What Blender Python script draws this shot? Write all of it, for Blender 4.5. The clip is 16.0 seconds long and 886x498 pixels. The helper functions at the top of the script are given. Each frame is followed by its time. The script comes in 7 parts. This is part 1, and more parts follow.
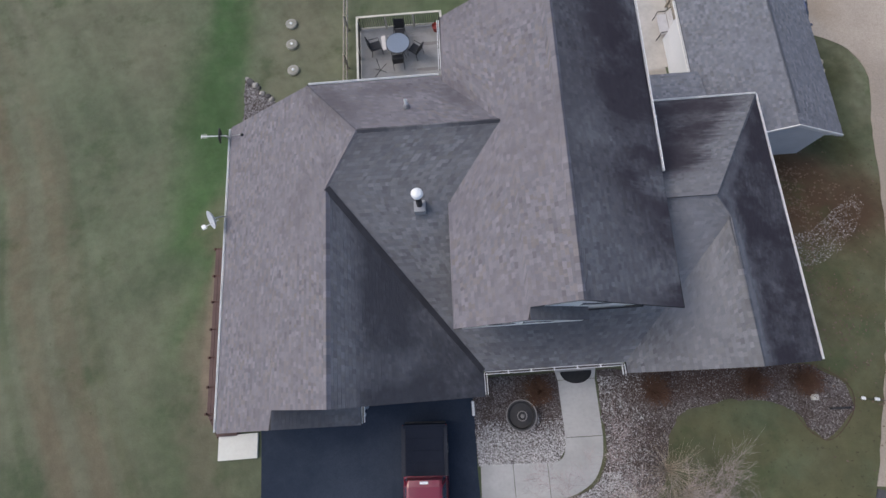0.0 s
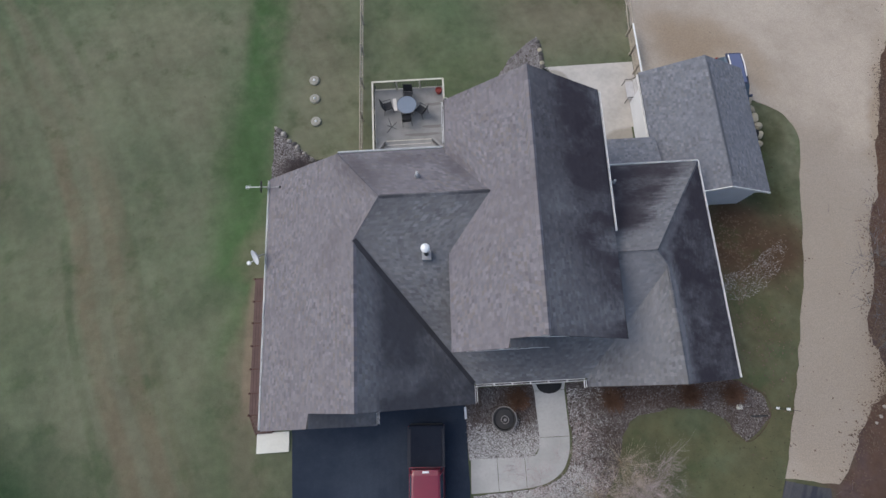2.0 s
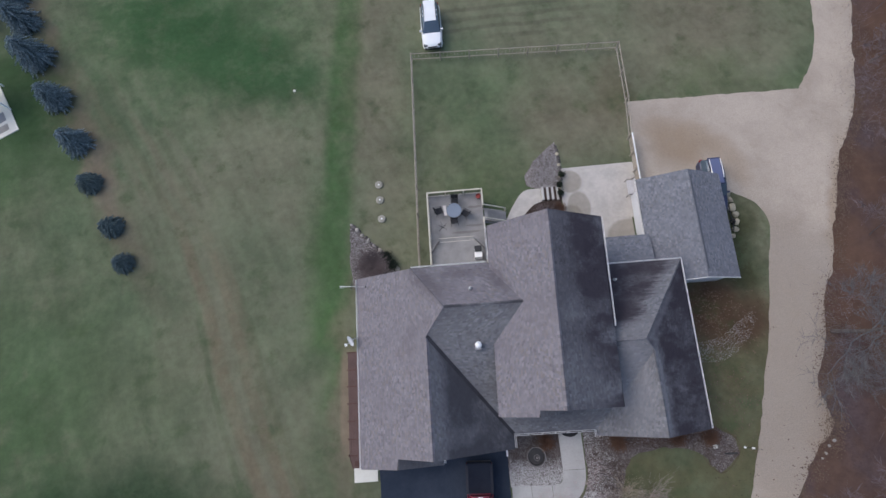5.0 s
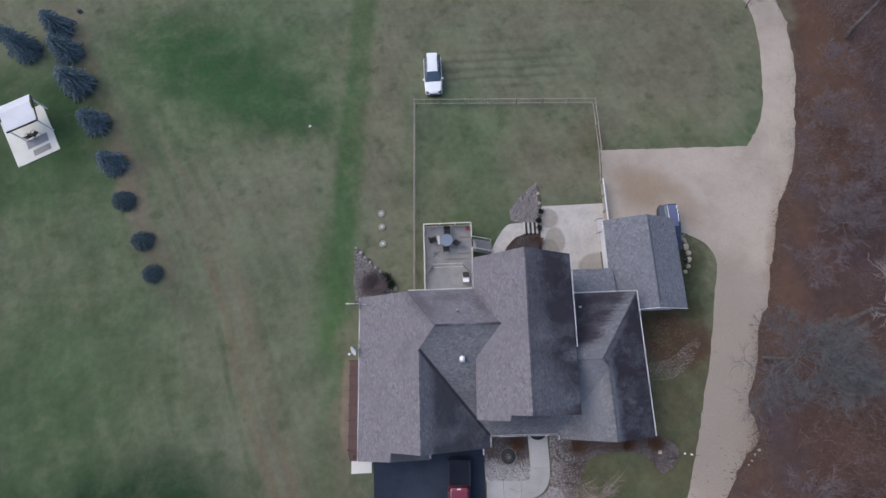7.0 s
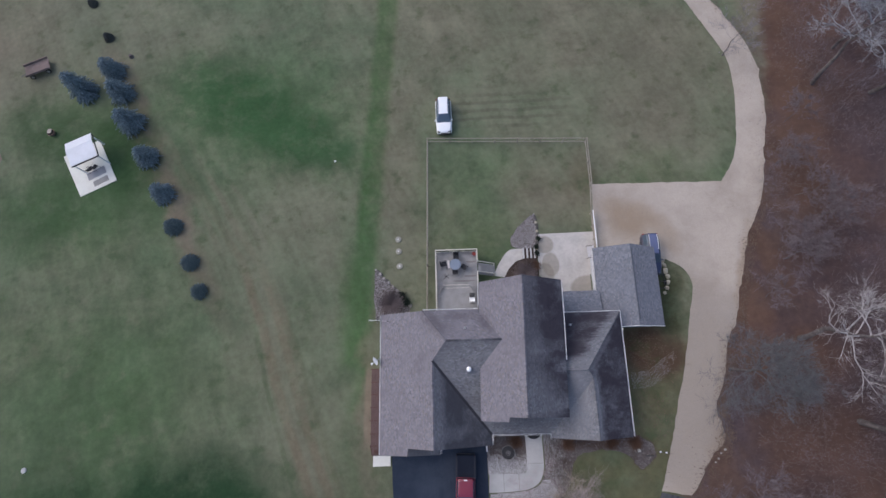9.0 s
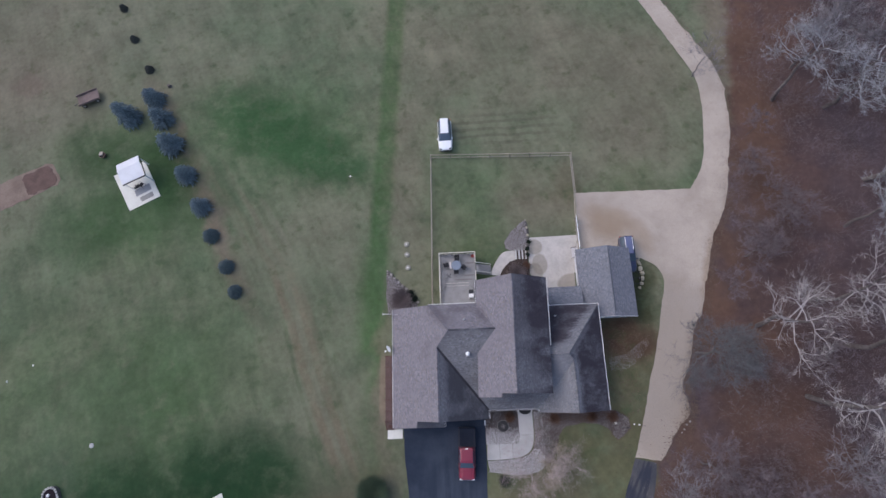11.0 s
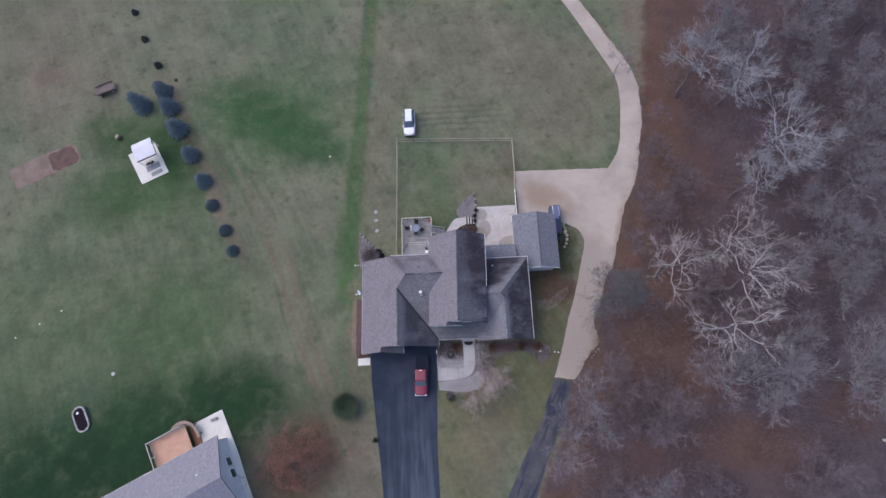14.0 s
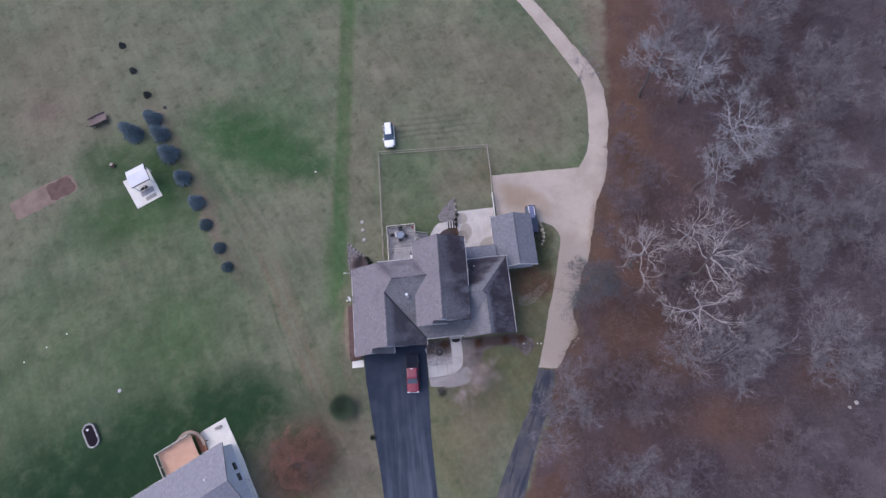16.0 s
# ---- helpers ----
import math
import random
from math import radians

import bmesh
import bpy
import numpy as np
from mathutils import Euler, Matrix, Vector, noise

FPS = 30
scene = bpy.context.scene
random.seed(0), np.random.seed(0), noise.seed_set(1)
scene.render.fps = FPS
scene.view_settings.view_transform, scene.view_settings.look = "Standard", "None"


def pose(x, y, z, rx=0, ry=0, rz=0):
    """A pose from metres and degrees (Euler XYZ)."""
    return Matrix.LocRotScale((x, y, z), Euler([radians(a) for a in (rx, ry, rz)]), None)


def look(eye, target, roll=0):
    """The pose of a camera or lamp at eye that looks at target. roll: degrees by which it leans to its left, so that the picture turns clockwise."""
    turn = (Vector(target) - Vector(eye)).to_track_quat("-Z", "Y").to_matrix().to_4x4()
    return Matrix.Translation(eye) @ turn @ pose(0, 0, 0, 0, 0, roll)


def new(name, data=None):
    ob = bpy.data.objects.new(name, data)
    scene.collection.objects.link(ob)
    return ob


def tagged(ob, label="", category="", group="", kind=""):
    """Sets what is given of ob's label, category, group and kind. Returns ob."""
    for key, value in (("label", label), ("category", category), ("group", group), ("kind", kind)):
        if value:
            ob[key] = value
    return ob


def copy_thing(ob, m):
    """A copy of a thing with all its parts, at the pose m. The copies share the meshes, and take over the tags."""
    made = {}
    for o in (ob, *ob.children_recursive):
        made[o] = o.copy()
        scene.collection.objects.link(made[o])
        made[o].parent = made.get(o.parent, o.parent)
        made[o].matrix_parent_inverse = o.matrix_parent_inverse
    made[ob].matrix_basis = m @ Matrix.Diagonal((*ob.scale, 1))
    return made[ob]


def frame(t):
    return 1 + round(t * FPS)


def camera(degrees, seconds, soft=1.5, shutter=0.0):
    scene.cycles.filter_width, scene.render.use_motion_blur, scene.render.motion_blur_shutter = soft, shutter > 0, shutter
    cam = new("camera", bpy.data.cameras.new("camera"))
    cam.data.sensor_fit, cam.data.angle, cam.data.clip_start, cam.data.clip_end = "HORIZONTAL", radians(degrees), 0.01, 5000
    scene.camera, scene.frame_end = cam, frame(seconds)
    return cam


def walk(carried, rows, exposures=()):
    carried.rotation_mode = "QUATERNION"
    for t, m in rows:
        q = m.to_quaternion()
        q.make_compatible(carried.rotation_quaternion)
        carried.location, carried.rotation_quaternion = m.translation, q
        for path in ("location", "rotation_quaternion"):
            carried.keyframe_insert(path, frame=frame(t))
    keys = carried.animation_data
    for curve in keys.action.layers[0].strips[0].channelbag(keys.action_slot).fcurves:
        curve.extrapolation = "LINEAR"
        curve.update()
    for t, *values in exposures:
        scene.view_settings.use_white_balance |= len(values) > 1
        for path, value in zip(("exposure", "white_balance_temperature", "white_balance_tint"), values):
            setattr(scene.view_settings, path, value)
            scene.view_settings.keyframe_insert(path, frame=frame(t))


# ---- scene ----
cam = camera(86.0, 16.0, soft=1.5)
PATH = [
    (0, (0.941, 0.093, 22.68), (0.904, 0.586, 20.742), -8.2),
    (0.5, (0.932, 0.186, 23.161), (0.894, 0.679, 21.223), -7.9),
    (1, (0.895, 0.308, 24.358), (0.853, 0.799, 22.419), -7.8),
    (1.5, (0.864, 0.451, 25.933), (0.829, 0.943, 23.994), -7.0),
    (2, (0.745, 0.651, 27.516), (0.739, 1.145, 25.578), -3.8),
    (2.5, (0.55, 1.313, 29.207), (0.543, 1.806, 27.269), -4.3),
    (3, (0.319, 2.318, 30.847), (0.311, 2.808, 28.908), -5.3),
    (3.5, (-0.072, 3.289, 32.478), (-0.141, 3.779, 30.54), -13.8),
    (4, (-0.398, 4.129, 34.123), (-0.5, 4.599, 32.181), -18.1),
    (6.5, (-0.091, 4.743, 41.394), (-0.165, 5.234, 39.457), -9.8),
    (7, (-0.083, 4.723, 42.925), (-0.144, 5.224, 40.99), -9.0),
    (7.5, (-0.188, 4.896, 44.536), (-0.262, 5.397, 42.601), -9.7),
    (8, (-0.152, 5.118, 46.223), (-0.236, 5.621, 44.289), -11.1),
    (8.5, (-0.214, 5.224, 47.881), (-0.294, 5.736, 45.95), -10.6),
    (11, (0.806, 3.533, 56.797), (0.688, 4.049, 54.868), -15.3),
    (11.5, (1.367, 2.615, 58.659), (1.26, 3.136, 56.731), -14.9),
    (12, (2.014, 0.92, 60.212), (1.911, 1.448, 58.285), -13.9),
    (12.5, (2.842, -0.47, 61.968), (2.739, 0.054, 60.041), -13.2),
    (13, (3.466, -1.945, 63.769), (3.37, -1.419, 61.842), -12.4),
    (13.5, (4.211, -3.391, 65.538), (4.119, -2.867, 63.61), -12.3),
    (14, (5.0, -4.856, 67.43), (4.934, -4.335, 65.5), -9.6),
    (14.5, (6.411, -5.632, 69.343), (6.419, -5.067, 67.424), -2.9),
    (15, (6.85, -5.976, 70.729), (6.878, -5.388, 68.817), -1.3),
    (15.5, (6.749, -6.233, 71.076), (6.723, -5.677, 69.155), -6.7),
    (16, (6.967, -6.42, 70.86), (6.918, -5.873, 68.937), -11.0),
]
EXPOSURES = [(0, 0.03, 6620, 9), (1.5, -0.01, 6640, 6), (3, -0.02, 6480, 9), (4.2, -0.03, 6410, 10), (8.5, -0.06, 6270, 13), (11, 0.0, 6220, 15), (13, 0.07, 6210, 18), (14, 0.1, 6180, 19), (16, 0.16, 6100, 22)]
walk(cam, [(t, look(eye, target, roll)) for t, eye, target, roll in PATH], EXPOSURES)

# ---- world and light: an overcast late-autumn sky, brighter towards the west ----
world = bpy.data.worlds.new("overcast_sky")
scene.world = world
world.use_nodes = True
wn, wl = world.node_tree.nodes, world.node_tree.links
sky = wn.new("ShaderNodeTexSky")
sky.sky_type, sky.sun_disc = "NISHITA", False
sky.sun_elevation, sky.sun_rotation = radians(50), radians(-70)
sky.air_density, sky.dust_density, sky.ozone_density = 1.0, 3.0, 1.5
wn["Background"].inputs["Strength"].default_value = 0.215
wl.new(sky.outputs["Color"], wn["Background"].inputs["Color"])

sun = new("sun", bpy.data.lights.new("sun", "SUN"))
sun.data.energy, sun.data.angle, sun.data.color = 0.8, radians(80), (1.0, 0.97, 0.94)
sun.matrix_world = look((-30, 10.9, 38), (0, 0, 0))

# ---- materials ----
def material(name, rough=0.8, metal=0.0):
    m = bpy.data.materials.new(name)
    m.use_nodes = True
    b = m.node_tree.nodes["Principled BSDF"]
    b.inputs["Roughness"].default_value, b.inputs["Metallic"].default_value = rough, metal
    if rough > 0.85:
        b.inputs["Specular IOR Level"].default_value = 0.12
    return m, m.node_tree, b


def node(nt, kind, ins=(), operation="", interpolation=""):
    n = nt.nodes.new("ShaderNode" + kind)
    if operation:
        n.operation = operation
    if interpolation:
        n.interpolation_type = interpolation
    for key, value in dict(ins).items():
        if isinstance(value, bpy.types.NodeSocket):
            nt.links.new(value, n.inputs[key])
        else:
            n.inputs[key].default_value = value
    return n


def position(nt):
    return node(nt, "NewGeometry").outputs["Position"]


def noise_at(nt, vec, scale, detail=4.0, rough=0.55, stretch=None):
    if stretch:
        vec = node(nt, "VectorMath", {0: vec, 1: stretch}, operation="MULTIPLY").outputs[0]
    return node(nt, "TexNoise", {"Vector": vec, "Scale": scale, "Detail": detail, "Roughness": rough}).outputs["Fac"]


def ramp(nt, fac, lo, hi, a=0.0, b=1.0):
    return node(nt, "MapRange", {"Value": fac, "From Min": lo, "From Max": hi, "To Min": a, "To Max": b}, interpolation="SMOOTHSTEP").outputs["Result"]


def maths(nt, op, a, b=0.0):
    return node(nt, "Math", {0: a, 1: b}, operation=op).outputs[0]


def mix(nt, fac, a, b):
    n = nt.nodes.new("ShaderNodeMix")
    n.data_type = "RGBA"
    for i, value in ((0, fac), (6, a), (7, b)):
        if isinstance(value, bpy.types.NodeSocket):
            nt.links.new(value, n.inputs[i])
        elif i:
            n.inputs[i].default_value = (*value, 1)
        else:
            n.inputs[i].default_value = value
    return n.outputs[2]


def scaled(nt, colour, fac):
    n = nt.nodes.new("ShaderNodeMix")
    n.data_type, n.blend_type = "RGBA", "MULTIPLY"
    n.inputs[0].default_value = 1
    nt.links.new(colour, n.inputs[6])
    nt.links.new(node(nt, "CombineColor", {0: fac, 1: fac, 2: fac}).outputs[0], n.inputs[7])
    return n.outputs[2]


def bump(nt, b, height, strength=0.5, distance=0.02):
    n = node(nt, "Bump", {"Height": height, "Strength": strength, "Distance": distance})
    nt.links.new(n.outputs[0], b.inputs["Normal"])


def surface(name, colour, dark, rough=0.8, metal=0.0, big=0.6, fine=12.0, relief=0.3, coat=0.0, dirt=0.35):
    """A plain surface with worn and dirty places at two scales."""
    m, nt, b = material(name, rough, metal)
    p = position(nt)
    f = ramp(nt, noise_at(nt, p, big), 0.35, 0.7)
    c = mix(nt, maths(nt, "MULTIPLY", f, dirt * 2), colour, dark)
    c = mix(nt, ramp(nt, noise_at(nt, p, fine), 0.4, 0.75, 0, dirt), c, dark)
    nt.links.new(c, b.inputs["Base Color"])
    bump(nt, b, noise_at(nt, p, fine * 4), relief, 0.01)
    b.inputs["Coat Weight"].default_value = coat
    return m


def ellipse_mask(nt, p, x, y, rx, ry, turn=0.0, soft=0.6, strength=1.0):
    """1 inside an oval patch of ground, fading out over its soft edge."""
    q = node(nt, "VectorMath", {0: p, 1: (-x, -y, 0)}, "ADD").outputs[0]
    q = node(nt, "VectorRotate", {"Vector": q, "Axis": (0, 0, 1), "Angle": radians(-turn)}).outputs[0]
    q = node(nt, "VectorMath", {0: q, 1: (1 / rx, 1 / ry, 0)}, "MULTIPLY").outputs[0]
    r = node(nt, "VectorMath", {0: q}, "LENGTH").outputs["Value"]
    if strength < 0:
        return ramp(nt, r, 1 - soft, 1 + soft, 1 + strength, 1)
    return ramp(nt, r, 1 - soft, 1 + soft, strength, 0)


def strip_mask(nt, p, a, b, half, soft=0.5, strength=1.0):
    """1 along a straight band of ground from a to b, fading at its sides and ends."""
    length = math.hypot(b[0] - a[0], b[1] - a[1])
    q = node(nt, "VectorMath", {0: p, 1: (-(a[0] + b[0]) / 2, -(a[1] + b[1]) / 2, 0)}, "ADD").outputs[0]
    q = node(nt, "VectorRotate", {"Vector": q, "Axis": (0, 0, 1), "Angle": math.pi / 2 - math.atan2(b[1] - a[1], b[0] - a[0])}).outputs[0]
    xyz = node(nt, "SeparateXYZ", {0: q}).outputs
    across = ramp(nt, maths(nt, "ABSOLUTE", xyz[0]), half * (1 - soft), half * (1 + soft), strength, 0)
    return maths(nt, "MULTIPLY", across, ramp(nt, maths(nt, "ABSOLUTE", xyz[1]), length * 0.35, length * 0.55, 1, 0))


def shingle_material(name, colours, stain, stain_amount, stain_lo, stain_hi, clean=(), stretch=None, foul=(), pale=(), drip=(), vary=1.0, tan=0.3):
    """Granule-faced shingles, each tab of its own tone, with grime; clean: patches that the grime spares; drip: washed bands with ragged ends along the courses."""
    m, nt, b = material(name, 0.92)
    p = position(nt)
    r = maths(nt, "FRACT", maths(nt, "ADD", node(nt, "NewGeometry").outputs["Random Per Island"], maths(nt, "MULTIPLY", node(nt, "ObjectInfo").outputs["Random"], 7.31)))
    mean = tuple((u + v) / 2 for u, v in zip(colours[0], colours[1]))
    base = mix(nt, ramp(nt, r, 0.0, 0.45), tuple(0.94 * u for u in colours[0]), mean)
    base = mix(nt, ramp(nt, r, 0.55, 1.0), base, tuple(1.06 * u for u in colours[1]))
    base = scaled(nt, base, ramp(nt, maths(nt, "FRACT", maths(nt, "MULTIPLY", r, 13.7)), 0.0, 1.0, 1 - 0.16 * vary, 1 + 0.2 * vary))
    # some tabs have more tan granules, some more blue-grey
    base = mix(nt, ramp(nt, maths(nt, "FRACT", maths(nt, "MULTIPLY", r, 29.3)), 0.55, 1.0, 0, tan), base, (1.12 * mean[0], 1.03 * mean[1], 0.84 * mean[2]))
    base = mix(nt, ramp(nt, maths(nt, "FRACT", maths(nt, "MULTIPLY", r, 17.9)), 0.7, 1.0, 0, 0.5), base, (0.8 * mean[0], 0.86 * mean[1], 0.9 * mean[2]))
    base = mix(nt, ramp(nt, noise_at(nt, p, 30.0, 2.0, 0.6), 0.42, 0.7, 0, 0.4), base, colours[2])
    base = mix(nt, ramp(nt, noise_at(nt, p, 0.35), 0.35, 0.7, 0, 0.55), base, colours[3])
    base = scaled(nt, base, ramp(nt, noise_at(nt, p, 2.4, 4.0, 0.6), 0.3, 0.72, 0.95, 1.05))
    amount = ramp(nt, noise_at(nt, p, 0.33, 5.0, 0.66, stretch), stain_lo, stain_hi, 0, stain_amount)

    def wobbled(scale):
        c = node(nt, "TexNoise", {"Vector": p, "Scale": scale, "Detail": 5.0}).outputs["Color"]
        return node(nt, "VectorMath", {0: p, 1: node(nt, "VectorMath", {0: c, 1: (0.5, 0.5, 0.5)}, "SUBTRACT").outputs[0]}, "ADD").outputs[0]

    for x, y, rx, ry, turn, k in clean:
        amount = maths(nt, "MULTIPLY", amount, ellipse_mask(nt, wobbled(1.1), x, y, rx, ry, turn, 0.55, -k))
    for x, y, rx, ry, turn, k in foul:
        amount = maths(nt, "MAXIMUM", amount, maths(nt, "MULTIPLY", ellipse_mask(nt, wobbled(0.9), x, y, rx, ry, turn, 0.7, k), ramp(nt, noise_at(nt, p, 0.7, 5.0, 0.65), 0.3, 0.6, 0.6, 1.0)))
    if drip:
        runs = node(nt, "TexNoise", {"Vector": node(nt, "VectorMath", {0: p, 1: (0.35, 4.0, 0.6)}, "MULTIPLY").outputs[0], "Scale": 1.0, "Detail": 4.0, "Roughness": 0.7}).outputs["Fac"]
        off = node(nt, "CombineXYZ", {0: maths(nt, "MULTIPLY", maths(nt, "SUBTRACT", runs, 0.5), 2.2)}).outputs[0]
        q = node(nt, "VectorMath", {0: p, 1: off}, "ADD").outputs[0]
        for x, y, rx, ry, turn, k in drip:
            amount = maths(nt, "MULTIPLY", amount, ellipse_mask(nt, q, x, y, rx, ry, turn, 0.6, -k))
    base = mix(nt, amount, base, stain)
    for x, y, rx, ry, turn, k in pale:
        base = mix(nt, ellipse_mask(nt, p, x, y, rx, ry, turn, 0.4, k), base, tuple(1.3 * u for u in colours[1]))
    nt.links.new(base, b.inputs["Base Color"])
    bump(nt, b, noise_at(nt, p, 90.0, 2.0), 0.5, 0.01)
    return m


MAUVE = ((0.153, 0.144, 0.159), (0.198, 0.187, 0.206), (0.127, 0.121, 0.136), (0.179, 0.166, 0.182))
# the same shingles darkened, for the garage slope turned from the light
SHADED_SLATE = ((0.133, 0.133, 0.146), (0.176, 0.176, 0.19), (0.11, 0.111, 0.123), (0.155, 0.153, 0.163))
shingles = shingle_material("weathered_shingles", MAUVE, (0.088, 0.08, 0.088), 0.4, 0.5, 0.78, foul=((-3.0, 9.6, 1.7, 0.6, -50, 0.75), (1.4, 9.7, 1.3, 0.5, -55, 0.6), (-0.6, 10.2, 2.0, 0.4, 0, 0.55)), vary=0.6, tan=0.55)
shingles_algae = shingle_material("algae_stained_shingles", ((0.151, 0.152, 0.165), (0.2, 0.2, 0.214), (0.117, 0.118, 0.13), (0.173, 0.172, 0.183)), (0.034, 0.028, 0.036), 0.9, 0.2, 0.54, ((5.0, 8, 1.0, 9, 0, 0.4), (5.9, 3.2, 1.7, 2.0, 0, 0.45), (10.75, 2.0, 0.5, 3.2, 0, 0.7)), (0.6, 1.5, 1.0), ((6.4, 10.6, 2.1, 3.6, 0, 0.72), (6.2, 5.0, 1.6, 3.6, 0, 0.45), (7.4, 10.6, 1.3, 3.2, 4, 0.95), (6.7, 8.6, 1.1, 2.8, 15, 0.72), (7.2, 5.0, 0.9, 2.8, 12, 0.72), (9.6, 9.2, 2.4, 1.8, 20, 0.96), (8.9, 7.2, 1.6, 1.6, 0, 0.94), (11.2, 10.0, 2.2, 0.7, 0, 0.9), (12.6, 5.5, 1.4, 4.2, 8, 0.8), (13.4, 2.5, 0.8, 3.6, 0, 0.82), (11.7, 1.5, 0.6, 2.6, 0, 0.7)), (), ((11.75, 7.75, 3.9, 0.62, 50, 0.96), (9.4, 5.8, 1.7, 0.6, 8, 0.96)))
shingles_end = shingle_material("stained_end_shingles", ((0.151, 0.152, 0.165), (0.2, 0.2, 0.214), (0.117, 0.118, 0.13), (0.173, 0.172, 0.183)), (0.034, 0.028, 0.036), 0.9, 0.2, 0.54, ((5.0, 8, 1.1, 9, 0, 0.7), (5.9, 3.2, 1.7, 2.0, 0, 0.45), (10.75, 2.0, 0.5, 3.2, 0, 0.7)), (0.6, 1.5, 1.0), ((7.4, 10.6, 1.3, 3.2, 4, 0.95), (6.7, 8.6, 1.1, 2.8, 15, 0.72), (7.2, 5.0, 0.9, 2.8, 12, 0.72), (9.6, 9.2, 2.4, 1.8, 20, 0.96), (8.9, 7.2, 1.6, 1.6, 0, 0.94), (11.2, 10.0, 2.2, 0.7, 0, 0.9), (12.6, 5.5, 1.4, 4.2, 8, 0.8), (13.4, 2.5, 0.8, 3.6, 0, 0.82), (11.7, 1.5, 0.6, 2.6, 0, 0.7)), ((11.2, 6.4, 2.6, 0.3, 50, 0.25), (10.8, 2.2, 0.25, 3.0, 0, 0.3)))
# east garage slope: its shade is in the colour, with grime over it
shingles_side = shingle_material("shaded_grimy_shingles", SHADED_SLATE, (0.044, 0.044, 0.052), 0.85, 0.24, 0.56, ((-2.9, 3, 0.6, 5, 0, 0.75), (-2.2, 0.4, 1.6, 0.6, 0, 0.4)), None, ((0.4, 1.0, 1.8, 0.6, -52, 0.7), (-1.6, 3.6, 1.5, 0.5, -52, 0.6)), vary=0.7)
# front slopes: shade in the grey tone, plus stains and one paler oval
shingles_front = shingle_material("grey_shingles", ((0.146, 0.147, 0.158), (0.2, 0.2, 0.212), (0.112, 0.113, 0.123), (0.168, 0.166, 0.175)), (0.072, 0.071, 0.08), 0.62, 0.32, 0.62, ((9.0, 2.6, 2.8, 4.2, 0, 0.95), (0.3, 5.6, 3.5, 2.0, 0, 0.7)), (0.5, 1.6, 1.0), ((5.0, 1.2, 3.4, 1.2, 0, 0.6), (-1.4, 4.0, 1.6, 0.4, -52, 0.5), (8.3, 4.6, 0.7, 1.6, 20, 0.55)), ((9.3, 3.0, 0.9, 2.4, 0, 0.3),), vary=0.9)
shingles_grey = shingle_material("pale_grey_shingles", ((0.148, 0.153, 0.172), (0.2, 0.206, 0.23), (0.125, 0.13, 0.148), (0.168, 0.175, 0.202)), (0.1, 0.1, 0.11), 0.4, 0.5, 0.8, vary=0.8)
underlay = surface("roof_deck", (0.05, 0.048, 0.05), (0.035, 0.033, 0.035), 0.9)
white_trim = surface("white_painted_metal", (0.78, 0.78, 0.78), (0.5, 0.5, 0.48), 0.45, dirt=0.15)
siding = surface("pale_vinyl_siding", (0.62, 0.63, 0.66), (0.45, 0.46, 0.48), 0.6, dirt=0.2)
dark_glass = surface("dark_window_glass", (0.02, 0.025, 0.035), (0.015, 0.018, 0.025), 0.12)
concrete = surface("pale_concrete", (0.47, 0.465, 0.45), (0.33, 0.325, 0.31), 0.9, big=0.5, fine=7, dirt=0.35)
concrete_new = surface("bright_concrete", (0.64, 0.63, 0.57), (0.5, 0.48, 0.43), 0.9, big=0.6, fine=8, dirt=0.25)


def drive_material():
    m, nt, b = material("sealed_asphalt", 0.86)
    p = position(nt)
    c = mix(nt, ramp(nt, noise_at(nt, p, 0.35, 5.0, 0.6), 0.35, 0.7), (0.021, 0.029, 0.046), (0.036, 0.046, 0.066))
    # the sealer has worn off in streaks along the wheel lines
    worn = maths(nt, "MULTIPLY", ramp(nt, noise_at(nt, p, 0.9, 4.0, 0.6, (1.0, 0.09, 1.0)), 0.38, 0.68, 0.15, 1.0), ellipse_mask(nt, p, -2.0, -24, 5, 16, 0, 0.5, 0.9))
    c = mix(nt, worn, c, (0.08, 0.096, 0.12))
    c = scaled(nt, c, ramp(nt, noise_at(nt, p, 22.0, 3.0, 0.7), 0.25, 0.75, 0.85, 1.15))
    nt.links.new(c, b.inputs["Base Color"])
    bump(nt, b, noise_at(nt, p, 70.0), 0.5, 0.01)
    return m


asphalt = drive_material()


def lane_material():
    m, nt, b = material("worn_asphalt", 0.87)
    p = position(nt)
    q = node(nt, "VectorRotate", {"Vector": p, "Axis": (0, 0, 1), "Angle": radians(26)}).outputs[0]
    c = mix(nt, ramp(nt, noise_at(nt, p, 0.5, 5.0, 0.6), 0.35, 0.7), (0.06, 0.063, 0.075), (0.098, 0.095, 0.095))
    c = mix(nt, ramp(nt, noise_at(nt, q, 1.4, 4.0, 0.6, (1.0, 0.12, 1.0)), 0.48, 0.62, 0, 0.75), c, (0.028, 0.034, 0.052))
    c = mix(nt, ramp(nt, noise_at(nt, q, 1.1, 3.0, 0.6, (1.0, 0.1, 1.0)), 0.6, 0.72, 0, 0.5), c, (0.15, 0.14, 0.135))
    c = scaled(nt, c, ramp(nt, noise_at(nt, p, 18.0, 3.0, 0.7), 0.25, 0.75, 0.85, 1.15))
    nt.links.new(c, b.inputs["Base Color"])
    bump(nt, b, noise_at(nt, p, 60.0), 0.5, 0.01)
    return m


asphalt_old = lane_material()


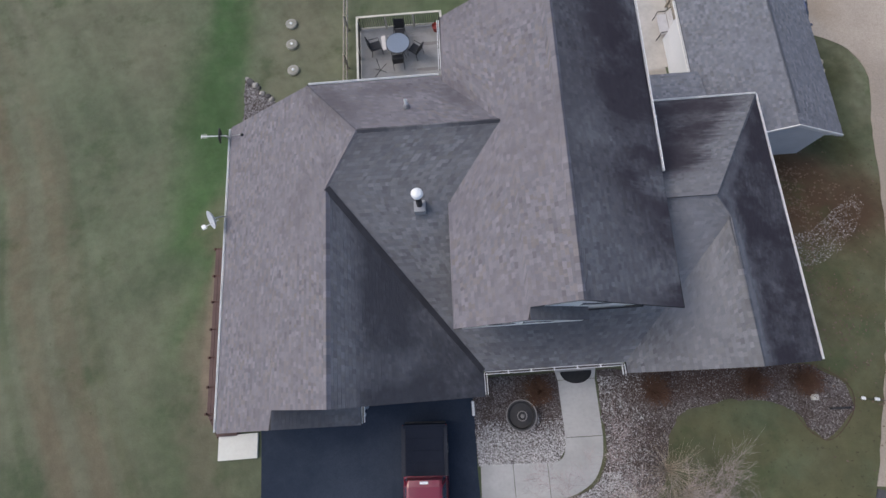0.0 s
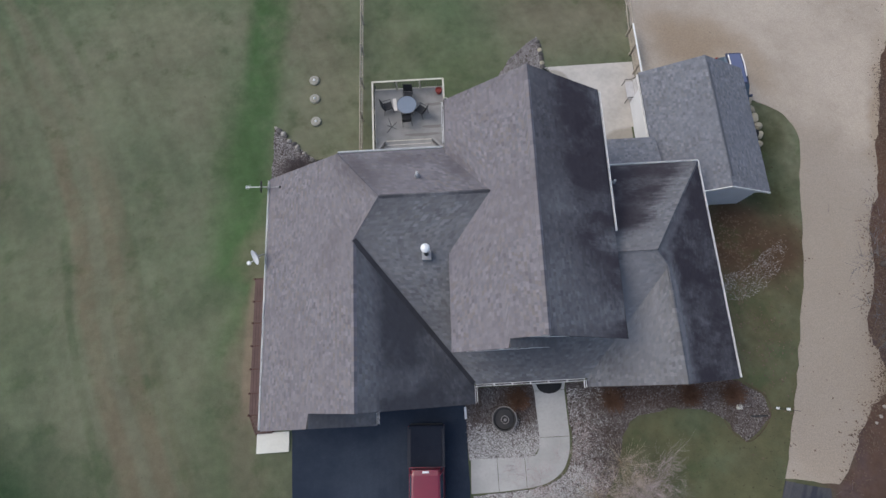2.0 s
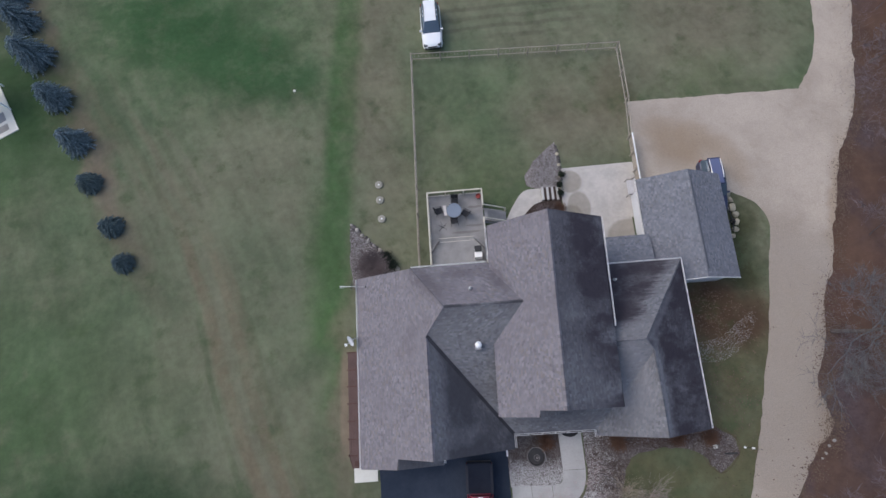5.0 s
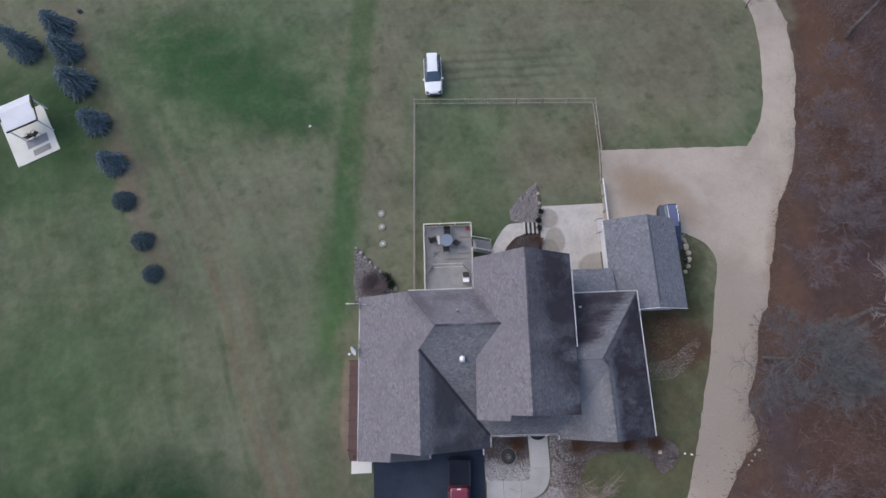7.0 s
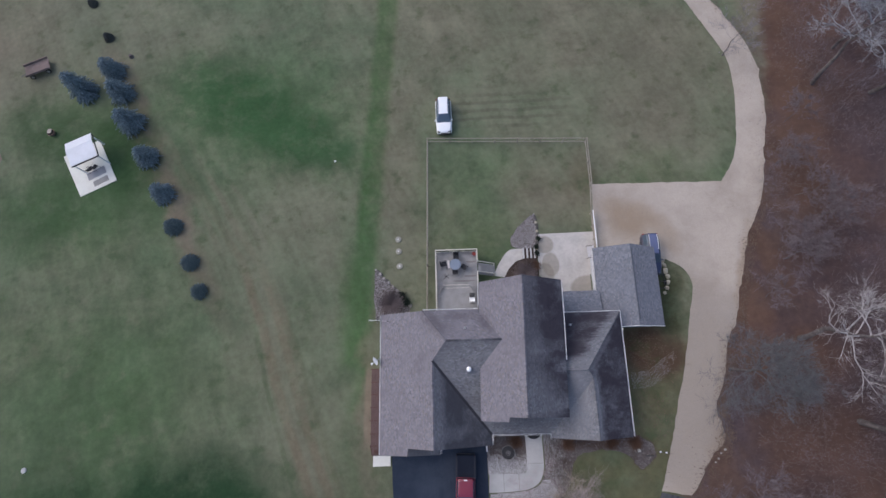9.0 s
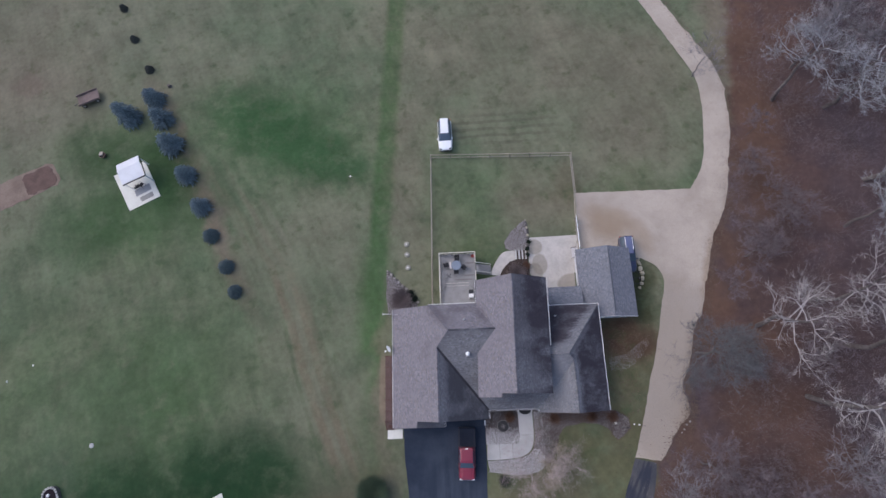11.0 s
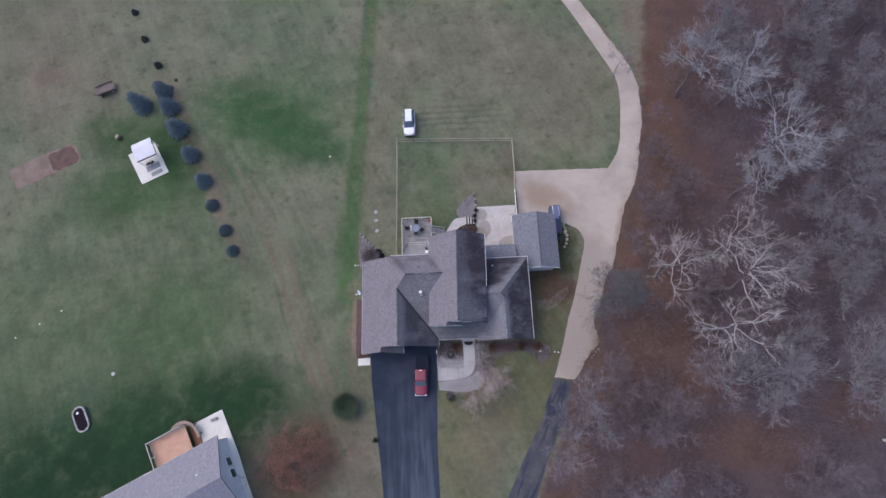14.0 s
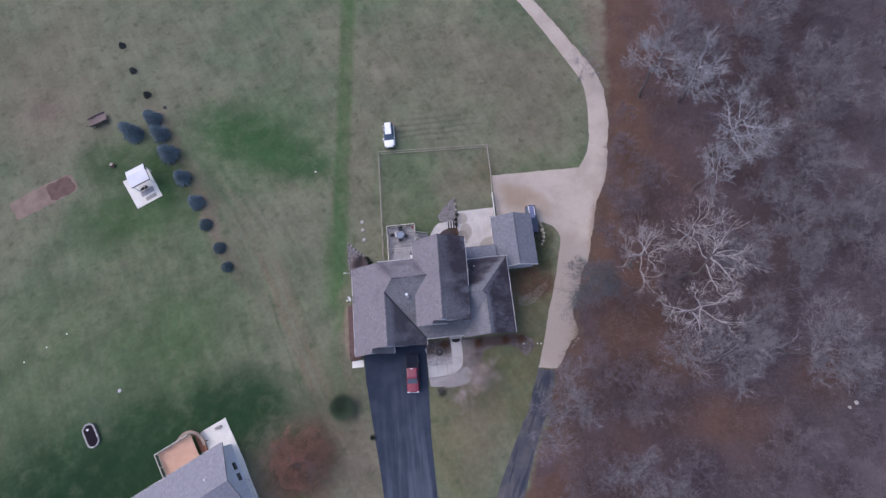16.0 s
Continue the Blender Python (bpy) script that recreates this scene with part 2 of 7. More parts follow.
def gravel_material():
    m, nt, b = material("tan_gravel", 0.95)
    p = position(nt)
    c = mix(nt, ramp(nt, noise_at(nt, p, 0.2, 5.0, 0.6), 0.35, 0.7), (0.432, 0.376, 0.318), (0.345, 0.295, 0.245))
    for x, y, rx, ry, turn, k in ((18.0, 20.9, 2.4, 1.9, 0, 0.6), (21.4, 19.0, 1.1, 2.4, 20, 0.4), (16.0, 22.5, 1.2, 1.0, 0, 0.3), (23.3, -0.6, 1.6, 2.4, 0, 0.85), (22.2, -2.6, 0.7, 2.0, 30, 0.5), (24.5, 5, 0.7, 4, -15, 0.5), (28.4, 13.5, 0.7, 6, -15, 0.45), (19.2, 3.0, 0.6, 5, -20, 0.3), (22.0, 6.0, 2.4, 6.5, -18, 0.42), (19.5, -2.5, 2.0, 3.4, -15, 0.38)):
        q = node(nt, "VectorMath", {0: p, 1: node(nt, "TexNoise", {"Vector": p, "Scale": 0.9, "Detail": 4.0}).outputs["Color"]}, "ADD").outputs[0]
        c = mix(nt, ellipse_mask(nt, q, x + 0.5, y + 0.5, rx, ry, turn, 0.6, k), c, (0.24, 0.17, 0.105))
    c = mix(nt, strip_mask(nt, p, (17.5, -6), (26.5, 13.5), 3.4, 0.6, 0.75), c, (0.31, 0.27, 0.232))
    # wheel-packed streaks, grit and stray dark clods
    c = mix(nt, ramp(nt, noise_at(nt, p, 1.3, 5.0, 0.7), 0.5, 0.75, 0, 0.35), c, (0.3, 0.25, 0.2))
    c = mix(nt, ramp(nt, noise_at(nt, p, 2.2, 2.0, 0.5), 0.74, 0.79, 0, 0.7), c, (0.1, 0.075, 0.055))
    c = scaled(nt, c, ramp(nt, noise_at(nt, p, 16.0, 4.0, 0.75), 0.25, 0.75, 0.8, 1.15))
    nt.links.new(c, b.inputs["Base Color"])
    bump(nt, b, noise_at(nt, p, 24.0, 4.0, 0.7), 0.7, 0.02)
    return m


gravel = gravel_material()
red_wood = surface("red_brown_stained_wood", (0.085, 0.034, 0.022), (0.05, 0.022, 0.016), 0.7, big=2, fine=18)
tan_wood = surface("bleached_wood", (0.34, 0.3, 0.25), (0.23, 0.2, 0.165), 0.85, big=1.5, fine=20)
grey_wood = surface("weathered_grey_deck_boards", (0.285, 0.278, 0.275), (0.19, 0.184, 0.18), 0.85, big=1.2, fine=20)
rail_wood = surface("pale_painted_rail", (0.58, 0.55, 0.47), (0.4, 0.37, 0.31), 0.7, big=1.5, fine=14)
black_metal = surface("black_powder_coated_metal", (0.012, 0.012, 0.014), (0.03, 0.03, 0.03), 0.5)
steel = surface("galvanised_steel", (0.55, 0.56, 0.58), (0.35, 0.35, 0.36), 0.35, 0.8)
white_plastic = surface("white_plastic", (0.8, 0.8, 0.8), (0.6, 0.6, 0.58), 0.4, dirt=0.15)
rubber = surface("black_rubber", (0.012, 0.012, 0.013), (0.03, 0.03, 0.03), 0.85)
stone = surface("grey_field_stone", (0.36, 0.34, 0.31), (0.2, 0.185, 0.17), 0.9, big=2, fine=10, relief=0.8)

# gutter floors are darker than the white sides
gutter_dark = surface("dark_gutter_floor", (0.12, 0.11, 0.105), (0.06, 0.055, 0.05), 0.9)

# ---- building helpers ----
def empty(name, m=None):
    ob = new(name)
    ob.empty_display_size = 0.2
    if m is not None:
        ob.matrix_world = m
    return ob


def part(name, bm, mat, parent=None, label="", kind="", smooth=False):
    """Links a bmesh as one mesh object under a thing or a part."""
    me = bpy.data.meshes.new(name)
    bm.to_mesh(me)
    bm.free()
    me.materials.append(mat)
    if smooth:
        me.polygons.foreach_set("use_smooth", [True] * len(me.polygons))
    ob = new(name, me)
    ob.parent = parent
    return tagged(ob, label, kind=kind)


def raw(name, verts, faces, mat, parent=None, label="", kind=""):
    me = bpy.data.meshes.new(name)
    me.from_pydata(verts, [], faces)
    me.materials.append(mat)
    ob = new(name, me)
    ob.parent = parent
    return tagged(ob, label, kind=kind)


def box(x0, x1, y0, y1, z0, z1, bevel=0.0, bm=None):
    bm = bm or bmesh.new()
    made = bmesh.ops.create_cube(bm, size=1)["verts"]
    for v in made:
        v.co = ((x0 + x1) / 2 + v.co.x * (x1 - x0), (y0 + y1) / 2 + v.co.y * (y1 - y0), (z0 + z1) / 2 + v.co.z * (z1 - z0))
    if bevel:
        edges = list({e for v in made for e in v.link_edges})
        bmesh.ops.bevel(bm, geom=edges, offset=bevel, segments=2, affect="EDGES", profile=0.6)
    return bm


def tube(points, r, sides=8, bm=None, r_end=None):
    """A round bar along a line of points, tapering to r_end."""
    bm = bm or bmesh.new()
    pts = [Vector(p) for p in points]
    rings = []
    for i, p in enumerate(pts):
        d = (pts[min(i + 1, len(pts) - 1)] - pts[max(i - 1, 0)]).normalized()
        a = d.cross(Vector((0, 0, 1)) if abs(d.z) < 0.9 else Vector((1, 0, 0))).normalized()
        b = d.cross(a)
        rr = r if r_end is None else r + (r_end - r) * i / (len(pts) - 1)
        rings.append([bm.verts.new(p + rr * (math.cos(k * math.tau / sides) * a + math.sin(k * math.tau / sides) * b)) for k in range(sides)])
    for q, s in zip(rings, rings[1:]):
        for k in range(sides):
            bm.faces.new((q[k], q[(k + 1) % sides], s[(k + 1) % sides], s[k]))
    bm.faces.new(rings[0][::-1])
    bm.faces.new(rings[-1])
    bmesh.ops.recalc_face_normals(bm, faces=bm.faces[:])
    return bm


def lathe(profile, sides=24, at=(0, 0, 0), bm=None, ring=False):
    """A turned shape from (radius, height) pairs; ring: open in the middle."""
    bm = bm or bmesh.new()
    rings = [[bm.verts.new((at[0] + r * math.cos(k * math.tau / sides), at[1] + r * math.sin(k * math.tau / sides), at[2] + z)) for k in range(sides)] for r, z in profile]
    for q, s in zip(rings, rings[1:] + rings[:1] if ring else rings[1:]):
        for k in range(sides):
            bm.faces.new((q[k], q[(k + 1) % sides], s[(k + 1) % sides], s[k]))
    if not ring:
        bm.faces.new(rings[0][::-1])
        bm.faces.new(rings[-1])
    bmesh.ops.recalc_face_normals(bm, faces=bm.faces[:])
    return bm


def slab(poly, z0, z1, bm=None):
    """A flat plate from an outline (x, y) between two heights."""
    bm = bm or bmesh.new()
    lo = [bm.verts.new((x, y, z0)) for x, y in poly]
    hi = [bm.verts.new((x, y, z1)) for x, y in poly]
    bm.faces.new(lo[::-1])
    bm.faces.new(hi)
    for i in range(len(poly)):
        j = (i + 1) % len(poly)
        bm.faces.new((lo[i], lo[j], hi[j], hi[i]))
    bmesh.ops.recalc_face_normals(bm, faces=bm.faces[:])
    return bm


def smooth01(u):
    u = min(1.0, max(0.0, u))
    return u * u * (3 - 2 * u)


def ground_z(x, y):
    """The lie of the land: high in front of the house, falling behind it, rising to the south-west."""
    return 1.8 * smooth01((13 - y) / 12) + 1.2 * smooth01((-4 - y) / 14) * smooth01((-8 - x) / 16)


def draped(poly, lift, depth=0.12, step=1.0):
    """A sheet over the ground inside an outline, with a rim that goes down into the soil."""
    bm = bmesh.new()
    bm.faces.new([bm.verts.new((x, y, 0)) for x, y in poly])
    bm.normal_update()
    bmesh.ops.triangulate(bm, faces=bm.faces[:], ngon_method="EAR_CLIP")
    for axis in (0, 1):
        lo, hi = min(p[axis] for p in poly), max(p[axis] for p in poly)
        size = step if axis else step * 3
        for i in range(1, int((hi - lo) / size) + 1):
            co = [0, 0, 0]
            no = [0, 0, 0]
            co[axis], no[axis] = lo + i * size, 1
            bmesh.ops.bisect_plane(bm, geom=bm.verts[:] + bm.edges[:] + bm.faces[:], plane_co=co, plane_no=no)
    rim = [e for e in bm.edges if len(e.link_faces) == 1]
    for v in bm.verts:
        v.co.z = ground_z(v.co.x, v.co.y) + lift
    down = bmesh.ops.extrude_edge_only(bm, edges=rim)
    for v in down["geom"]:
        if isinstance(v, bmesh.types.BMVert):
            v.co.z -= depth
    bmesh.ops.recalc_face_normals(bm, faces=bm.faces[:])
    top = max(bm.faces, key=lambda f: f.calc_area())
    if top.normal.z < 0:
        bmesh.ops.reverse_faces(bm, faces=bm.faces[:])
    return bm


def curve_points(points, n=8):
    """A smooth line through the points given (Catmull-Rom)."""
    out = []
    p = [Vector((*q, 0)) for q in points]
    p = [2 * p[0] - p[1]] + p + [2 * p[-1] - p[-2]]
    for a, b, c, d in zip(p, p[1:], p[2:], p[3:]):
        for i in range(n):
            t = i / n
            q = 0.5 * (2 * b + (c - a) * t + (2 * a - 5 * b + 4 * c - d) * t * t + (3 * b - a - 3 * c + d) * t ** 3)
            out.append((q.x, q.y))
    return out + [(p[-2].x, p[-2].y)]


def ragged(poly, amount, step=0.7, seed=0):
    """An outline with more points and an uneven edge."""
    rng = random.Random(seed)
    out = []
    for a, b in zip(poly, poly[1:] + poly[:1]):
        n = max(1, int(math.hypot(b[0] - a[0], b[1] - a[1]) / step))
        for i in range(n):
            t = i / n
            out.append((a[0] + (b[0] - a[0]) * t + rng.uniform(-amount, amount), a[1] + (b[1] - a[1]) * t + rng.uniform(-amount, amount)))
    return out


def hull(points):
    bm = bmesh.new()
    for p in points:
        bm.verts.new(p)
    bmesh.ops.convex_hull(bm, input=bm.verts)
    return bm


def quad_plate(corners, thick, mat, ob, name, label=""):
    """A thin pane with the four corners given."""
    a, b, c, d = [Vector(p) for p in corners]
    n = (b - a).cross(d - a).normalized() * thick
    return part(name, hull([a, b, c, d, a + n, b + n, c + n, d + n]), mat, ob, label)

# ---- the ground ----
def turf_material():
    m, nt, b = material("late_autumn_turf", 0.95)
    p0 = position(nt)
    wob = node(nt, "TexNoise", {"Vector": p0, "Scale": 0.22, "Detail": 5.0, "Roughness": 0.6}).outputs["Color"]
    wob = node(nt, "VectorMath", {0: wob, 1: (0.5, 0.5, 0.5)}, "SUBTRACT").outputs[0]
    wob = node(nt, "VectorMath", {0: wob, 1: (5, 5, 0)}, "MULTIPLY").outputs[0]
    p = node(nt, "VectorMath", {0: p0, 1: wob}, "ADD").outputs[0]
    p1 = node(nt, "VectorMath", {0: p0, 1: node(nt, "VectorMath", {0: wob, 1: (0.2, 0.2, 0)}, "MULTIPLY").outputs[0]}, "ADD").outputs[0]
    # faded, olive and green grass in broad drifts
    c = mix(nt, ramp(nt, noise_at(nt, p0, 0.06, 6.0, 0.6), 0.38, 0.62), (0.156, 0.158, 0.104), (0.098, 0.127, 0.074))
    c = mix(nt, ramp(nt, noise_at(nt, p0, 0.5, 6.0, 0.65), 0.42, 0.75, 0, 0.55), c, (0.083, 0.101, 0.062))
    c = mix(nt, maths(nt, "MULTIPLY", ellipse_mask(nt, p, -56, 55, 26, 22, 0, 0.8, 0.7), ramp(nt, noise_at(nt, p0, 0.11, 5.0, 0.6), 0.35, 0.6, 0.35, 1.0)), c, (0.136, 0.137, 0.095))
    c = mix(nt, maths(nt, "MULTIPLY", ellipse_mask(nt, p, -48, 0, 26, 24, 0, 0.7, 0.6), ramp(nt, noise_at(nt, p0, 0.16, 5.0, 0.6), 0.35, 0.6, 0.4, 1.0)), c, (0.082, 0.104, 0.058))
    green = (0.045, 0.092, 0.032)
    deep = (0.026, 0.052, 0.022)
    mottle = ramp(nt, noise_at(nt, p0, 0.42, 6.0, 0.68), 0.34, 0.58, 0.5, 1.0)
    # the ovals near (-40.5, 31) are shadow by the pavilion, as dark green
    for x, y, rx, ry, turn, soft, k, col in (
        (-22, 36.5, 12, 6.5, -20, 0.8, 0.5, green), (-11.4, 10.5, 1.7, 7.5, 8, 0.7, 0.85, (0.048, 0.1, 0.034)),
        (-26, 37.0, 10, 4.5, -28, 0.6, 0.9, (0.032, 0.078, 0.03)), (-18, 31.5, 7.5, 3, -28, 0.6, 0.9, (0.036, 0.078, 0.032)), (-34, -10, 15, 6.5, 8, 0.6, 0.85, (0.016, 0.042, 0.018)), (-41, -15, 14, 9, 0, 0.6, 0.8, (0.02, 0.046, 0.02)), (-25, -5.8, 6.5, 4.2, 0, 0.5, 0.9, (0.014, 0.038, 0.016)), (-40.5, 31, 3.2, 4.5, 25, 0.5, 0.75, (0.028, 0.05, 0.022)), (-48, 33.5, 3, 2.5, 0, 0.6, 0.6, (0.04, 0.062, 0.03)), (-55, 2, 12, 9, 0, 0.8, 0.3, green), (21, 27.7, 3.5, 1.6, 0, 0.7, 0.45, green), (-46.6, -8.3, 2.6, 4.2, 0, 0.5, 0.6, (0.06, 0.085, 0.055)),
        (-52, -16, 13, 10, 0, 0.7, 0.8, (0.03, 0.062, 0.028)), (-35, 8, 13, 14, 0, 0.8, 0.4, (0.06, 0.098, 0.046)), (-30, 2, 7, 4, 20, 0.8, 0.5, (0.05, 0.095, 0.036)), (-44, 24, 9, 5, 0, 0.8, 0.5, green), (-47, 36, 9, 4, 0, 0.8, 0.5, green),
        (3, 15.5, 5, 5, 0, 0.6, 0.5, green), (0, 21, 5, 5, 0, 0.8, 0.35, (0.085, 0.105, 0.05)), (2, 27, 8, 3, 0, 0.8, 0.25, green), (19.8, 13.5, 2.6, 5, 0, 0.4, 0.9, (0.05, 0.054, 0.026)), (-20, -8, 8, 3, 0, 0.8, 0.6, deep),
        (12.5, -7, 6.5, 7, 0, 0.5, 0.8, (0.1, 0.096, 0.05)), (17.5, 1.5, 3.2, 6, 0, 0.5, 0.85, (0.086, 0.079, 0.042)), (4.5, -13, 4, 9, 0, 0.6, 0.8, (0.12, 0.112, 0.06)), (-12.5, -4.5, 5.0, 5.5, 0, 0.7, 0.85, (0.05, 0.08, 0.036)), (-26, 2.5, 4.5, 7, 10, 0.8, 0.45, (0.13, 0.138, 0.09)), (-17, 12, 4, 11, 5, 0.8, 0.35, (0.125, 0.13, 0.086)), (-36.5, 3, 6, 8, 0, 0.8, 0.55, (0.052, 0.09, 0.038)), (20, 25.5, 9, 1.0, 0, 0.8, 0.5, green),
    ):
        c = mix(nt, maths(nt, "MULTIPLY", ellipse_mask(nt, p, x, y, rx, ry, turn, soft, k), mottle), c, col)
    # the mown green strip between the two lawns
    c = mix(nt, maths(nt, "MULTIPLY", strip_mask(nt, p1, (-11.5, 8), (-5.6, 92), 1.25, 0.5), ramp(nt, noise_at(nt, p0, 0.45, 5.0, 0.65), 0.3, 0.62, 0.55, 0.92)), c, (0.048, 0.098, 0.035))
    # bare and trodden soil: wheel tracks, the row under the spruces, worn corners
    soil = (0.165, 0.128, 0.098)
    for x, y, rx, ry, turn, soft, k in (
        (-35.2, 29, 1.5, 17, 27, 0.6, 0.75), (-62.3, 46.4, 2.2, 2.2, 0, 0.4, 0.5), (-62, 45, 10, 7, 0, 0.9, 0.4), (-68, 56, 12, 9, 0, 0.9, 0.35), (-37.6, 33.9, 1.0, 1.6, 20, 0.5, 0.6), (-38.4, 37.6, 0.8, 1.4, 20, 0.5, 0.5),
        (-7.3, 25, 2.2, 12, 0, 0.7, 0.3), (-7, 45, 4, 14, 4, 0.9, 0.18), (9, 24, 4, 4, 0, 0.8, 0.45), (22, 40, 8, 12, 0, 0.8, 0.5), (36, 48, 2.6, 14, 0, 0.7, 0.65), (5, 48, 9, 8, 0, 0.9, 0.4),
        (-16, -14, 7, 6, 0, 0.7, 0.6), (-8.5, -16, 2.2, 9, 4, 0.7, 0.5), (8, -12, 4, 7, 0, 0.8, 0.35), (-9.5, 3, 1.2, 8, 0, 0.6, 0.5),
    ):
        c = mix(nt, ellipse_mask(nt, p, x, y, rx, ry, turn, soft, k), c, soil)
    # wheel ruts of the tractor, and the fainter swathes of the mower beside the spruces
    rut = (0.142, 0.122, 0.081)
    for a, b2, half, k in (((-26.5, 24.0), (-13.2, -9.0), 3.6, 0.6), ((-15.5, 22.0), (-13.0, -6.0), 2.2, 0.25)):
        c = mix(nt, maths(nt, "MULTIPLY", strip_mask(nt, p, a, b2, half, 0.8, k), mottle), c, (0.15, 0.145, 0.1))
    c = mix(nt, strip_mask(nt, p0, (-9.85, -1.6), (-9.85, 6.2), 0.4, 0.5, 0.7), c, (0.2, 0.155, 0.115))
    worn = ramp(nt, noise_at(nt, p0, 0.35, 5.0, 0.65), 0.3, 0.6, 0.35, 1.0)
    for a, b2, half, k, col in (
        ((-24.6, 18.0), (-14.2, -7.5), 0.5, 0.95, rut), ((-22.4, 17.6), (-12.6, -7.5), 0.45, 0.85, rut), ((-23.5, 17.8), (-13.4, -7.5), 0.35, 0.5, (0.16, 0.15, 0.105)), ((-21.2, 16.5), (-11.6, -7.0), 0.3, 0.4, rut), ((-32.4, 29.5), (-24.0, 17.0), 0.4, 0.35, rut), ((-30.2, 29.0), (-22.0, 16.6), 0.36, 0.3, rut),
        ((-22.9, 12.0), (-15.6, -8.0), 0.22, 0.45, (0.06, 0.085, 0.042)), ((-19.0, 12.0), (-12.0, -6.0), 0.22, 0.3, (0.06, 0.085, 0.042)),
        ((-35.6, 34.5), (-27.0, 19.0), 0.35, 0.4, (0.165, 0.145, 0.1)), ((-34.0, 34.0), (-25.6, 19.0), 0.3, 0.4, (0.07, 0.09, 0.05)), ((-32.8, 34.0), (-24.4, 19.5), 0.32, 0.4, (0.165, 0.15, 0.105)),
        ((-31.4, 33.5), (-23.0, 19.5), 0.3, 0.4, (0.075, 0.095, 0.052)), ((-30.0, 33.0), (-21.6, 19.0), 0.3, 0.35, (0.16, 0.148, 0.105)), ((-28.4, 32.0), (-20.4, 18.0), 0.3, 0.35, (0.08, 0.1, 0.055)),
    ):
        c = mix(nt, maths(nt, "MULTIPLY", strip_mask(nt, p1, a, b2, half, 0.6, k), worn), c, col)
    rust = (0.08, 0.048, 0.031)
    for x, y, rx, ry, turn, soft, k in ((17.9, 7.1, 3.6, 2.6, 0, 0.5, 0.9), (-16.5, -14.3, 5.5, 4.6, 0, 0.45, 0.85), (-18.5, -20, 4, 6, 0, 0.6, 0.6), (13, 25.8, 1.6, 3, 0, 0.7, 0.3)):
        c = mix(nt, ellipse_mask(nt, p, x, y, rx, ry, turn, soft, k), c, rust)
    # mowing rows beyond the yard
    rows = maths(nt, "SINE", maths(nt, "MULTIPLY", node(nt, "SeparateXYZ", {0: p1}).outputs[1], 6.0))
    rows = maths(nt, "MULTIPLY", ramp(nt, rows, -0.4, 1.0, 0, 0.5), ellipse_mask(nt, p, 5, 34.8, 7.5, 2.8, 0, 0.4))
    c = mix(nt, rows, c, (0.088, 0.09, 0.062))
    # streaks left by the mower
    q = node(nt, "VectorRotate", {"Vector": p0, "Axis": (0, 0, 1), "Angle": radians(-24)}).outputs[0]
    c = scaled(nt, c, ramp(nt, noise_at(nt, q, 0.9, 4.0, 0.6, (1.0, 0.07, 1.0)), 0.3, 0.7, 0.94, 1.06))
    q = node(nt, "VectorRotate", {"Vector": p0, "Axis": (0, 0, 1), "Angle": radians(68)}).outputs[0]
    c = scaled(nt, c, ramp(nt, noise_at(nt, q, 0.8, 3.0, 0.6, (1.0, 0.08, 1.0)), 0.35, 0.7, 0.985, 1.015))
    # tufts of richer grass and thin spots
    c = mix(nt, ramp(nt, noise_at(nt, p0, 0.5, 4.0, 0.6), 0.54, 0.72, 0, 0.42), c, (0.05, 0.078, 0.032))
    c = mix(nt, ramp(nt, noise_at(nt, p1, 0.3, 5.0, 0.65), 0.55, 0.72, 0, 0.25), c, (0.155, 0.14, 0.1))
    # lush dark grass by the neighbouring house; round the pavilion, shadow as dark green
    for x, y, rx, ry, turn, soft, k, col in ((-32, -9.5, 12, 5.0, 8, 0.7, 0.7, (0.016, 0.042, 0.017)), (-43, -17, 13, 8, 0, 0.6, 0.85, (0.013, 0.036, 0.015)), (-54, -20, 10, 6, 0, 0.7, 0.8, (0.014, 0.038, 0.016)), (-25, -6.2, 6.5, 4.0, 0, 0.6, 0.75, (0.013, 0.037, 0.015)),
                                             (-39.5, 32.0, 3.4, 5.5, 28, 0.5, 0.8, (0.024, 0.052, 0.02)), (-45, 25.5, 9, 5, 10, 0.7, 0.6, (0.036, 0.074, 0.028)), (-48, 34, 7, 3.4, -20, 0.7, 0.65, (0.036, 0.066, 0.028)), (-28, 34, 10, 6, -25, 0.7, 0.4, (0.04, 0.09, 0.034))):
        c = mix(nt, maths(nt, "MULTIPLY", ellipse_mask(nt, p, x, y, rx, ry, turn, soft, k), mottle), c, col)
    # dead leaves and dark clods strewn over the grass near the woods
    strewn = maths(nt, "MULTIPLY", ramp(nt, noise_at(nt, p0, 5.5, 4.0, 0.7), 0.6, 0.68, 0, 0.75), ramp(nt, noise_at(nt, p0, 0.4, 4.0), 0.35, 0.6, 0.2, 1.0))
    c = mix(nt, maths(nt, "MULTIPLY", strewn, ellipse_mask(nt, p0, 19, 2, 12, 14, 0, 0.5, 1.0)), c, (0.05, 0.034, 0.024))
    c = mix(nt, ramp(nt, noise_at(nt, p0, 3.1, 3.0, 0.6), 0.69, 0.74, 0, 0.35), c, (0.055, 0.06, 0.036))
    # the floor of the woods: fallen leaves east of the track
    so = node(nt, "SeparateXYZ", {0: p0}).outputs
    edge = nt.nodes.new("ShaderNodeValToRGB")
    stops = ((-25, 10.8), (-14, 16.2), (-6, 18.8), (-1, 21.9), (4, 22.8), (10, 25.4), (14, 27.2), (21, 30.2), (28, 32.5), (36, 34.8), (60, 38.5))
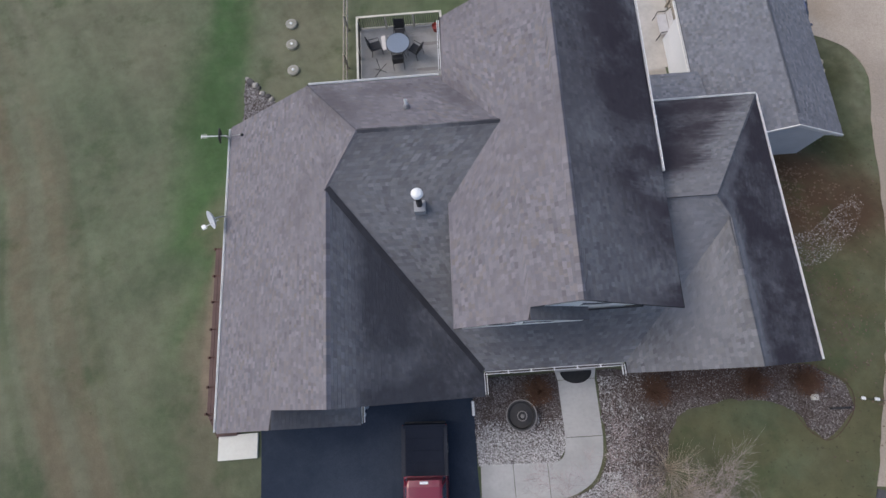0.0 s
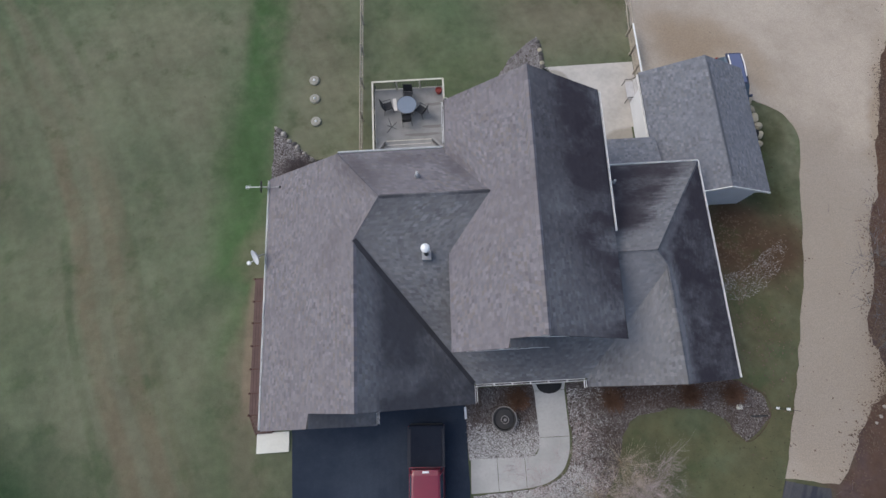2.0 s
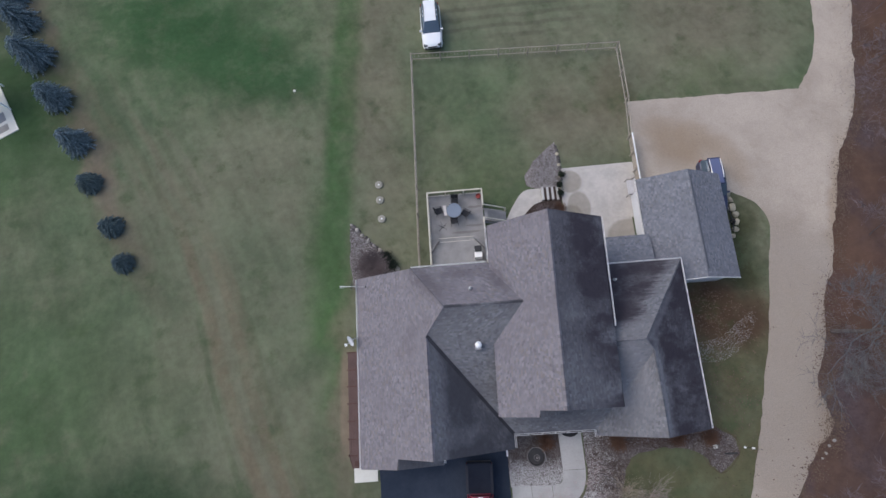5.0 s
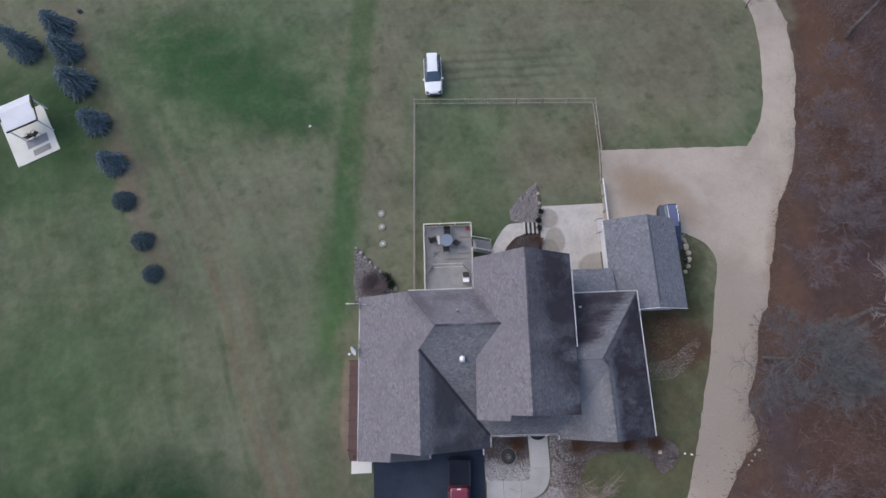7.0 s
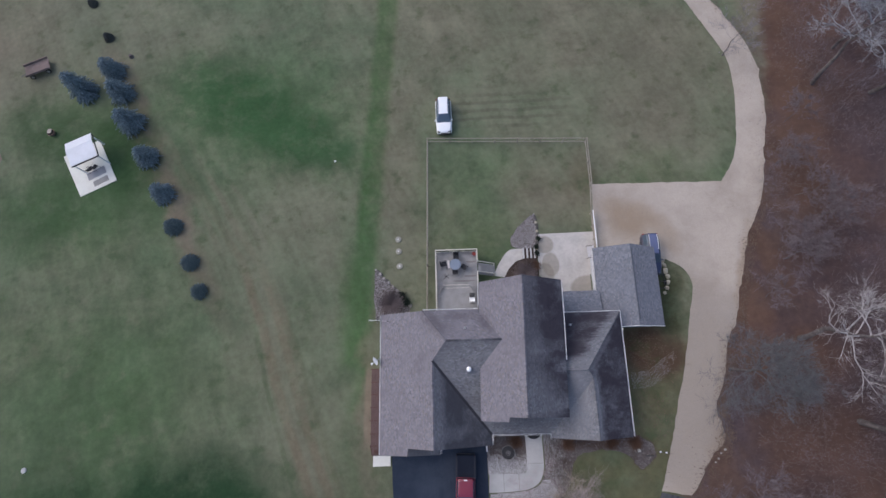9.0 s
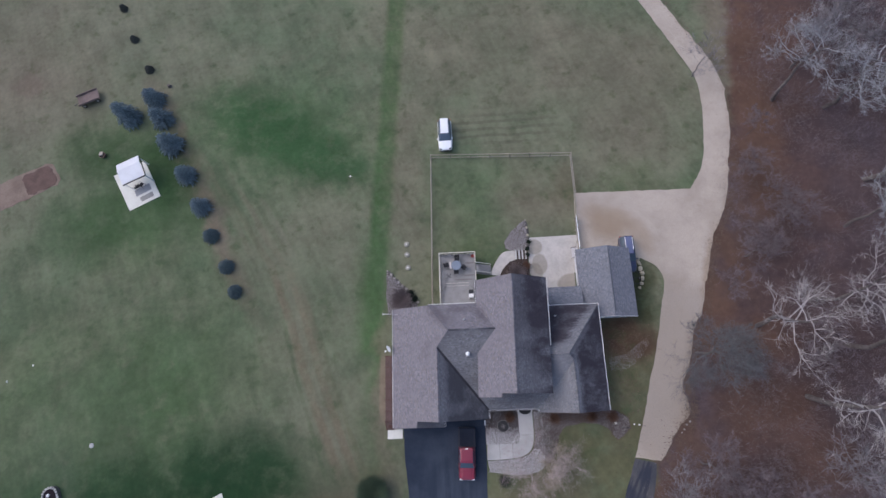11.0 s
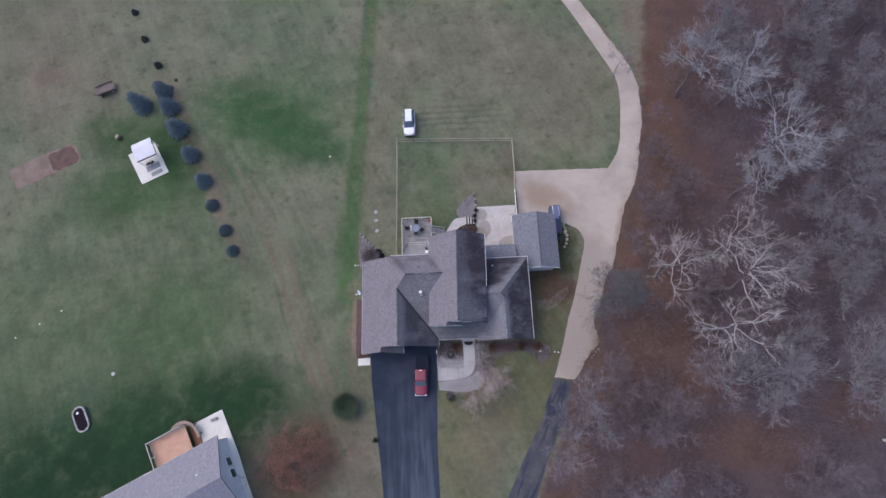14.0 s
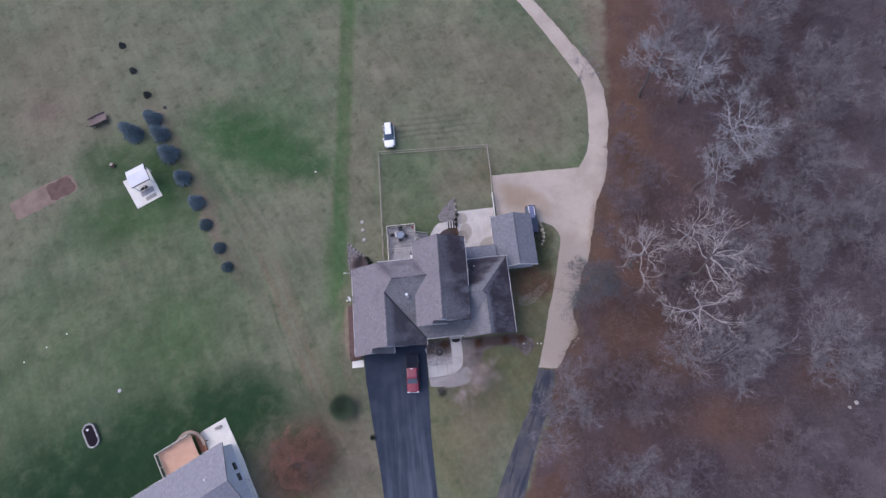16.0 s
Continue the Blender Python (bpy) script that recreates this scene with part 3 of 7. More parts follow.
    nt.links.new(maths(nt, "DIVIDE", maths(nt, "ADD", so[1], 30), 100), edge.inputs[0])
    while len(edge.color_ramp.elements) < len(stops):
        edge.color_ramp.elements.new(0.5)
    for e, (y, x) in zip(edge.color_ramp.elements, stops):
        e.position, e.color = (y + 30) / 100, (x / 50, x / 50, x / 50, 1)
    gap = maths(nt, "SUBTRACT", so[0], maths(nt, "MULTIPLY", edge.outputs[0], 50))
    gap = maths(nt, "ADD", gap, maths(nt, "MULTIPLY", noise_at(nt, p0, 0.5, 5.0), 3.0))
    leaves = mix(nt, ramp(nt, noise_at(nt, p0, 0.12, 5.0), 0.35, 0.68), (0.086, 0.058, 0.054), (0.106, 0.063, 0.05))
    leaves = mix(nt, ramp(nt, noise_at(nt, p0, 0.07, 4.0), 0.46, 0.64, 0, 0.6), leaves, (0.098, 0.08, 0.09))
    leaves = mix(nt, ramp(nt, gap, 6, 26, 0, 0.65), leaves, (0.078, 0.063, 0.071))
    # deep in the woods a paler mauve stands for the haze
    leaves = mix(nt, ramp(nt, gap, 24, 50, 0, 0.8), leaves, (0.118, 0.102, 0.112))
    leaves = mix(nt, ramp(nt, noise_at(nt, p0, 0.16, 4.0, 0.6), 0.5, 0.66, 0, 0.6), leaves, (0.062, 0.047, 0.052))
    leaves = mix(nt, ramp(nt, noise_at(nt, p0, 5.0, 4.0, 0.7), 0.45, 0.75, 0, 0.55), leaves, (0.055, 0.036, 0.03))
    leaves = mix(nt, maths(nt, "MULTIPLY", ramp(nt, gap, 2, 13, 0.75, 0), ramp(nt, noise_at(nt, p0, 0.3, 5.0, 0.6), 0.35, 0.6)), leaves, (0.108, 0.066, 0.045))
    for x, y, rx, ry in ((40.5, -14.4, 6, 3), (55.7, -9.9, 5, 3), (37.4, 36.5, 2.6, 8), (36.0, -6.5, 4.5, 3), (31.3, -0.8, 4.5, 2.8), (36.4, 25.7, 2.4, 4), (32.8, 6.0, 2.6, 2.2)):
        leaves = mix(nt, ellipse_mask(nt, p, x, y, rx, ry, 0, 0.7, 0.7), leaves, (0.108, 0.064, 0.045))
    c = mix(nt, ramp(nt, gap, 0.6, 2.4), c, leaves)
    # blades, clumps and fallen leaves
    c = scaled(nt, c, ramp(nt, noise_at(nt, p0, 1.6, 6.0, 0.65), 0.25, 0.75, 0.92, 1.07))
    c = scaled(nt, c, ramp(nt, noise_at(nt, p0, 0.2, 6.0, 0.62), 0.3, 0.7, 0.86, 1.13))
    c = scaled(nt, c, ramp(nt, noise_at(nt, p0, 14.0, 3.0, 0.7), 0.25, 0.75, 0.96, 1.04))
    nt.links.new(c, b.inputs["Base Color"])
    bump(nt, b, noise_at(nt, p0, 9.0, 5.0, 0.75), 0.55, 0.05)
    return m


turf = turf_material()


def graded(lo, hi, near, step):
    """Grid lines, close together near the middle and wide far out."""
    v, out = near[0], []
    while v <= near[1]:
        out.append(v)
        v += step
    return [lo, lo / 2, lo / 4] + out + [hi / 4, hi / 2, hi]


def make_ground():
    xs, ys = graded(-1500, 1500, (-120, 130), 2.0), graded(-1500, 1500, (-90, 120), 1.0)
    verts = [(x, y, ground_z(x, y)) for y in ys for x in xs]
    n = len(xs)
    faces = [(j * n + i, j * n + i + 1, (j + 1) * n + i + 1, (j + 1) * n + i) for j in range(len(ys) - 1) for i in range(n - 1)]
    ob = raw("ground", verts, faces, turf)
    ob.data.polygons.foreach_set("use_smooth", [True] * len(ob.data.polygons))
    return tagged(ob, "patchy green and faded late-autumn lawn with leaf-strewn woodland floor", "ground", kind="structure")


make_ground()

# roads and paving
def uneven(points, amount):
    """Shifts the points of an open line in and out, smoothly along it."""
    return [(x + amount * (noise.noise((x * 0.9, y * 0.9, 3)) + 0.6 * noise.noise((x * 2.3, y * 2.3, 8))), y) for x, y in points]


west = [(16.9, -5.4), (18.35, -1.4), (19.5, 2.3), (20.3, 4.1), (21.5, 7.5), (22.5, 10.5), (23.25, 12.9), (23.15, 14.4), (22.5, 15.5), (21.3, 16.2), (20.4, 16.6)]
east = [(19.55, -5.8), (21.1, -3.5), (22.1, -2.2), (22.9, -1.5), (23.2, -0.7), (22.9, 0.5), (22.9, 1.8), (23.6, 3.1), (24.7, 5.4), (25.2, 7.2), (27.1, 10.2), (28.15, 13.5), (28.9, 15.6), (29.7, 18.4), (31.3, 21.3), (32.5, 24.2), (33.3, 28.1), (34.3, 32.9), (34.55, 36.4), (34.3, 40.5), (32.8, 44.5), (30.1, 49.9), (27.2, 55.7), (21.5, 66), (10, 88), (-8, 118)]
inner = [(-11.5, 117), (6.6, 87), (18, 67), (24.2, 56), (27.05, 50.1), (29.6, 44.5), (31.2, 40.7), (31.45, 37.1), (31.25, 34.1), (30.45, 29.2), (29.6, 26.9), (28.1, 24.85)]
track = uneven(curve_points(east, 4), 0.24) + curve_points(inner, 3) + [(14.15, 25.1), (14.05, 18.0), (18.2, 17.2)] + curve_points(west[::-1], 3)
tagged(part("gravel_track", draped(ragged(track, 0.055, 0.4, 1), 0.025), gravel), "tan gravel track and parking apron beside the house", "track", kind="structure")
old_road = [(-20, -86), (3.0, -34), (9.8, -19.6), (11.45, -16.4), (13.1, -13.4), (14.8, -10.7), (15.7, -8.3), (16.85, -5.43), (18.0, -5.75), (19.0, -5.9), (18.5, -8.3), (17.7, -10.8), (16.4, -12.9), (15.1, -15.5), (13.7, -19.0), (7.0, -34), (-16, -86)]
tagged(part("road", draped(ragged(old_road, 0.05, 0.9, 2), 0.038), asphalt_old), "worn grey asphalt lane that meets the gravel", "road", kind="structure")
drive = [(-7.55, -0.5), (1.4, -0.5), (1.36, -4.9), (1.1, -13), (1.25, -20.5), (1.5, -36), (1.0, -42), (-1.5, -48), (-4.0, -52), (-5.0, -44), (-4.2, -36), (-5.8, -20), (-6.6, -12.6), (-7.5, -4.4)]
tagged(part("driveway", draped(ragged(drive, 0.03, 0.9, 3), 0.03), asphalt), "dark freshly sealed asphalt driveway before the garage", "driveway", kind="structure")

# the dug garden plot beyond the pavilion
soil_brown = surface("dug_brown_soil", (0.225, 0.175, 0.142), (0.15, 0.112, 0.088), 0.95, big=0.5, fine=4, relief=0.9, dirt=0.4)
mulch_rust = surface("rusty_leaf_mulch", (0.135, 0.09, 0.075), (0.09, 0.062, 0.053), 0.95, big=0.9, fine=5, relief=0.9, dirt=0.4)
tagged(part("garden_plot", draped(ragged([(-66.6, 29.6), (-62, 31.9), (-57.6, 33.7), (-56.6, 33.8), (-55.9, 33.0), (-55.0, 31.4), (-55.1, 30.6), (-60, 28.3), (-64.6, 26.4)], 0.12, 0.5, 8), 0.03), soil_brown), "bare dug brown garden plot in the lawn", "garden plot", kind="structure")
tagged(part("mulch_patch", draped(ragged([(-60.5, 31.6), (-60.2, 32.2), (-58.5, 33.0), (-57.2, 33.5), (-56.4, 33.0), (-55.3, 31.2), (-55.5, 30.6), (-58.3, 29.4), (-59.1, 29.3)], 0.12, 0.5, 9), 0.06), mulch_rust), "dark rusty leaf mulch spread on the garden plot", "mulch", kind="structure")

# ---- the house ----
EAVE = 4.31


def shingled_slope(name, poly, height, up, mat, house, label="", seed=0, thick=0.14, course=0.125, single=None):
    """One roof slope: a plate under courses of single shingle tabs. poly: outline (x, y); height: z at (x, y); up: the way up the slope in plan."""
    rng = random.Random(seed)
    bm = bmesh.new()
    hi = [bm.verts.new((x, y, height(x, y))) for x, y in poly]
    lo = [bm.verts.new((x, y, height(x, y) - thick)) for x, y in poly]
    bm.faces.new(hi)
    bm.faces.new(lo[::-1])
    for i in range(len(poly)):
        j = (i + 1) % len(poly)
        bm.faces.new((lo[i], lo[j], hi[j], hi[i]))
    bm.normal_update()
    bmesh.ops.triangulate(bm, faces=[f for f in bm.faces if len(f.verts) > 4], ngon_method="EAR_CLIP")
    bmesh.ops.recalc_face_normals(bm, faces=bm.faces[:])
    plate = part(name, bm, underlay, house, label)
    ux, uy = up
    ax, ay = -uy, ux
    rise = height(ux, uy) - height(0, 0)
    step = course / math.sqrt(1 + rise * rise)
    flat = [(x * ax + y * ay, x * ux + y * uy) for x, y in poly]
    v_lo, v_hi = min(q[1] for q in flat), max(q[1] for q in flat)

    def spans(v):
        cuts = []
        for (a, b), (c, d) in zip(flat, flat[1:] + flat[:1]):
            if (b <= v) != (d <= v):
                cuts.append(a + (c - a) * (v - b) / (d - b))
        cuts.sort()
        return list(zip(cuts[::2], cuts[1::2]))

    verts, faces, count = [], [], 0
    n = int((v_hi - v_lo) / step) + 1
    for k in range(n):
        v0, v1 = v_lo + k * step, min(v_hi, v_lo + (k + 1) * step)
        low, high = spans(v0 + 1e-4), spans(v1 - 1e-4)
        if len(low) != len(high):
            low = high = spans((v0 + v1) / 2)
        for (a0, a1), (b0, b1) in zip(low, high):
            long = max(a1 - a0, b1 - b0)
            t, cut = 0.0, [0.0]
            while t < long:
                t += rng.uniform(0.09, 0.24)
                cut.append(min(1.0, t / long))
            for s, e in zip(cut, cut[1:]):
                lift = rng.uniform(0.010, 0.022)
                i = len(verts)
                mine = []
                for u, v, dz in ((a0 + (a1 - a0) * s, v0, lift), (a0 + (a1 - a0) * e, v0, lift), (b0 + (b1 - b0) * e, v1, 0.006), (b0 + (b1 - b0) * s, v1, 0.006),
                                 (a0 + (a1 - a0) * s, v0, 0), (a0 + (a1 - a0) * e, v0, 0)):
                    x, y = u * ax + v * ux, u * ay + v * uy
                    mine.append((x, y, height(x, y) + dz))
                if single and count < 300 and single[0] < mine[0][0] < single[1] and single[2] < mine[0][1] < single[3]:
                    raw("shingle", mine, [(1, 0, 3, 2), (4, 0, 1, 5)], mat, plate)
                    count += 1
                    continue
                verts += mine
                faces += [(i + 1, i, i + 3, i + 2), (i + 4, i, i + 1, i + 5)]
    raw("shingles", verts, faces, mat, plate, kind="stuff")
    return plate


def gutter(points, house, r=0.044, label="white metal gutter", hangers=0.0):
    """An open gutter along an eave: two upstanding sides, a dark floor and straps across it."""
    bm, floor = bmesh.new(), bmesh.new()

    def bar(out, a, b, s, off, w, h0, h1):
        c = [out.verts.new(q + s * (off + k * w) + Vector((0, 0, h))) for q in (a, b) for k, h in ((-1, h0), (1, h0), (1, h1), (-1, h1))]
        for f in ((0, 1, 2, 3), (7, 6, 5, 4), (0, 4, 5, 1), (1, 5, 6, 2), (2, 6, 7, 3), (3, 7, 4, 0)):
            out.faces.new([c[i] for i in f])

    for a, b in zip(points, points[1:]):
        a, b = Vector(a), Vector(b)
        d = (b - a).normalized()
        s = d.cross(Vector((0, 0, 1))).normalized()
        bar(bm, a, b, s, -r, 0.01, -0.1, 0.0)
        bar(bm, a, b, s, r, 0.01, -0.1, 0.0)
        bar(floor, a, b, s, 0, r - 0.011, -0.09, -0.05)
        k = int((b - a).length / hangers) if hangers else 0
        for i in range(1, k + 1):
            p = a.lerp(b, i / (k + 1))
            bar(bm, p - d * 0.025, p + d * 0.025, s, 0, r * 1.5, 0.0, 0.03)
    for m2 in (bm, floor):
        bmesh.ops.recalc_face_normals(m2, faces=m2.faces[:])
    ob = part("gutter", bm, white_trim, house, label)
    part("gutter_floor", floor, gutter_dark, ob)
    return ob


def board(a, b, drop, thick, house, name="fascia", mat=None, out=(0, -1)):
    """A board along a sloping edge, hanging below it."""
    bm = bmesh.new()
    o = Vector((*out, 0)) * thick
    inset = -2 * o + Vector((0, 0, -0.1))
    c = [bm.verts.new(Vector(q) + inset + k * o + Vector((0, 0, -h))) for q in (a, b) for k, h in ((0, drop), (1, drop), (1, 0), (0, 0))]
    for f in ((0, 1, 2, 3), (7, 6, 5, 4), (0, 4, 5, 1), (1, 5, 6, 2), (2, 6, 7, 3), (3, 7, 4, 0)):
        bm.faces.new([c[i] for i in f])
    bmesh.ops.recalc_face_normals(bm, faces=bm.faces[:])
    return part(name, bm, mat or white_trim, house)


def upright(poly, y0, y1, bm=None):
    """A wall from an outline in x and z, between two planes of y."""
    bm = bm or bmesh.new()
    f = [bm.verts.new((x, y0, z)) for x, z in poly]
    g = [bm.verts.new((x, y1, z)) for x, z in poly]
    bm.faces.new(f)
    bm.faces.new(g[::-1])
    for i in range(len(poly)):
        j = (i + 1) % len(poly)
        bm.faces.new((f[j], f[i], g[i], g[j]))
    bmesh.ops.recalc_face_normals(bm, faces=bm.faces[:])
    return bm


def gable_window(house, x0, x1, z0, z1, y, skew=0.0):
    w = part("window", upright([(x0, z0), (x1, z0), (x1, z1 - skew), (x0, z1)], y - 0.01, y + 0.02), dark_glass, house, "dark gable window")
    for a, b, c, d in ((x0 - 0.06, x0, z0 - 0.06, z1 + 0.04), (x1, x1 + 0.06, z0 - 0.06, z1 - skew + 0.04), (x0, x1, z0 - 0.06, z0)):
        part("frame", box(a, b, y - 0.02, y + 0.02, c, d), white_trim, w)


valley_mat = surface("grimy_valley", (0.045, 0.045, 0.052), (0.03, 0.03, 0.034), 0.95, big=1.5, fine=10)


def make_house():
    house = tagged(empty("house", pose(2.5, 5, 1.8)), "large pale-sided house with a many-gabled brown-grey shingle roof", "house")
    house.matrix_world = Matrix.Identity(4)
    kw, ke, km, kn = 0.65, 0.66, 0.505, 0.495
    top_y, top = 8.0, EAVE + km * 8.05
    ridge_x, ridge = -3.21, EAVE + kw * 5.01
    def w(x, y): return EAVE + kw * (x + 8.22)
    def we(x, y): return EAVE + kw * (1.8 - x)
    def ms(x, y): return EAVE + km * (y + 0.05)
    def mn(x, y): return top - kn * (y - top_y)
    # the upper roof stands a little askew to the rest
    def rx(y): return 4.47 + 0.022 * (y - 1.7)
    def mw(x, y): return 9.5 - 0.64 * (rx(y) - x)
    def me(x, y): return 9.5 - 0.568 * (x - rx(y))
    def west_eave(y): return rx(y) - 3.65
    def east_eave(y): return rx(y) + 3.7
    def en(x, y): return EAVE + 0.5333 * (10.55 - y)
    def ee(x, y): return EAVE + ke * (14.2 - x)
    def ew(x, y): return EAVE + ke * (x - 7.1)
    peak_x, peak_y = -5.5, -1.48
    def gn(x, y): return w(peak_x, 0) - 0.7 * (x - peak_x)
    def nn(x, y): return mw(3.1, 1.35) - 0.62 * (x - 3.1)
    gar_y = (ridge - EAVE) / km - 0.05
    hip_x = (top - EAVE) / kw - 8.22
    rear_y = 10.78
    rear_x = (mn(0, rear_y) - EAVE) / kw - 8.22
    val_x = 4.6 - (9.5 - top) / 0.64
    low = 9.5 - 0.64 * 3.65
    val_n = top_y + (top - low) / kn
    val_s = (low - EAVE) / km - 0.05
    hub_x = 14.2 - (ms(0, 5.3) - EAVE) / ke
    wing_ridge = EAVE + ke * 3.55
    wing_y = (wing_ridge - EAVE) / km - 0.05
    S = shingled_slope
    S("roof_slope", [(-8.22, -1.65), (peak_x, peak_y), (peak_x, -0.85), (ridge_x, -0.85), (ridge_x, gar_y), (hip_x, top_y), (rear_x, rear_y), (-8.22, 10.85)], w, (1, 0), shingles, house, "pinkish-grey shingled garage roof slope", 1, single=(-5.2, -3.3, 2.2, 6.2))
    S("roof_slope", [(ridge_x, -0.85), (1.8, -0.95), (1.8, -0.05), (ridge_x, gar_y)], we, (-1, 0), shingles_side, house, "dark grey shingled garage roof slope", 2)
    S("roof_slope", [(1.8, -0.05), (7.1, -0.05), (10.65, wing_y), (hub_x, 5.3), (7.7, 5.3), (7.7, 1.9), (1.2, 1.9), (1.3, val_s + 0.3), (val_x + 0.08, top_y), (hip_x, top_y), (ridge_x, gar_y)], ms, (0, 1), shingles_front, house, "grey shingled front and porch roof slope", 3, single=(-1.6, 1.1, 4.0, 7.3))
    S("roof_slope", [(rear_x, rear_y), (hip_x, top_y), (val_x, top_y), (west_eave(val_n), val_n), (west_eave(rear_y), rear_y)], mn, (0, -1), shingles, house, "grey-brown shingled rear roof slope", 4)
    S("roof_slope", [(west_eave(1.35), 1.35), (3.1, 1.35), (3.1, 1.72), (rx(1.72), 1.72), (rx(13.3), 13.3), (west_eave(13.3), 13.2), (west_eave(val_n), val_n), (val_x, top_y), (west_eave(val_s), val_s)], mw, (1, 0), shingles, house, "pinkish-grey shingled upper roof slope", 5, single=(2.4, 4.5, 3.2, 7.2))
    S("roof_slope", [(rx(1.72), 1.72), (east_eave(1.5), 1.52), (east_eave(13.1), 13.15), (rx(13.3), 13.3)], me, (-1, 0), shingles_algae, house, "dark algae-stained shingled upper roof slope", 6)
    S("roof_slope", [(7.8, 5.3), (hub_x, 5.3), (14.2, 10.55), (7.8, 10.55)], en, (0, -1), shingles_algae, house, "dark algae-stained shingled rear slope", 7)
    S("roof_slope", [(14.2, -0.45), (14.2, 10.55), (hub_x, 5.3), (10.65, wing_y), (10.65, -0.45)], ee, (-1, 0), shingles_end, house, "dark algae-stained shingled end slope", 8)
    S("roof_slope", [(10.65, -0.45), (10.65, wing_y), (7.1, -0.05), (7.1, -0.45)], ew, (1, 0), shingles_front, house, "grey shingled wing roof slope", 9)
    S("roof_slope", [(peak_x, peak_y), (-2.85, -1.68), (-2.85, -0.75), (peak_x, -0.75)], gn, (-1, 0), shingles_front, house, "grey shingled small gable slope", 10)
    S("roof_slope", [(3.1, 1.35), (5.15, 1.35), (5.15, 2.1), (3.1, 2.1)], nn, (-1, 0), shingles_front, house, "dark shingled small gable slope", 11)
    # ridge and hip caps
    up = 0.015
    for a, b, mat in (((ridge_x, -0.85, ridge + up), (ridge_x, gar_y, ridge + up), shingles), ((ridge_x, gar_y, ridge + up), (hip_x, top_y, top + up), shingles), ((hip_x, top_y, top + up), (val_x, top_y, top + up), shingles_side),
                      ((hip_x, top_y, top + up), (rear_x, rear_y, mn(0, rear_y) + up), shingles), ((rx(1.72), 1.72, 9.515), (rx(13.3), 13.3, 9.515), shingles), ((hub_x, 5.3, ms(0, 5.3) + up), (14.2, 10.55, EAVE + 0.02), shingles_front),
                      ((7.9, 5.3, ms(0, 5.3) + up), (hub_x, 5.3, ms(0, 5.3) + up), shingles_front), ((hub_x, 5.3, ms(0, 5.3) + up), (10.65, wing_y, wing_ridge + up), shingles_front), ((10.65, wing_y, wing_ridge + up), (10.65, -0.45, wing_ridge + up), shingles_front)):
        a, b = Vector(a), Vector(b)
        d = b - a
        n = int(d.length / 0.2)
        s = d.cross(Vector((0, 0, 1))).normalized() * 0.12
        verts, faces = [], []
        for i in range(n):
            p, q = a + d * i / n, a + d * (i + 1.15) / n
            if i == n - 1:
                q = b
            j = len(verts)
            drop = Vector((0, 0, 0.075))
            verts += [p - s - drop, p + Vector((0, 0, 0.02)), p + s - drop, q - s - drop, q + Vector((0, 0, 0.04)), q + s - drop]
            faces += [(j, j + 1, j + 4, j + 3), (j + 1, j + 2, j + 5, j + 4)]
        raw("ridge_cap", verts, faces, mat, house, "", "stuff")
    # dark woven valleys
    for a, b in (((1.78, -0.03, EAVE), (ridge_x + 0.03, gar_y - 0.035, ridge - 0.015)),):
        a, b = Vector(a), Vector(b)
        s = (b - a).cross(Vector((0, 0, 1))).normalized() * 0.11
        quad_plate([a - s + Vector((0, 0, 0.06)), a + s + Vector((0, 0, 0.06)), b + s + Vector((0, 0, 0.06)), b - s + Vector((0, 0, 0.06))], 0.01, valley_mat, house, "valley", "dark grimy roof valley")
    # gutters and fascia
    gutter([(-8.3, -1.6, EAVE), (-8.3, 10.8, EAVE)], house, 0.024)
    gutter([(rear_x + 0.05, rear_y + 0.09, mn(0, rear_y)), (0.92, rear_y + 0.09, mn(0, rear_y))], house, 0.024)
    gutter([(1.87, -0.9, EAVE), (1.87, -0.12, EAVE), (7.0, -0.12, EAVE), (7.0, -0.5, EAVE)], house, hangers=0.95)
    gutter([(14.28, -0.4, EAVE), (14.28, 10.6, EAVE)], house, 0.024)
    gutter([(8.3, 10.63, EAVE), (14.28, 10.63, EAVE)], house, 0.024)
    gutter([(east_eave(6.2) + 0.08, 6.2, 7.38), (east_eave(13.1) + 0.08, 13.1, 7.38)], house, 0.024)
    gutter([(west_eave(10.98) - 0.06, 10.98, low), (west_eave(13.1) - 0.06, 13.1, low)], house, 0.03)
    gutter([(-2.77, -1.6, gn(-2.85, 0)), (-2.77, -1.0, gn(-2.85, 0))], house)
    board((west_eave(1.35), 1.35, low), (3.1, 1.35, mw(3.1, 1.35)), 0.2, 0.03, house)
    board((3.1, 1.35, mw(3.1, 1.35)), (5.15, 1.35, nn(5.15, 0)), 0.2, 0.03, house)
    board((3.1, 1.72, mw(3.1, 1.72)), (rx(1.72), 1.72, 9.5), 0.2, 0.03, house)
    board((rx(1.72), 1.72, 9.5), (east_eave(1.5), 1.52, 7.4), 0.2, 0.03, house)
    board((-8.22, -1.65, EAVE), (peak_x, peak_y, w(peak_x, 0)), 0.18, 0.03, house)
    board((peak_x, peak_y, w(peak_x, 0)), (-2.85, -1.68, gn(-2.85, 0)), 0.18, 0.03, house)
    board((ridge_x, -0.85, ridge), (1.8, -0.95, EAVE), 0.18, 0.03, house)
    board((7.1, -0.45, EAVE), (10.65, -0.45, wing_ridge), 0.18, 0.03, house)
    board((10.65, -0.45, wing_ridge), (14.2, -0.45, EAVE), 0.18, 0.03, house)
    # walls
    def wall(bm, label=""): part("wall", bm, siding, house, label)
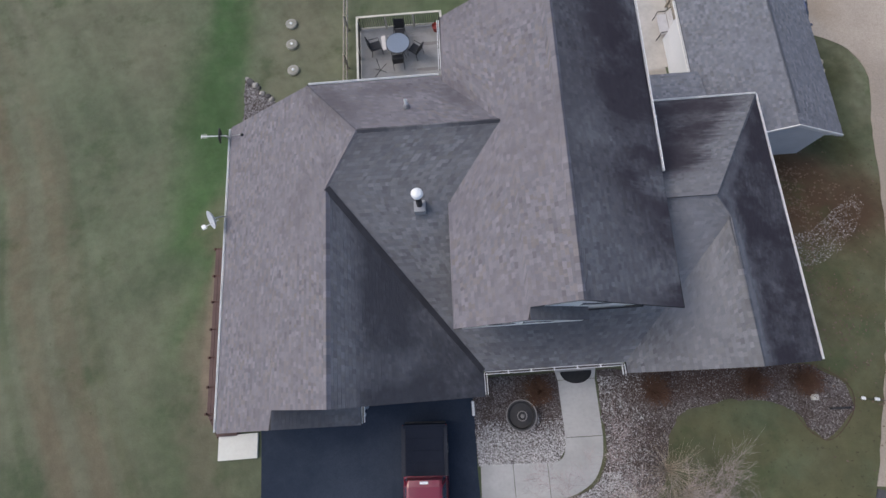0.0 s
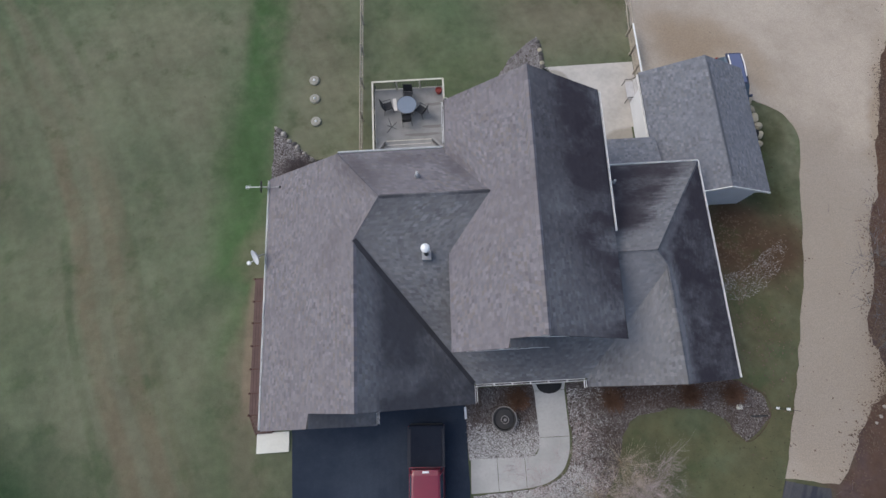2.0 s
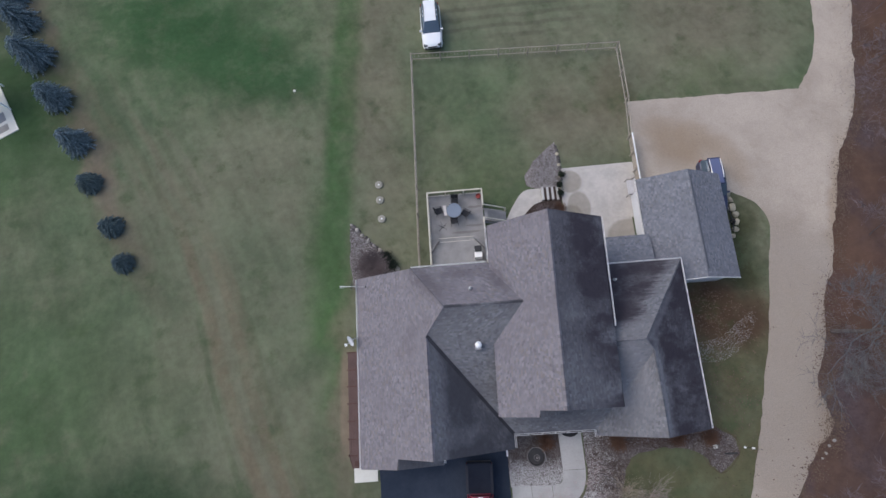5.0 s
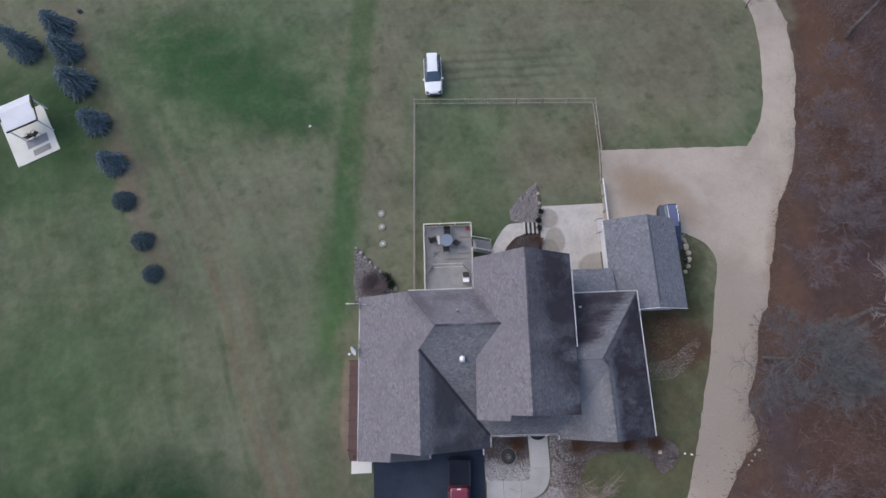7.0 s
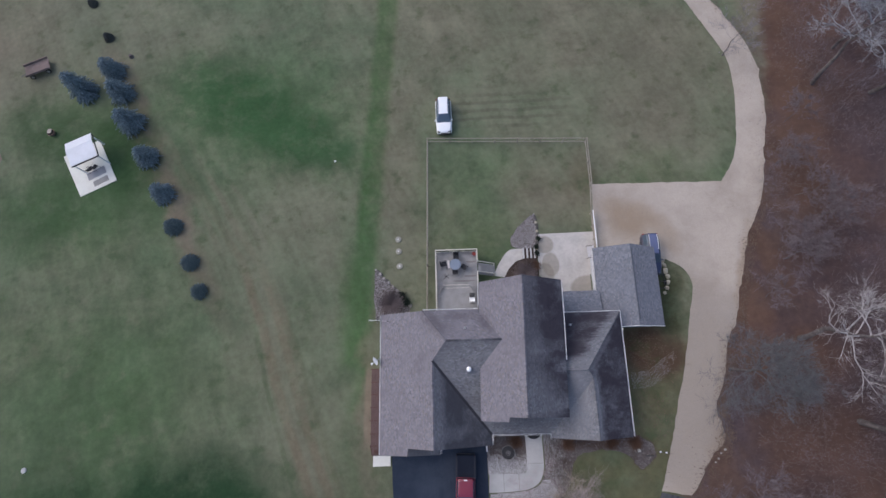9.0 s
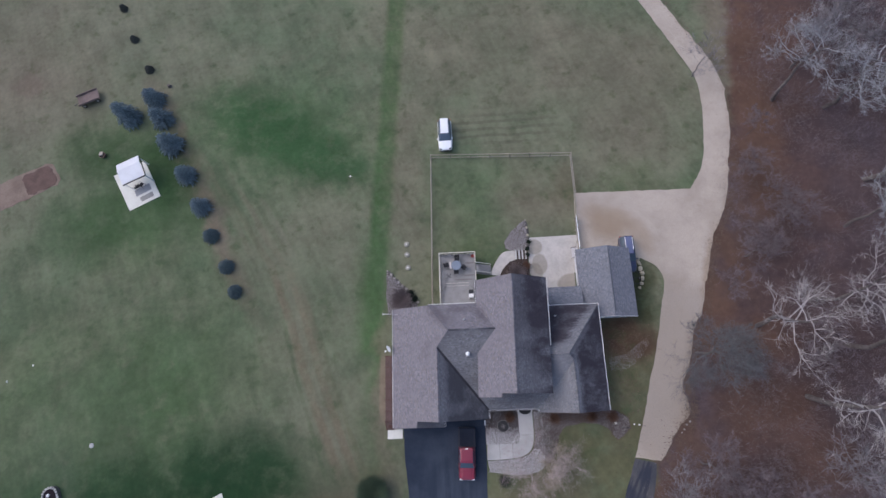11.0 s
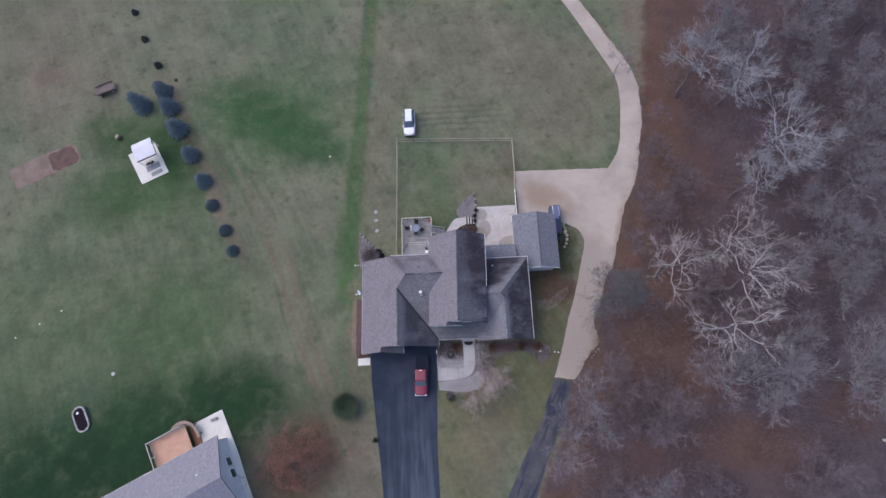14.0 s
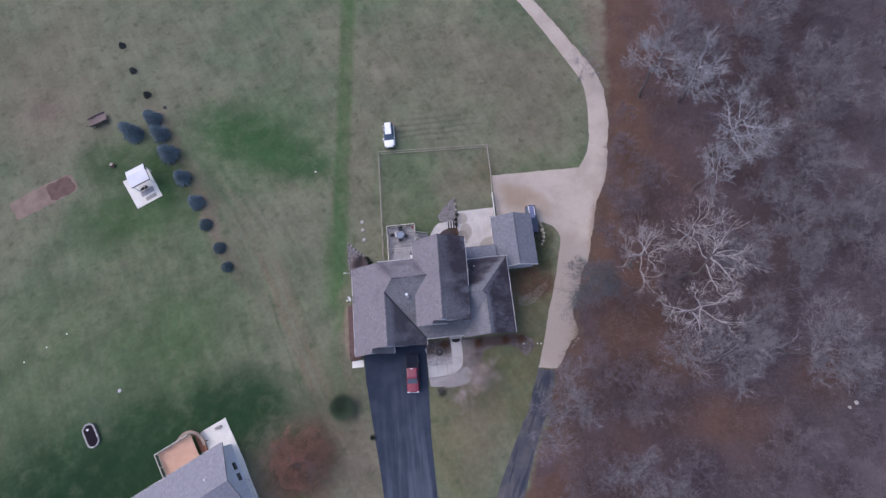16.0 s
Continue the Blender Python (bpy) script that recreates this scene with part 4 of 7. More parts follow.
    wall(upright([(-7.8, 1.2), (1.35, 1.2), (1.35, 4.4), (-3.21, 7.48), (-7.8, 4.4)], -0.6, 0.1), "pale siding garage gable wall")
    wall(box(-7.8, 1.2, 0.1, 10.2, -0.1, 4.4), "pale siding garage wall")
    wall(upright([(-7.8, 4.4), (0.9, 4.4), (0.9, 6.65), (-4.7, 6.6), (-7.8, 4.48)], 10.2, 10.45))
    wall(box(-7.8, 0.9, 10.2, 10.45, -0.1, 4.4))
    wall(upright([(1.3, -0.1), (7.8, -0.1), (7.8, 7.35), (4.6, 9.2), (1.35, 7.05)], 2.15, 12.9), "pale siding upper gable wall")
    wall(upright([(1.3, 4.9), (4.8, 4.9), (4.8, 7.2), (1.3, 7.2)], 1.9, 2.12))
    part("gable_panel", upright([(1.05, 7.0), (5.0, 6.95), (5.0, 7.36), (3.1, 8.52), (1.05, 7.3)], 1.362, 1.74), white_trim, house, "white gable panel")
    part("gable_panel", upright([(3.3, 7.1), (8.0, 7.0), (8.0, 7.34), (4.47, 9.34), (3.3, 8.62)], 1.762, 2.14), white_trim, house, "white gable panel")
    wall(box(7.82, 13.8, 0.2, 10.15, -0.1, 4.3))
    wall(upright([(7.82, 1.2), (13.8, 1.2), (13.8, 4.4), (10.65, 6.4), (7.82, 4.6)], 0.0, 0.2), "pale siding wing gable wall")
    wall(upright([(-7.8, 1.2), (-3.0, 1.2), (-3.0, 4.3), (-5.45, 6.0), (-7.8, 4.4)], -1.25, -0.62))
    gable_window(house, 4.72, 5.75, 7.9, 8.4, 1.757, 0.25)
    gable_window(house, 1.9, 2.75, 7.5, 7.75, 1.357)
    gable_window(house, 2.95, 3.95, 7.5, 7.9, 1.357, 0.15)
    # flue with a round cap, plumbing vents
    part("flashing", box(-0.25, 0.15, 5.35, 5.76, 7.0, 7.38, 0.02), surface("dull_flashing", (0.3, 0.3, 0.31), (0.2, 0.2, 0.21), 0.7), house)
    flue = part("flue", lathe([(0.1, 0), (0.1, 0.98), (0.08, 1.0)], 16, (-0.05, 5.6, 7.35)), black_metal, house, "dark metal flue", smooth=True)
    part("cap", lathe([(0.1, 0), (0.19, 0.03), (0.2, 0.09), (0.15, 0.17), (0.05, 0.21)], 20, (-0.05, 5.6, 8.35)), white_plastic, flue, "white domed cap")
    for x, y, z in ((-0.28, 9.05, 7.95), (9.42, 9.35, 4.95)):
        v = part("vent_pipe", lathe([(0.06, 0), (0.06, 0.36), (0.045, 0.36), (0.04, 0.2)], 12, (x, y, z)), white_plastic, house, "white plumbing vent")
        part("boot", lathe([(0.13, 0), (0.1, 0.07), (0.07, 0.14)], 14, (x, y, z - 0.02)), steel, v, "grey metal boot")
    return house


make_house()

# ---- paving, beds and stones ----
rng = random.Random(7)


def inside(poly, x, y):
    hit = False
    for (a, b), (c, d) in zip(poly, poly[1:] + poly[:1]):
        if (b > y) != (d > y) and x < a + (c - a) * (y - b) / (d - b):
            hit = not hit
    return hit


def pebble_material(name, tones):
    m, nt, b = material(name, 0.9)
    r = node(nt, "NewGeometry").outputs["Random Per Island"]
    c = mix(nt, ramp(nt, r, 0.0, 0.45), tones[0], tones[1])
    c = mix(nt, ramp(nt, r, 0.6, 1.0), c, tones[2])
    c = scaled(nt, c, ramp(nt, noise_at(nt, position(nt), 40.0, 3.0), 0.3, 0.7, 0.75, 1.15))
    nt.links.new(c, b.inputs["Base Color"])
    return m


pebbles_mixed = pebble_material("mixed_river_pebbles", ((0.066, 0.05, 0.046), (0.135, 0.112, 0.104), (0.31, 0.29, 0.275)))
pebbles_pale = pebble_material("pale_limestone_chips", ((0.34, 0.325, 0.32), (0.5, 0.485, 0.475), (0.7, 0.69, 0.675)))
pebbles_grey = pebble_material("grey_crushed_stone", ((0.18, 0.162, 0.16), (0.275, 0.255, 0.25), (0.42, 0.4, 0.39)))
mulch = surface("dark_rust_mulch", (0.07, 0.052, 0.044), (0.042, 0.031, 0.027), 0.95, big=0.9, fine=14, relief=0.9)


def bed_material():
    """Fine mixed stones trodden into soil, browner where old mulch shows."""
    m, nt, b = material("stony_bed_soil", 0.95)
    p = position(nt)
    cell = node(nt, "TexVoronoi", {"Vector": p, "Scale": 24.0}).outputs
    tone = node(nt, "SeparateColor", {0: cell["Color"]}).outputs[0]
    c = mix(nt, ramp(nt, tone, 0.1, 0.75), (0.07, 0.054, 0.048), (0.19, 0.165, 0.158))
    c = mix(nt, ramp(nt, tone, 0.8, 0.95), c, (0.36, 0.34, 0.33))
    c = scaled(nt, c, ramp(nt, cell["Distance"], 0.2, 0.8, 1.05, 0.6))
    bare = ramp(nt, noise_at(nt, p, 0.9, 5.0, 0.65), 0.46, 0.6, 0, 0.75)
    c = mix(nt, bare, c, (0.068, 0.05, 0.042))
    for x, y, rx, ry in ((8.9, -1.1, 1.3, 0.8), (12.2, -1.0, 1.6, 0.7), (14.7, -1.0, 1.0, 0.7), (4.0, -0.9, 0.8, 0.6), (10.6, -1.0, 1.6, 0.6)):
        c = mix(nt, ellipse_mask(nt, p, x, y, rx, ry, 0, 0.6, 0.75), c, (0.075, 0.046, 0.035))
    nt.links.new(c, b.inputs["Base Color"])
    bump(nt, b, cell["Distance"], 0.7, 0.02)
    return m


bed_soil = bed_material()


def stone_template(seed):
    """A small angular chip with six corners."""
    r = random.Random(seed)
    a0 = r.uniform(0, 1)
    co = [Vector((r.uniform(-0.2, 0.2), r.uniform(-0.2, 0.2), r.uniform(0.75, 1.1))), Vector((0, 0, -0.8))]
    co += [Vector((math.cos(a0 + k * math.tau / 4 + r.uniform(-0.4, 0.4)) * r.uniform(0.8, 1.25), math.sin(a0 + k * math.tau / 4 + r.uniform(-0.4, 0.4)) * r.uniform(0.8, 1.25), r.uniform(-0.2, 0.4))) for k in range(4)]
    return co, [f for k in range(4) for f in ((0, 2 + k, 2 + (k + 1) % 4), (1, 2 + (k + 1) % 4, 2 + k))]


TEMPLATES = [stone_template(i) for i in range(6)]


def pebbles(name, poly, count, lo, hi, mat, label, lift=0.02, keep=None, seed=0):
    """A spread of loose stones inside an outline, as one sheet of stuff."""
    r = random.Random(seed)
    xs, ys = [p[0] for p in poly], [p[1] for p in poly]
    verts, faces = [], []
    n = tries = 0
    while n < count and tries < count * 20:
        tries += 1
        x, y = r.uniform(min(xs), max(xs)), r.uniform(min(ys), max(ys))
        if not inside(poly, x, y) or (keep and not keep(x, y, r)):
            continue
        n += 1
        co, fs = TEMPLATES[n % 6]
        s = lo + (hi - lo) * r.random() ** 2
        a = r.uniform(0, math.tau)
        ca, sa = math.cos(a) * s, math.sin(a) * s
        i = len(verts)
        z = ground_z(x, y) + lift
        verts += [(x + c.x * ca - c.y * sa, y + c.x * sa + c.y * ca, z + c.z * s * 0.6) for c in co]
        faces += [[i + k for k in f] for f in fs]
    return tagged(raw(name, verts, faces, mat), label, "stones", kind="stuff")


# front walk, cast in slabs with open joints
def slab_thing(name, label, pieces, mat, lift, category="paving"):
    ob = tagged(empty(name), label, category, kind="structure")
    for poly in pieces:
        part("concrete_slab", draped(poly, lift, 0.16, 0.8), mat, ob)
    return ob


arc_out = curve_points([(6.54, -2.9), (6.42, -3.7), (6.0, -4.5), (5.2, -5.0), (4.2, -5.2)], 5)
arc_in = curve_points([(4.4, -3.8), (4.75, -3.7), (4.95, -3.4), (5.02, -2.9)], 4)
slab_thing("front_walk", "pale concrete front walk curving from the porch to the driveway", [
    [(4.98, -0.62), (4.88, -0.2), (4.4, 0.6), (7.0, 0.6), (6.62, -0.2), (6.52, -0.62)],
    [(5.02, -2.88), (4.98, -0.645), (6.52, -0.645), (6.54, -2.88)],
    [(6.54, -2.905)] + arc_out[1:] + [(4.2, -3.8)] + arc_in,
    [(2.81, -5.29), (4.17, -5.2), (4.17, -3.8), (2.81, -3.76)], [(1.42, -5.32), (2.785, -5.29), (2.785, -3.76), (1.5, -3.72)]], concrete, 0.06, "path")
slab_thing("side_stoop", "bright concrete stoop beside the garage corner", [[(-9.3, -2.95), (-7.66, -2.92), (-7.66, -1.95), (-9.3, -1.95)]], concrete_new, 0.1, "stoop")


def patio_material():
    m, nt, b = material("stained_patio_concrete", 0.85)
    p0 = position(nt)
    c = mix(nt, ramp(nt, noise_at(nt, p0, 0.6), 0.35, 0.7), (0.47, 0.44, 0.405), (0.39, 0.365, 0.335))
    damp = (0.2, 0.175, 0.135)
    for x, y, rx, ry in ((8.5, 18.4, 0.95, 0.95), (9.0, 16.2, 0.9, 1.3), (12.6, 13.5, 1.7, 1.4), (8.3, 15.2, 1.0, 1.2)):
        c = mix(nt, ellipse_mask(nt, p0, x, y, rx, ry, 0, 0.12, 0.62), c, damp)
    c = scaled(nt, c, ramp(nt, noise_at(nt, p0, 3.0, 5.0, 0.6), 0.3, 0.7, 0.93, 1.05))
    nt.links.new(c, b.inputs["Base Color"])
    bump(nt, b, noise_at(nt, p0, 60.0), 0.15, 0.005)
    return m


patio_mat = patio_material()
slab_thing("patio", "pale concrete patio with damp stains behind the house", [
    [(7.75, 15.0), (13.75, 15.0), (13.75, 19.66), (7.75, 19.6)],
    [(8.6, 10.8), (13.0, 10.8), (13.0, 14.99), (7.9, 14.99), (7.9, 13.2), (8.6, 13.2)]], patio_mat, 0.06)
slab_thing("garden_path", "pale curved concrete path to the deck stairs", [curve_points([(2.9, 15.2), (3.7, 16.7), (4.7, 17.9), (6.1, 18.05)], 4) + [(6.1, 16.9)] + curve_points([(5.4, 16.7), (4.6, 15.9), (4.1, 15.0)], 3)], patio_mat, 0.05, "path")
steps = tagged(empty("stone_steps"), "pale stone steps between the path and the patio", "steps", kind="structure")
for i in range(4):
    part("step", box(6.12 + i * 0.4, 6.3 + i * 0.4, 16.95, 18.05, -0.1, 0.3 - i * 0.05, 0.02), concrete, steps)
    part("step_gap", box(6.3 + i * 0.4, 6.52 + i * 0.4, 16.97, 18.03, -0.1, 0.2 - i * 0.05), mulch, steps, "dark strip between the steps")

# planting beds
bed_w = ragged([(1.36, -0.35), (4.95, -0.3), (5.02, -2.9), (4.95, -3.35), (4.7, -3.68), (4.35, -3.82), (1.4, -3.76)], 0.02, 0.5, 4)
bed_e = ragged([(6.62, -0.35), (14.3, -0.45), (15.6, -0.7), (16.7, -1.5), (16.75, -2.4), (16.1, -3.2), (15.4, -3.55), (14.8, -3.1), (14.45, -2.45), (13.6, -2.05), (12.0, -1.85), (10.6, -2.0), (9.7, -2.3), (9.2, -3.0), (8.9, -4.4), (8.0, -5.8), (6.6, -6.6), (4.6, -6.9), (1.6, -6.5), (1.5, -5.45), (4.3, -5.3), (5.35, -5.1), (6.15, -4.6), (6.58, -3.7), (6.66, -2.9)], 0.07, 0.35, 5)
bed_n = ragged([(4.9, 19.25), (5.8, 20.4), (6.9, 21.4), (7.7, 21.95), (7.8, 20.2), (7.75, 18.1), (5.6, 18.05), (5.0, 18.4)], 0.06, 0.5, 6)
bed_nw = ragged([(-9.7, 16.3), (-8.4, 15.0), (-6.6, 13.5), (-6.0, 12.5), (-5.9, 11.0), (-9.5, 10.8), (-9.75, 13)], 0.06, 0.5, 8)
bed_dark = ragged([(4.0, 13.4), (4.0, 15.0), (4.6, 16.0), (5.4, 16.75), (6.1, 17.0), (7.7, 16.95), (7.75, 13.4)], 0.06, 0.5, 9)
for name, poly, mat, label in (("planting_bed", bed_w, bed_soil, "stony planting bed beside the front walk"), ("planting_bed", bed_e, bed_soil, "long stony planting bed along the house front"),
                               ("planting_bed", bed_n, bed_soil, "raised crushed-stone bed beside the patio"), ("planting_bed", bed_nw, bed_soil, "crushed-stone bed at the house corner"), ("planting_bed", bed_dark, mulch, "dark mulch bed behind the house")):
    tagged(part(name, draped(poly, 0.03, 0.1, 0.8), mat), label, "planting bed", kind="structure")
pebbles("river_stones", bed_w, 7500, 0.011, 0.03, pebbles_mixed, "mixed pale and brown river pebbles", 0.045, seed=1)
pebbles("pale_stones", bed_w, 6500, 0.011, 0.03, pebbles_pale, "pale limestone chips in the bed", 0.06, lambda x, y, r: (-y - 1.9) + 0.5 * noise.noise((x, y, 3)) > r.uniform(0, 1.4), 2)
pebbles("river_stones", bed_e, 16000, 0.011, 0.033, pebbles_mixed, "mixed river pebbles along the house front", 0.045, seed=3)
pebbles("pale_stones", bed_e, 6000, 0.011, 0.033, pebbles_pale, "pale limestone chips beside the walk", 0.06, lambda x, y, r: y < -0.6 and (x - 6.4 + 0.6 * noise.noise((x * 2, y * 2, 5))) < r.uniform(0.0, 2.4), 4)
pebbles("pale_stones", bed_e, 6000, 0.013, 0.036, pebbles_pale, "pale limestone chips south of the walk", 0.06, lambda x, y, r: y < -4.3 and x < 7.4 + 0.8 * noise.noise((x, y, 8)), 14)
pebbles("crushed_stone", bed_n, 3600, 0.016, 0.05, pebbles_grey, "grey crushed stone in the bed", 0.05, seed=5)
pebbles("crushed_stone", bed_nw, 3600, 0.016, 0.05, pebbles_grey, "grey crushed stone at the house corner", 0.05, seed=6)
swale = [(15.5, 3.5), (15.5, 4.9), (17.4, 5.2), (18.8, 6.2), (20.1, 6.9), (20.2, 6.3), (19.3, 5.1), (18.2, 4.1), (17.0, 3.5)]
pebbles("swale_stones", swale, 1300, 0.013, 0.038, pebbles_grey, "loose grey stones in a drainage swale", 0.02, lambda x, y, r: r.random() > 0.4 + 0.7 * noise.noise((x, y, 9)), 7)


def boulder(name, x, y, s, mat, label, group, seed, flat=0.65):
    r = random.Random(seed)
    bm = bmesh.new()
    bmesh.ops.create_icosphere(bm, subdivisions=2, radius=1)
    for v in bm.verts:
        v.co *= r.uniform(0.9, 1.1)
    o = Vector((r.uniform(0, 50), r.uniform(0, 50), 0))
    k = (r.uniform(0.8, 1.3), r.uniform(0.7, 1.1))
    for v in bm.verts:
        v.co *= 1 + 0.35 * noise.noise(v.co * 1.1 + o)
        v.co.x *= k[0]
        v.co.y *= k[1]
        v.co.z = max(v.co.z, -0.7) * flat
    bmesh.ops.scale(bm, vec=(s, s, s), verts=bm.verts)
    bmesh.ops.rotate(bm, matrix=Matrix.Rotation(r.uniform(0, 3), 3, "Z"), verts=bm.verts)
    ob = part(name, bm, mat)
    ob.location = (x, y, ground_z(x, y) + s * 0.28)
    return tagged(ob, label, "rock", group)


dark_stone = surface("dark_edging_stone", (0.13, 0.12, 0.115), (0.07, 0.065, 0.06), 0.9, big=2, fine=10, relief=0.8)
pale_stone = surface("pale_boulder_stone", (0.44, 0.4, 0.3), (0.27, 0.235, 0.18), 0.9, big=1.5, fine=9, relief=0.8)
for i, (x, y, s) in enumerate(((20.55, 16.8, 0.3), (20.75, 16.3, 0.36), (20.9, 15.75, 0.3), (20.95, 15.1, 0.42), (21.1, 14.5, 0.36), (21.0, 13.9, 0.42), (20.85, 13.3, 0.34), (20.6, 12.8, 0.26))):
    boulder("boulder", x - 0.2, y, s * 0.8, pale_stone, "pale weathered boulder in a row beside the shed", "boulders beside the shed", i)
for i in range(12):
    t = i / 11
    boulder("edging_stone", 7.72 + 0.12 * math.sin(3 * t), 18.0 + 3.6 * t, 0.15 + 0.08 * rng.random(), dark_stone if i % 3 else pale_stone, "rough edging stone of the raised bed", "edging stones of the raised bed", 20 + i)
for i in range(17):
    t = i / 16
    boulder("edging_stone", -9.6 + 3.6 * t + rng.uniform(-0.08, 0.08), 16.2 - 3.9 * t ** 1.1 + rng.uniform(-0.08, 0.08), 0.12 + 0.1 * rng.random(), dark_stone if i % 2 else stone, "rough edging stone of the corner bed", "edging stones of the corner bed", 40 + i)
for i, (x, y) in enumerate(((22.3, -2.75), (22.6, -2.3), (22.0, -3.05), (23.0, -2.0))):
    boulder("boulder", x, y, 0.09 + 0.03 * (i % 2), stone, "small pale rock at the edge of the woods", "rocks at the woods edge", 70 + i)

for i, (x, y) in enumerate(((57.8, -13.9), (56.8, -14.4))):
    boulder("boulder", x, y, 0.3 - 0.08 * i, concrete_new, "white rock lying on the woodland floor", "white rocks in the woods", 90 + i)


# ---- the shed and the link roof ----
def make_shed():
    ob = tagged(empty("shed"), "pale-sided shed with a grey shingled gable roof", "shed")
    def sw(x, y): return 3.85 - 0.42 * (16.1 - x)
    def se(x, y): return 3.85 - 0.47 * (x - 16.1)
    shingled_slope("roof_slope", [(12.85, 9.25), (16.1, 9.25), (16.1, 17.2), (12.85, 17.2)], sw, (1, 0), shingles_grey, ob, "", 31)
    shingled_slope("roof_slope", [(16.1, 9.25), (18.92, 9.25), (18.92, 17.1), (16.1, 17.2)], se, (-1, 0), shingles_grey, ob, "", 32)
    part("ridge_vent", upright([(16.16, 3.8), (16.3, 3.74), (16.3, 3.79), (16.16, 3.86)], 9.8, 16.75), surface("dark_ridge_vent", (0.125, 0.131, 0.148), (0.1, 0.105, 0.12), 0.9), ob, "dark ridge vent")
    part("wall", upright([(13.15, -0.1), (18.3, -0.1), (18.3, 2.66), (16.1, 3.68), (13.15, 2.46)], 9.38, 16.7), siding, ob)
    for a, b in (((12.85, 9.25, sw(12.85, 0)), (16.1, 9.25, 3.85)), ((16.1, 9.25, 3.85), (18.92, 9.25, se(18.92, 0)))):
        board(a, b, 0.18, 0.03, ob)
    part("barge_trim", upright([(12.85, sw(12.85, 0) - 0.13), (16.1, 3.72), (16.1, 3.865), (12.85, sw(12.85, 0) + 0.015)], 9.2, 9.244), white_trim, ob, "white barge trim")
    part("barge_trim", upright([(16.103, 3.72), (18.95, se(18.95, 0) - 0.13), (18.95, se(18.95, 0) + 0.015), (16.103, 3.865)], 9.2, 9.244), white_trim, ob, "white barge trim")
    part("soffit", upright([(18.1, 2.45), (18.88, 2.36), (18.88, 2.4), (18.1, 2.49)], 9.3, 9.6), white_trim, ob)
    gutter([(12.79, 12.9, sw(12.85, 0) - 0.02), (12.79, 17.1, sw(12.85, 0) - 0.02)], ob, 0.03)


make_shed()
link = tagged(empty("link_roof"), "low grey shingled roof between house and shed", "roof")
shingled_slope("roof_slope", [(8.3, 10.6), (13.0, 10.6), (13.0, 12.85), (8.3, 12.85)], lambda x, y: 2.75 + 0.18 * (12.85 - y), (0, -1), shingles_grey, link, "", 33)
for x in (8.6, 12.7):
    part("post", box(x - 0.06, x + 0.06, 12.6, 12.72, 0, 2.62, 0.01), white_trim, link)


# ---- the deck ----
# balusters darkened to give the shaded strip under the deck rail
dark_bars = surface("shade_dark_balusters", (0.11, 0.1, 0.09), (0.07, 0.065, 0.06), 0.85)


def railing(points, z, host, h=0.95, mat=None, cap=0.052, name="rail"):
    mat = mat or rail_wood
    for a, b in zip(points, points[1:]):
        d = Vector((b[0] - a[0], b[1] - a[1], 0))
        n = max(1, round(d.length / 1.6))
        turn = math.degrees(math.atan2(d.y, d.x))
        top = part(name, box(-0.02, d.length + 0.02, -cap, cap, h - 0.035, h, 0.008), mat, host)
        top.matrix_world = pose(a[0], a[1], z, 0, 0, turn)
        low = part(name, box(0, d.length, -0.03, 0.03, 0.1, 0.15), mat, host)
        low.matrix_world = pose(a[0], a[1], z, 0, 0, turn)
        for i in range(n + 1):
            p = part("post", box(-0.045, 0.045, -0.045, 0.045, -0.05, h - 0.03), mat, host)
            p.matrix_world = pose(a[0] + d.x * i / n, a[1] + d.y * i / n, z)
        k = int(d.length / 0.11)
        bm = bmesh.new()
        for i in range(1, k):
            box(d.length * i / k - 0.019, d.length * i / k + 0.019, -0.016, 0.016, 0.12, h - 0.04, 0, bm)
        bal = part("balusters", bm, dark_bars, host, kind="stuff")
        bal.matrix_world = pose(a[0], a[1], z, 0, 0, turn)


dark_deck_wood = surface("dark_grey_boards", (0.2, 0.187, 0.18), (0.15, 0.14, 0.135), 0.8, big=1.2, fine=20)


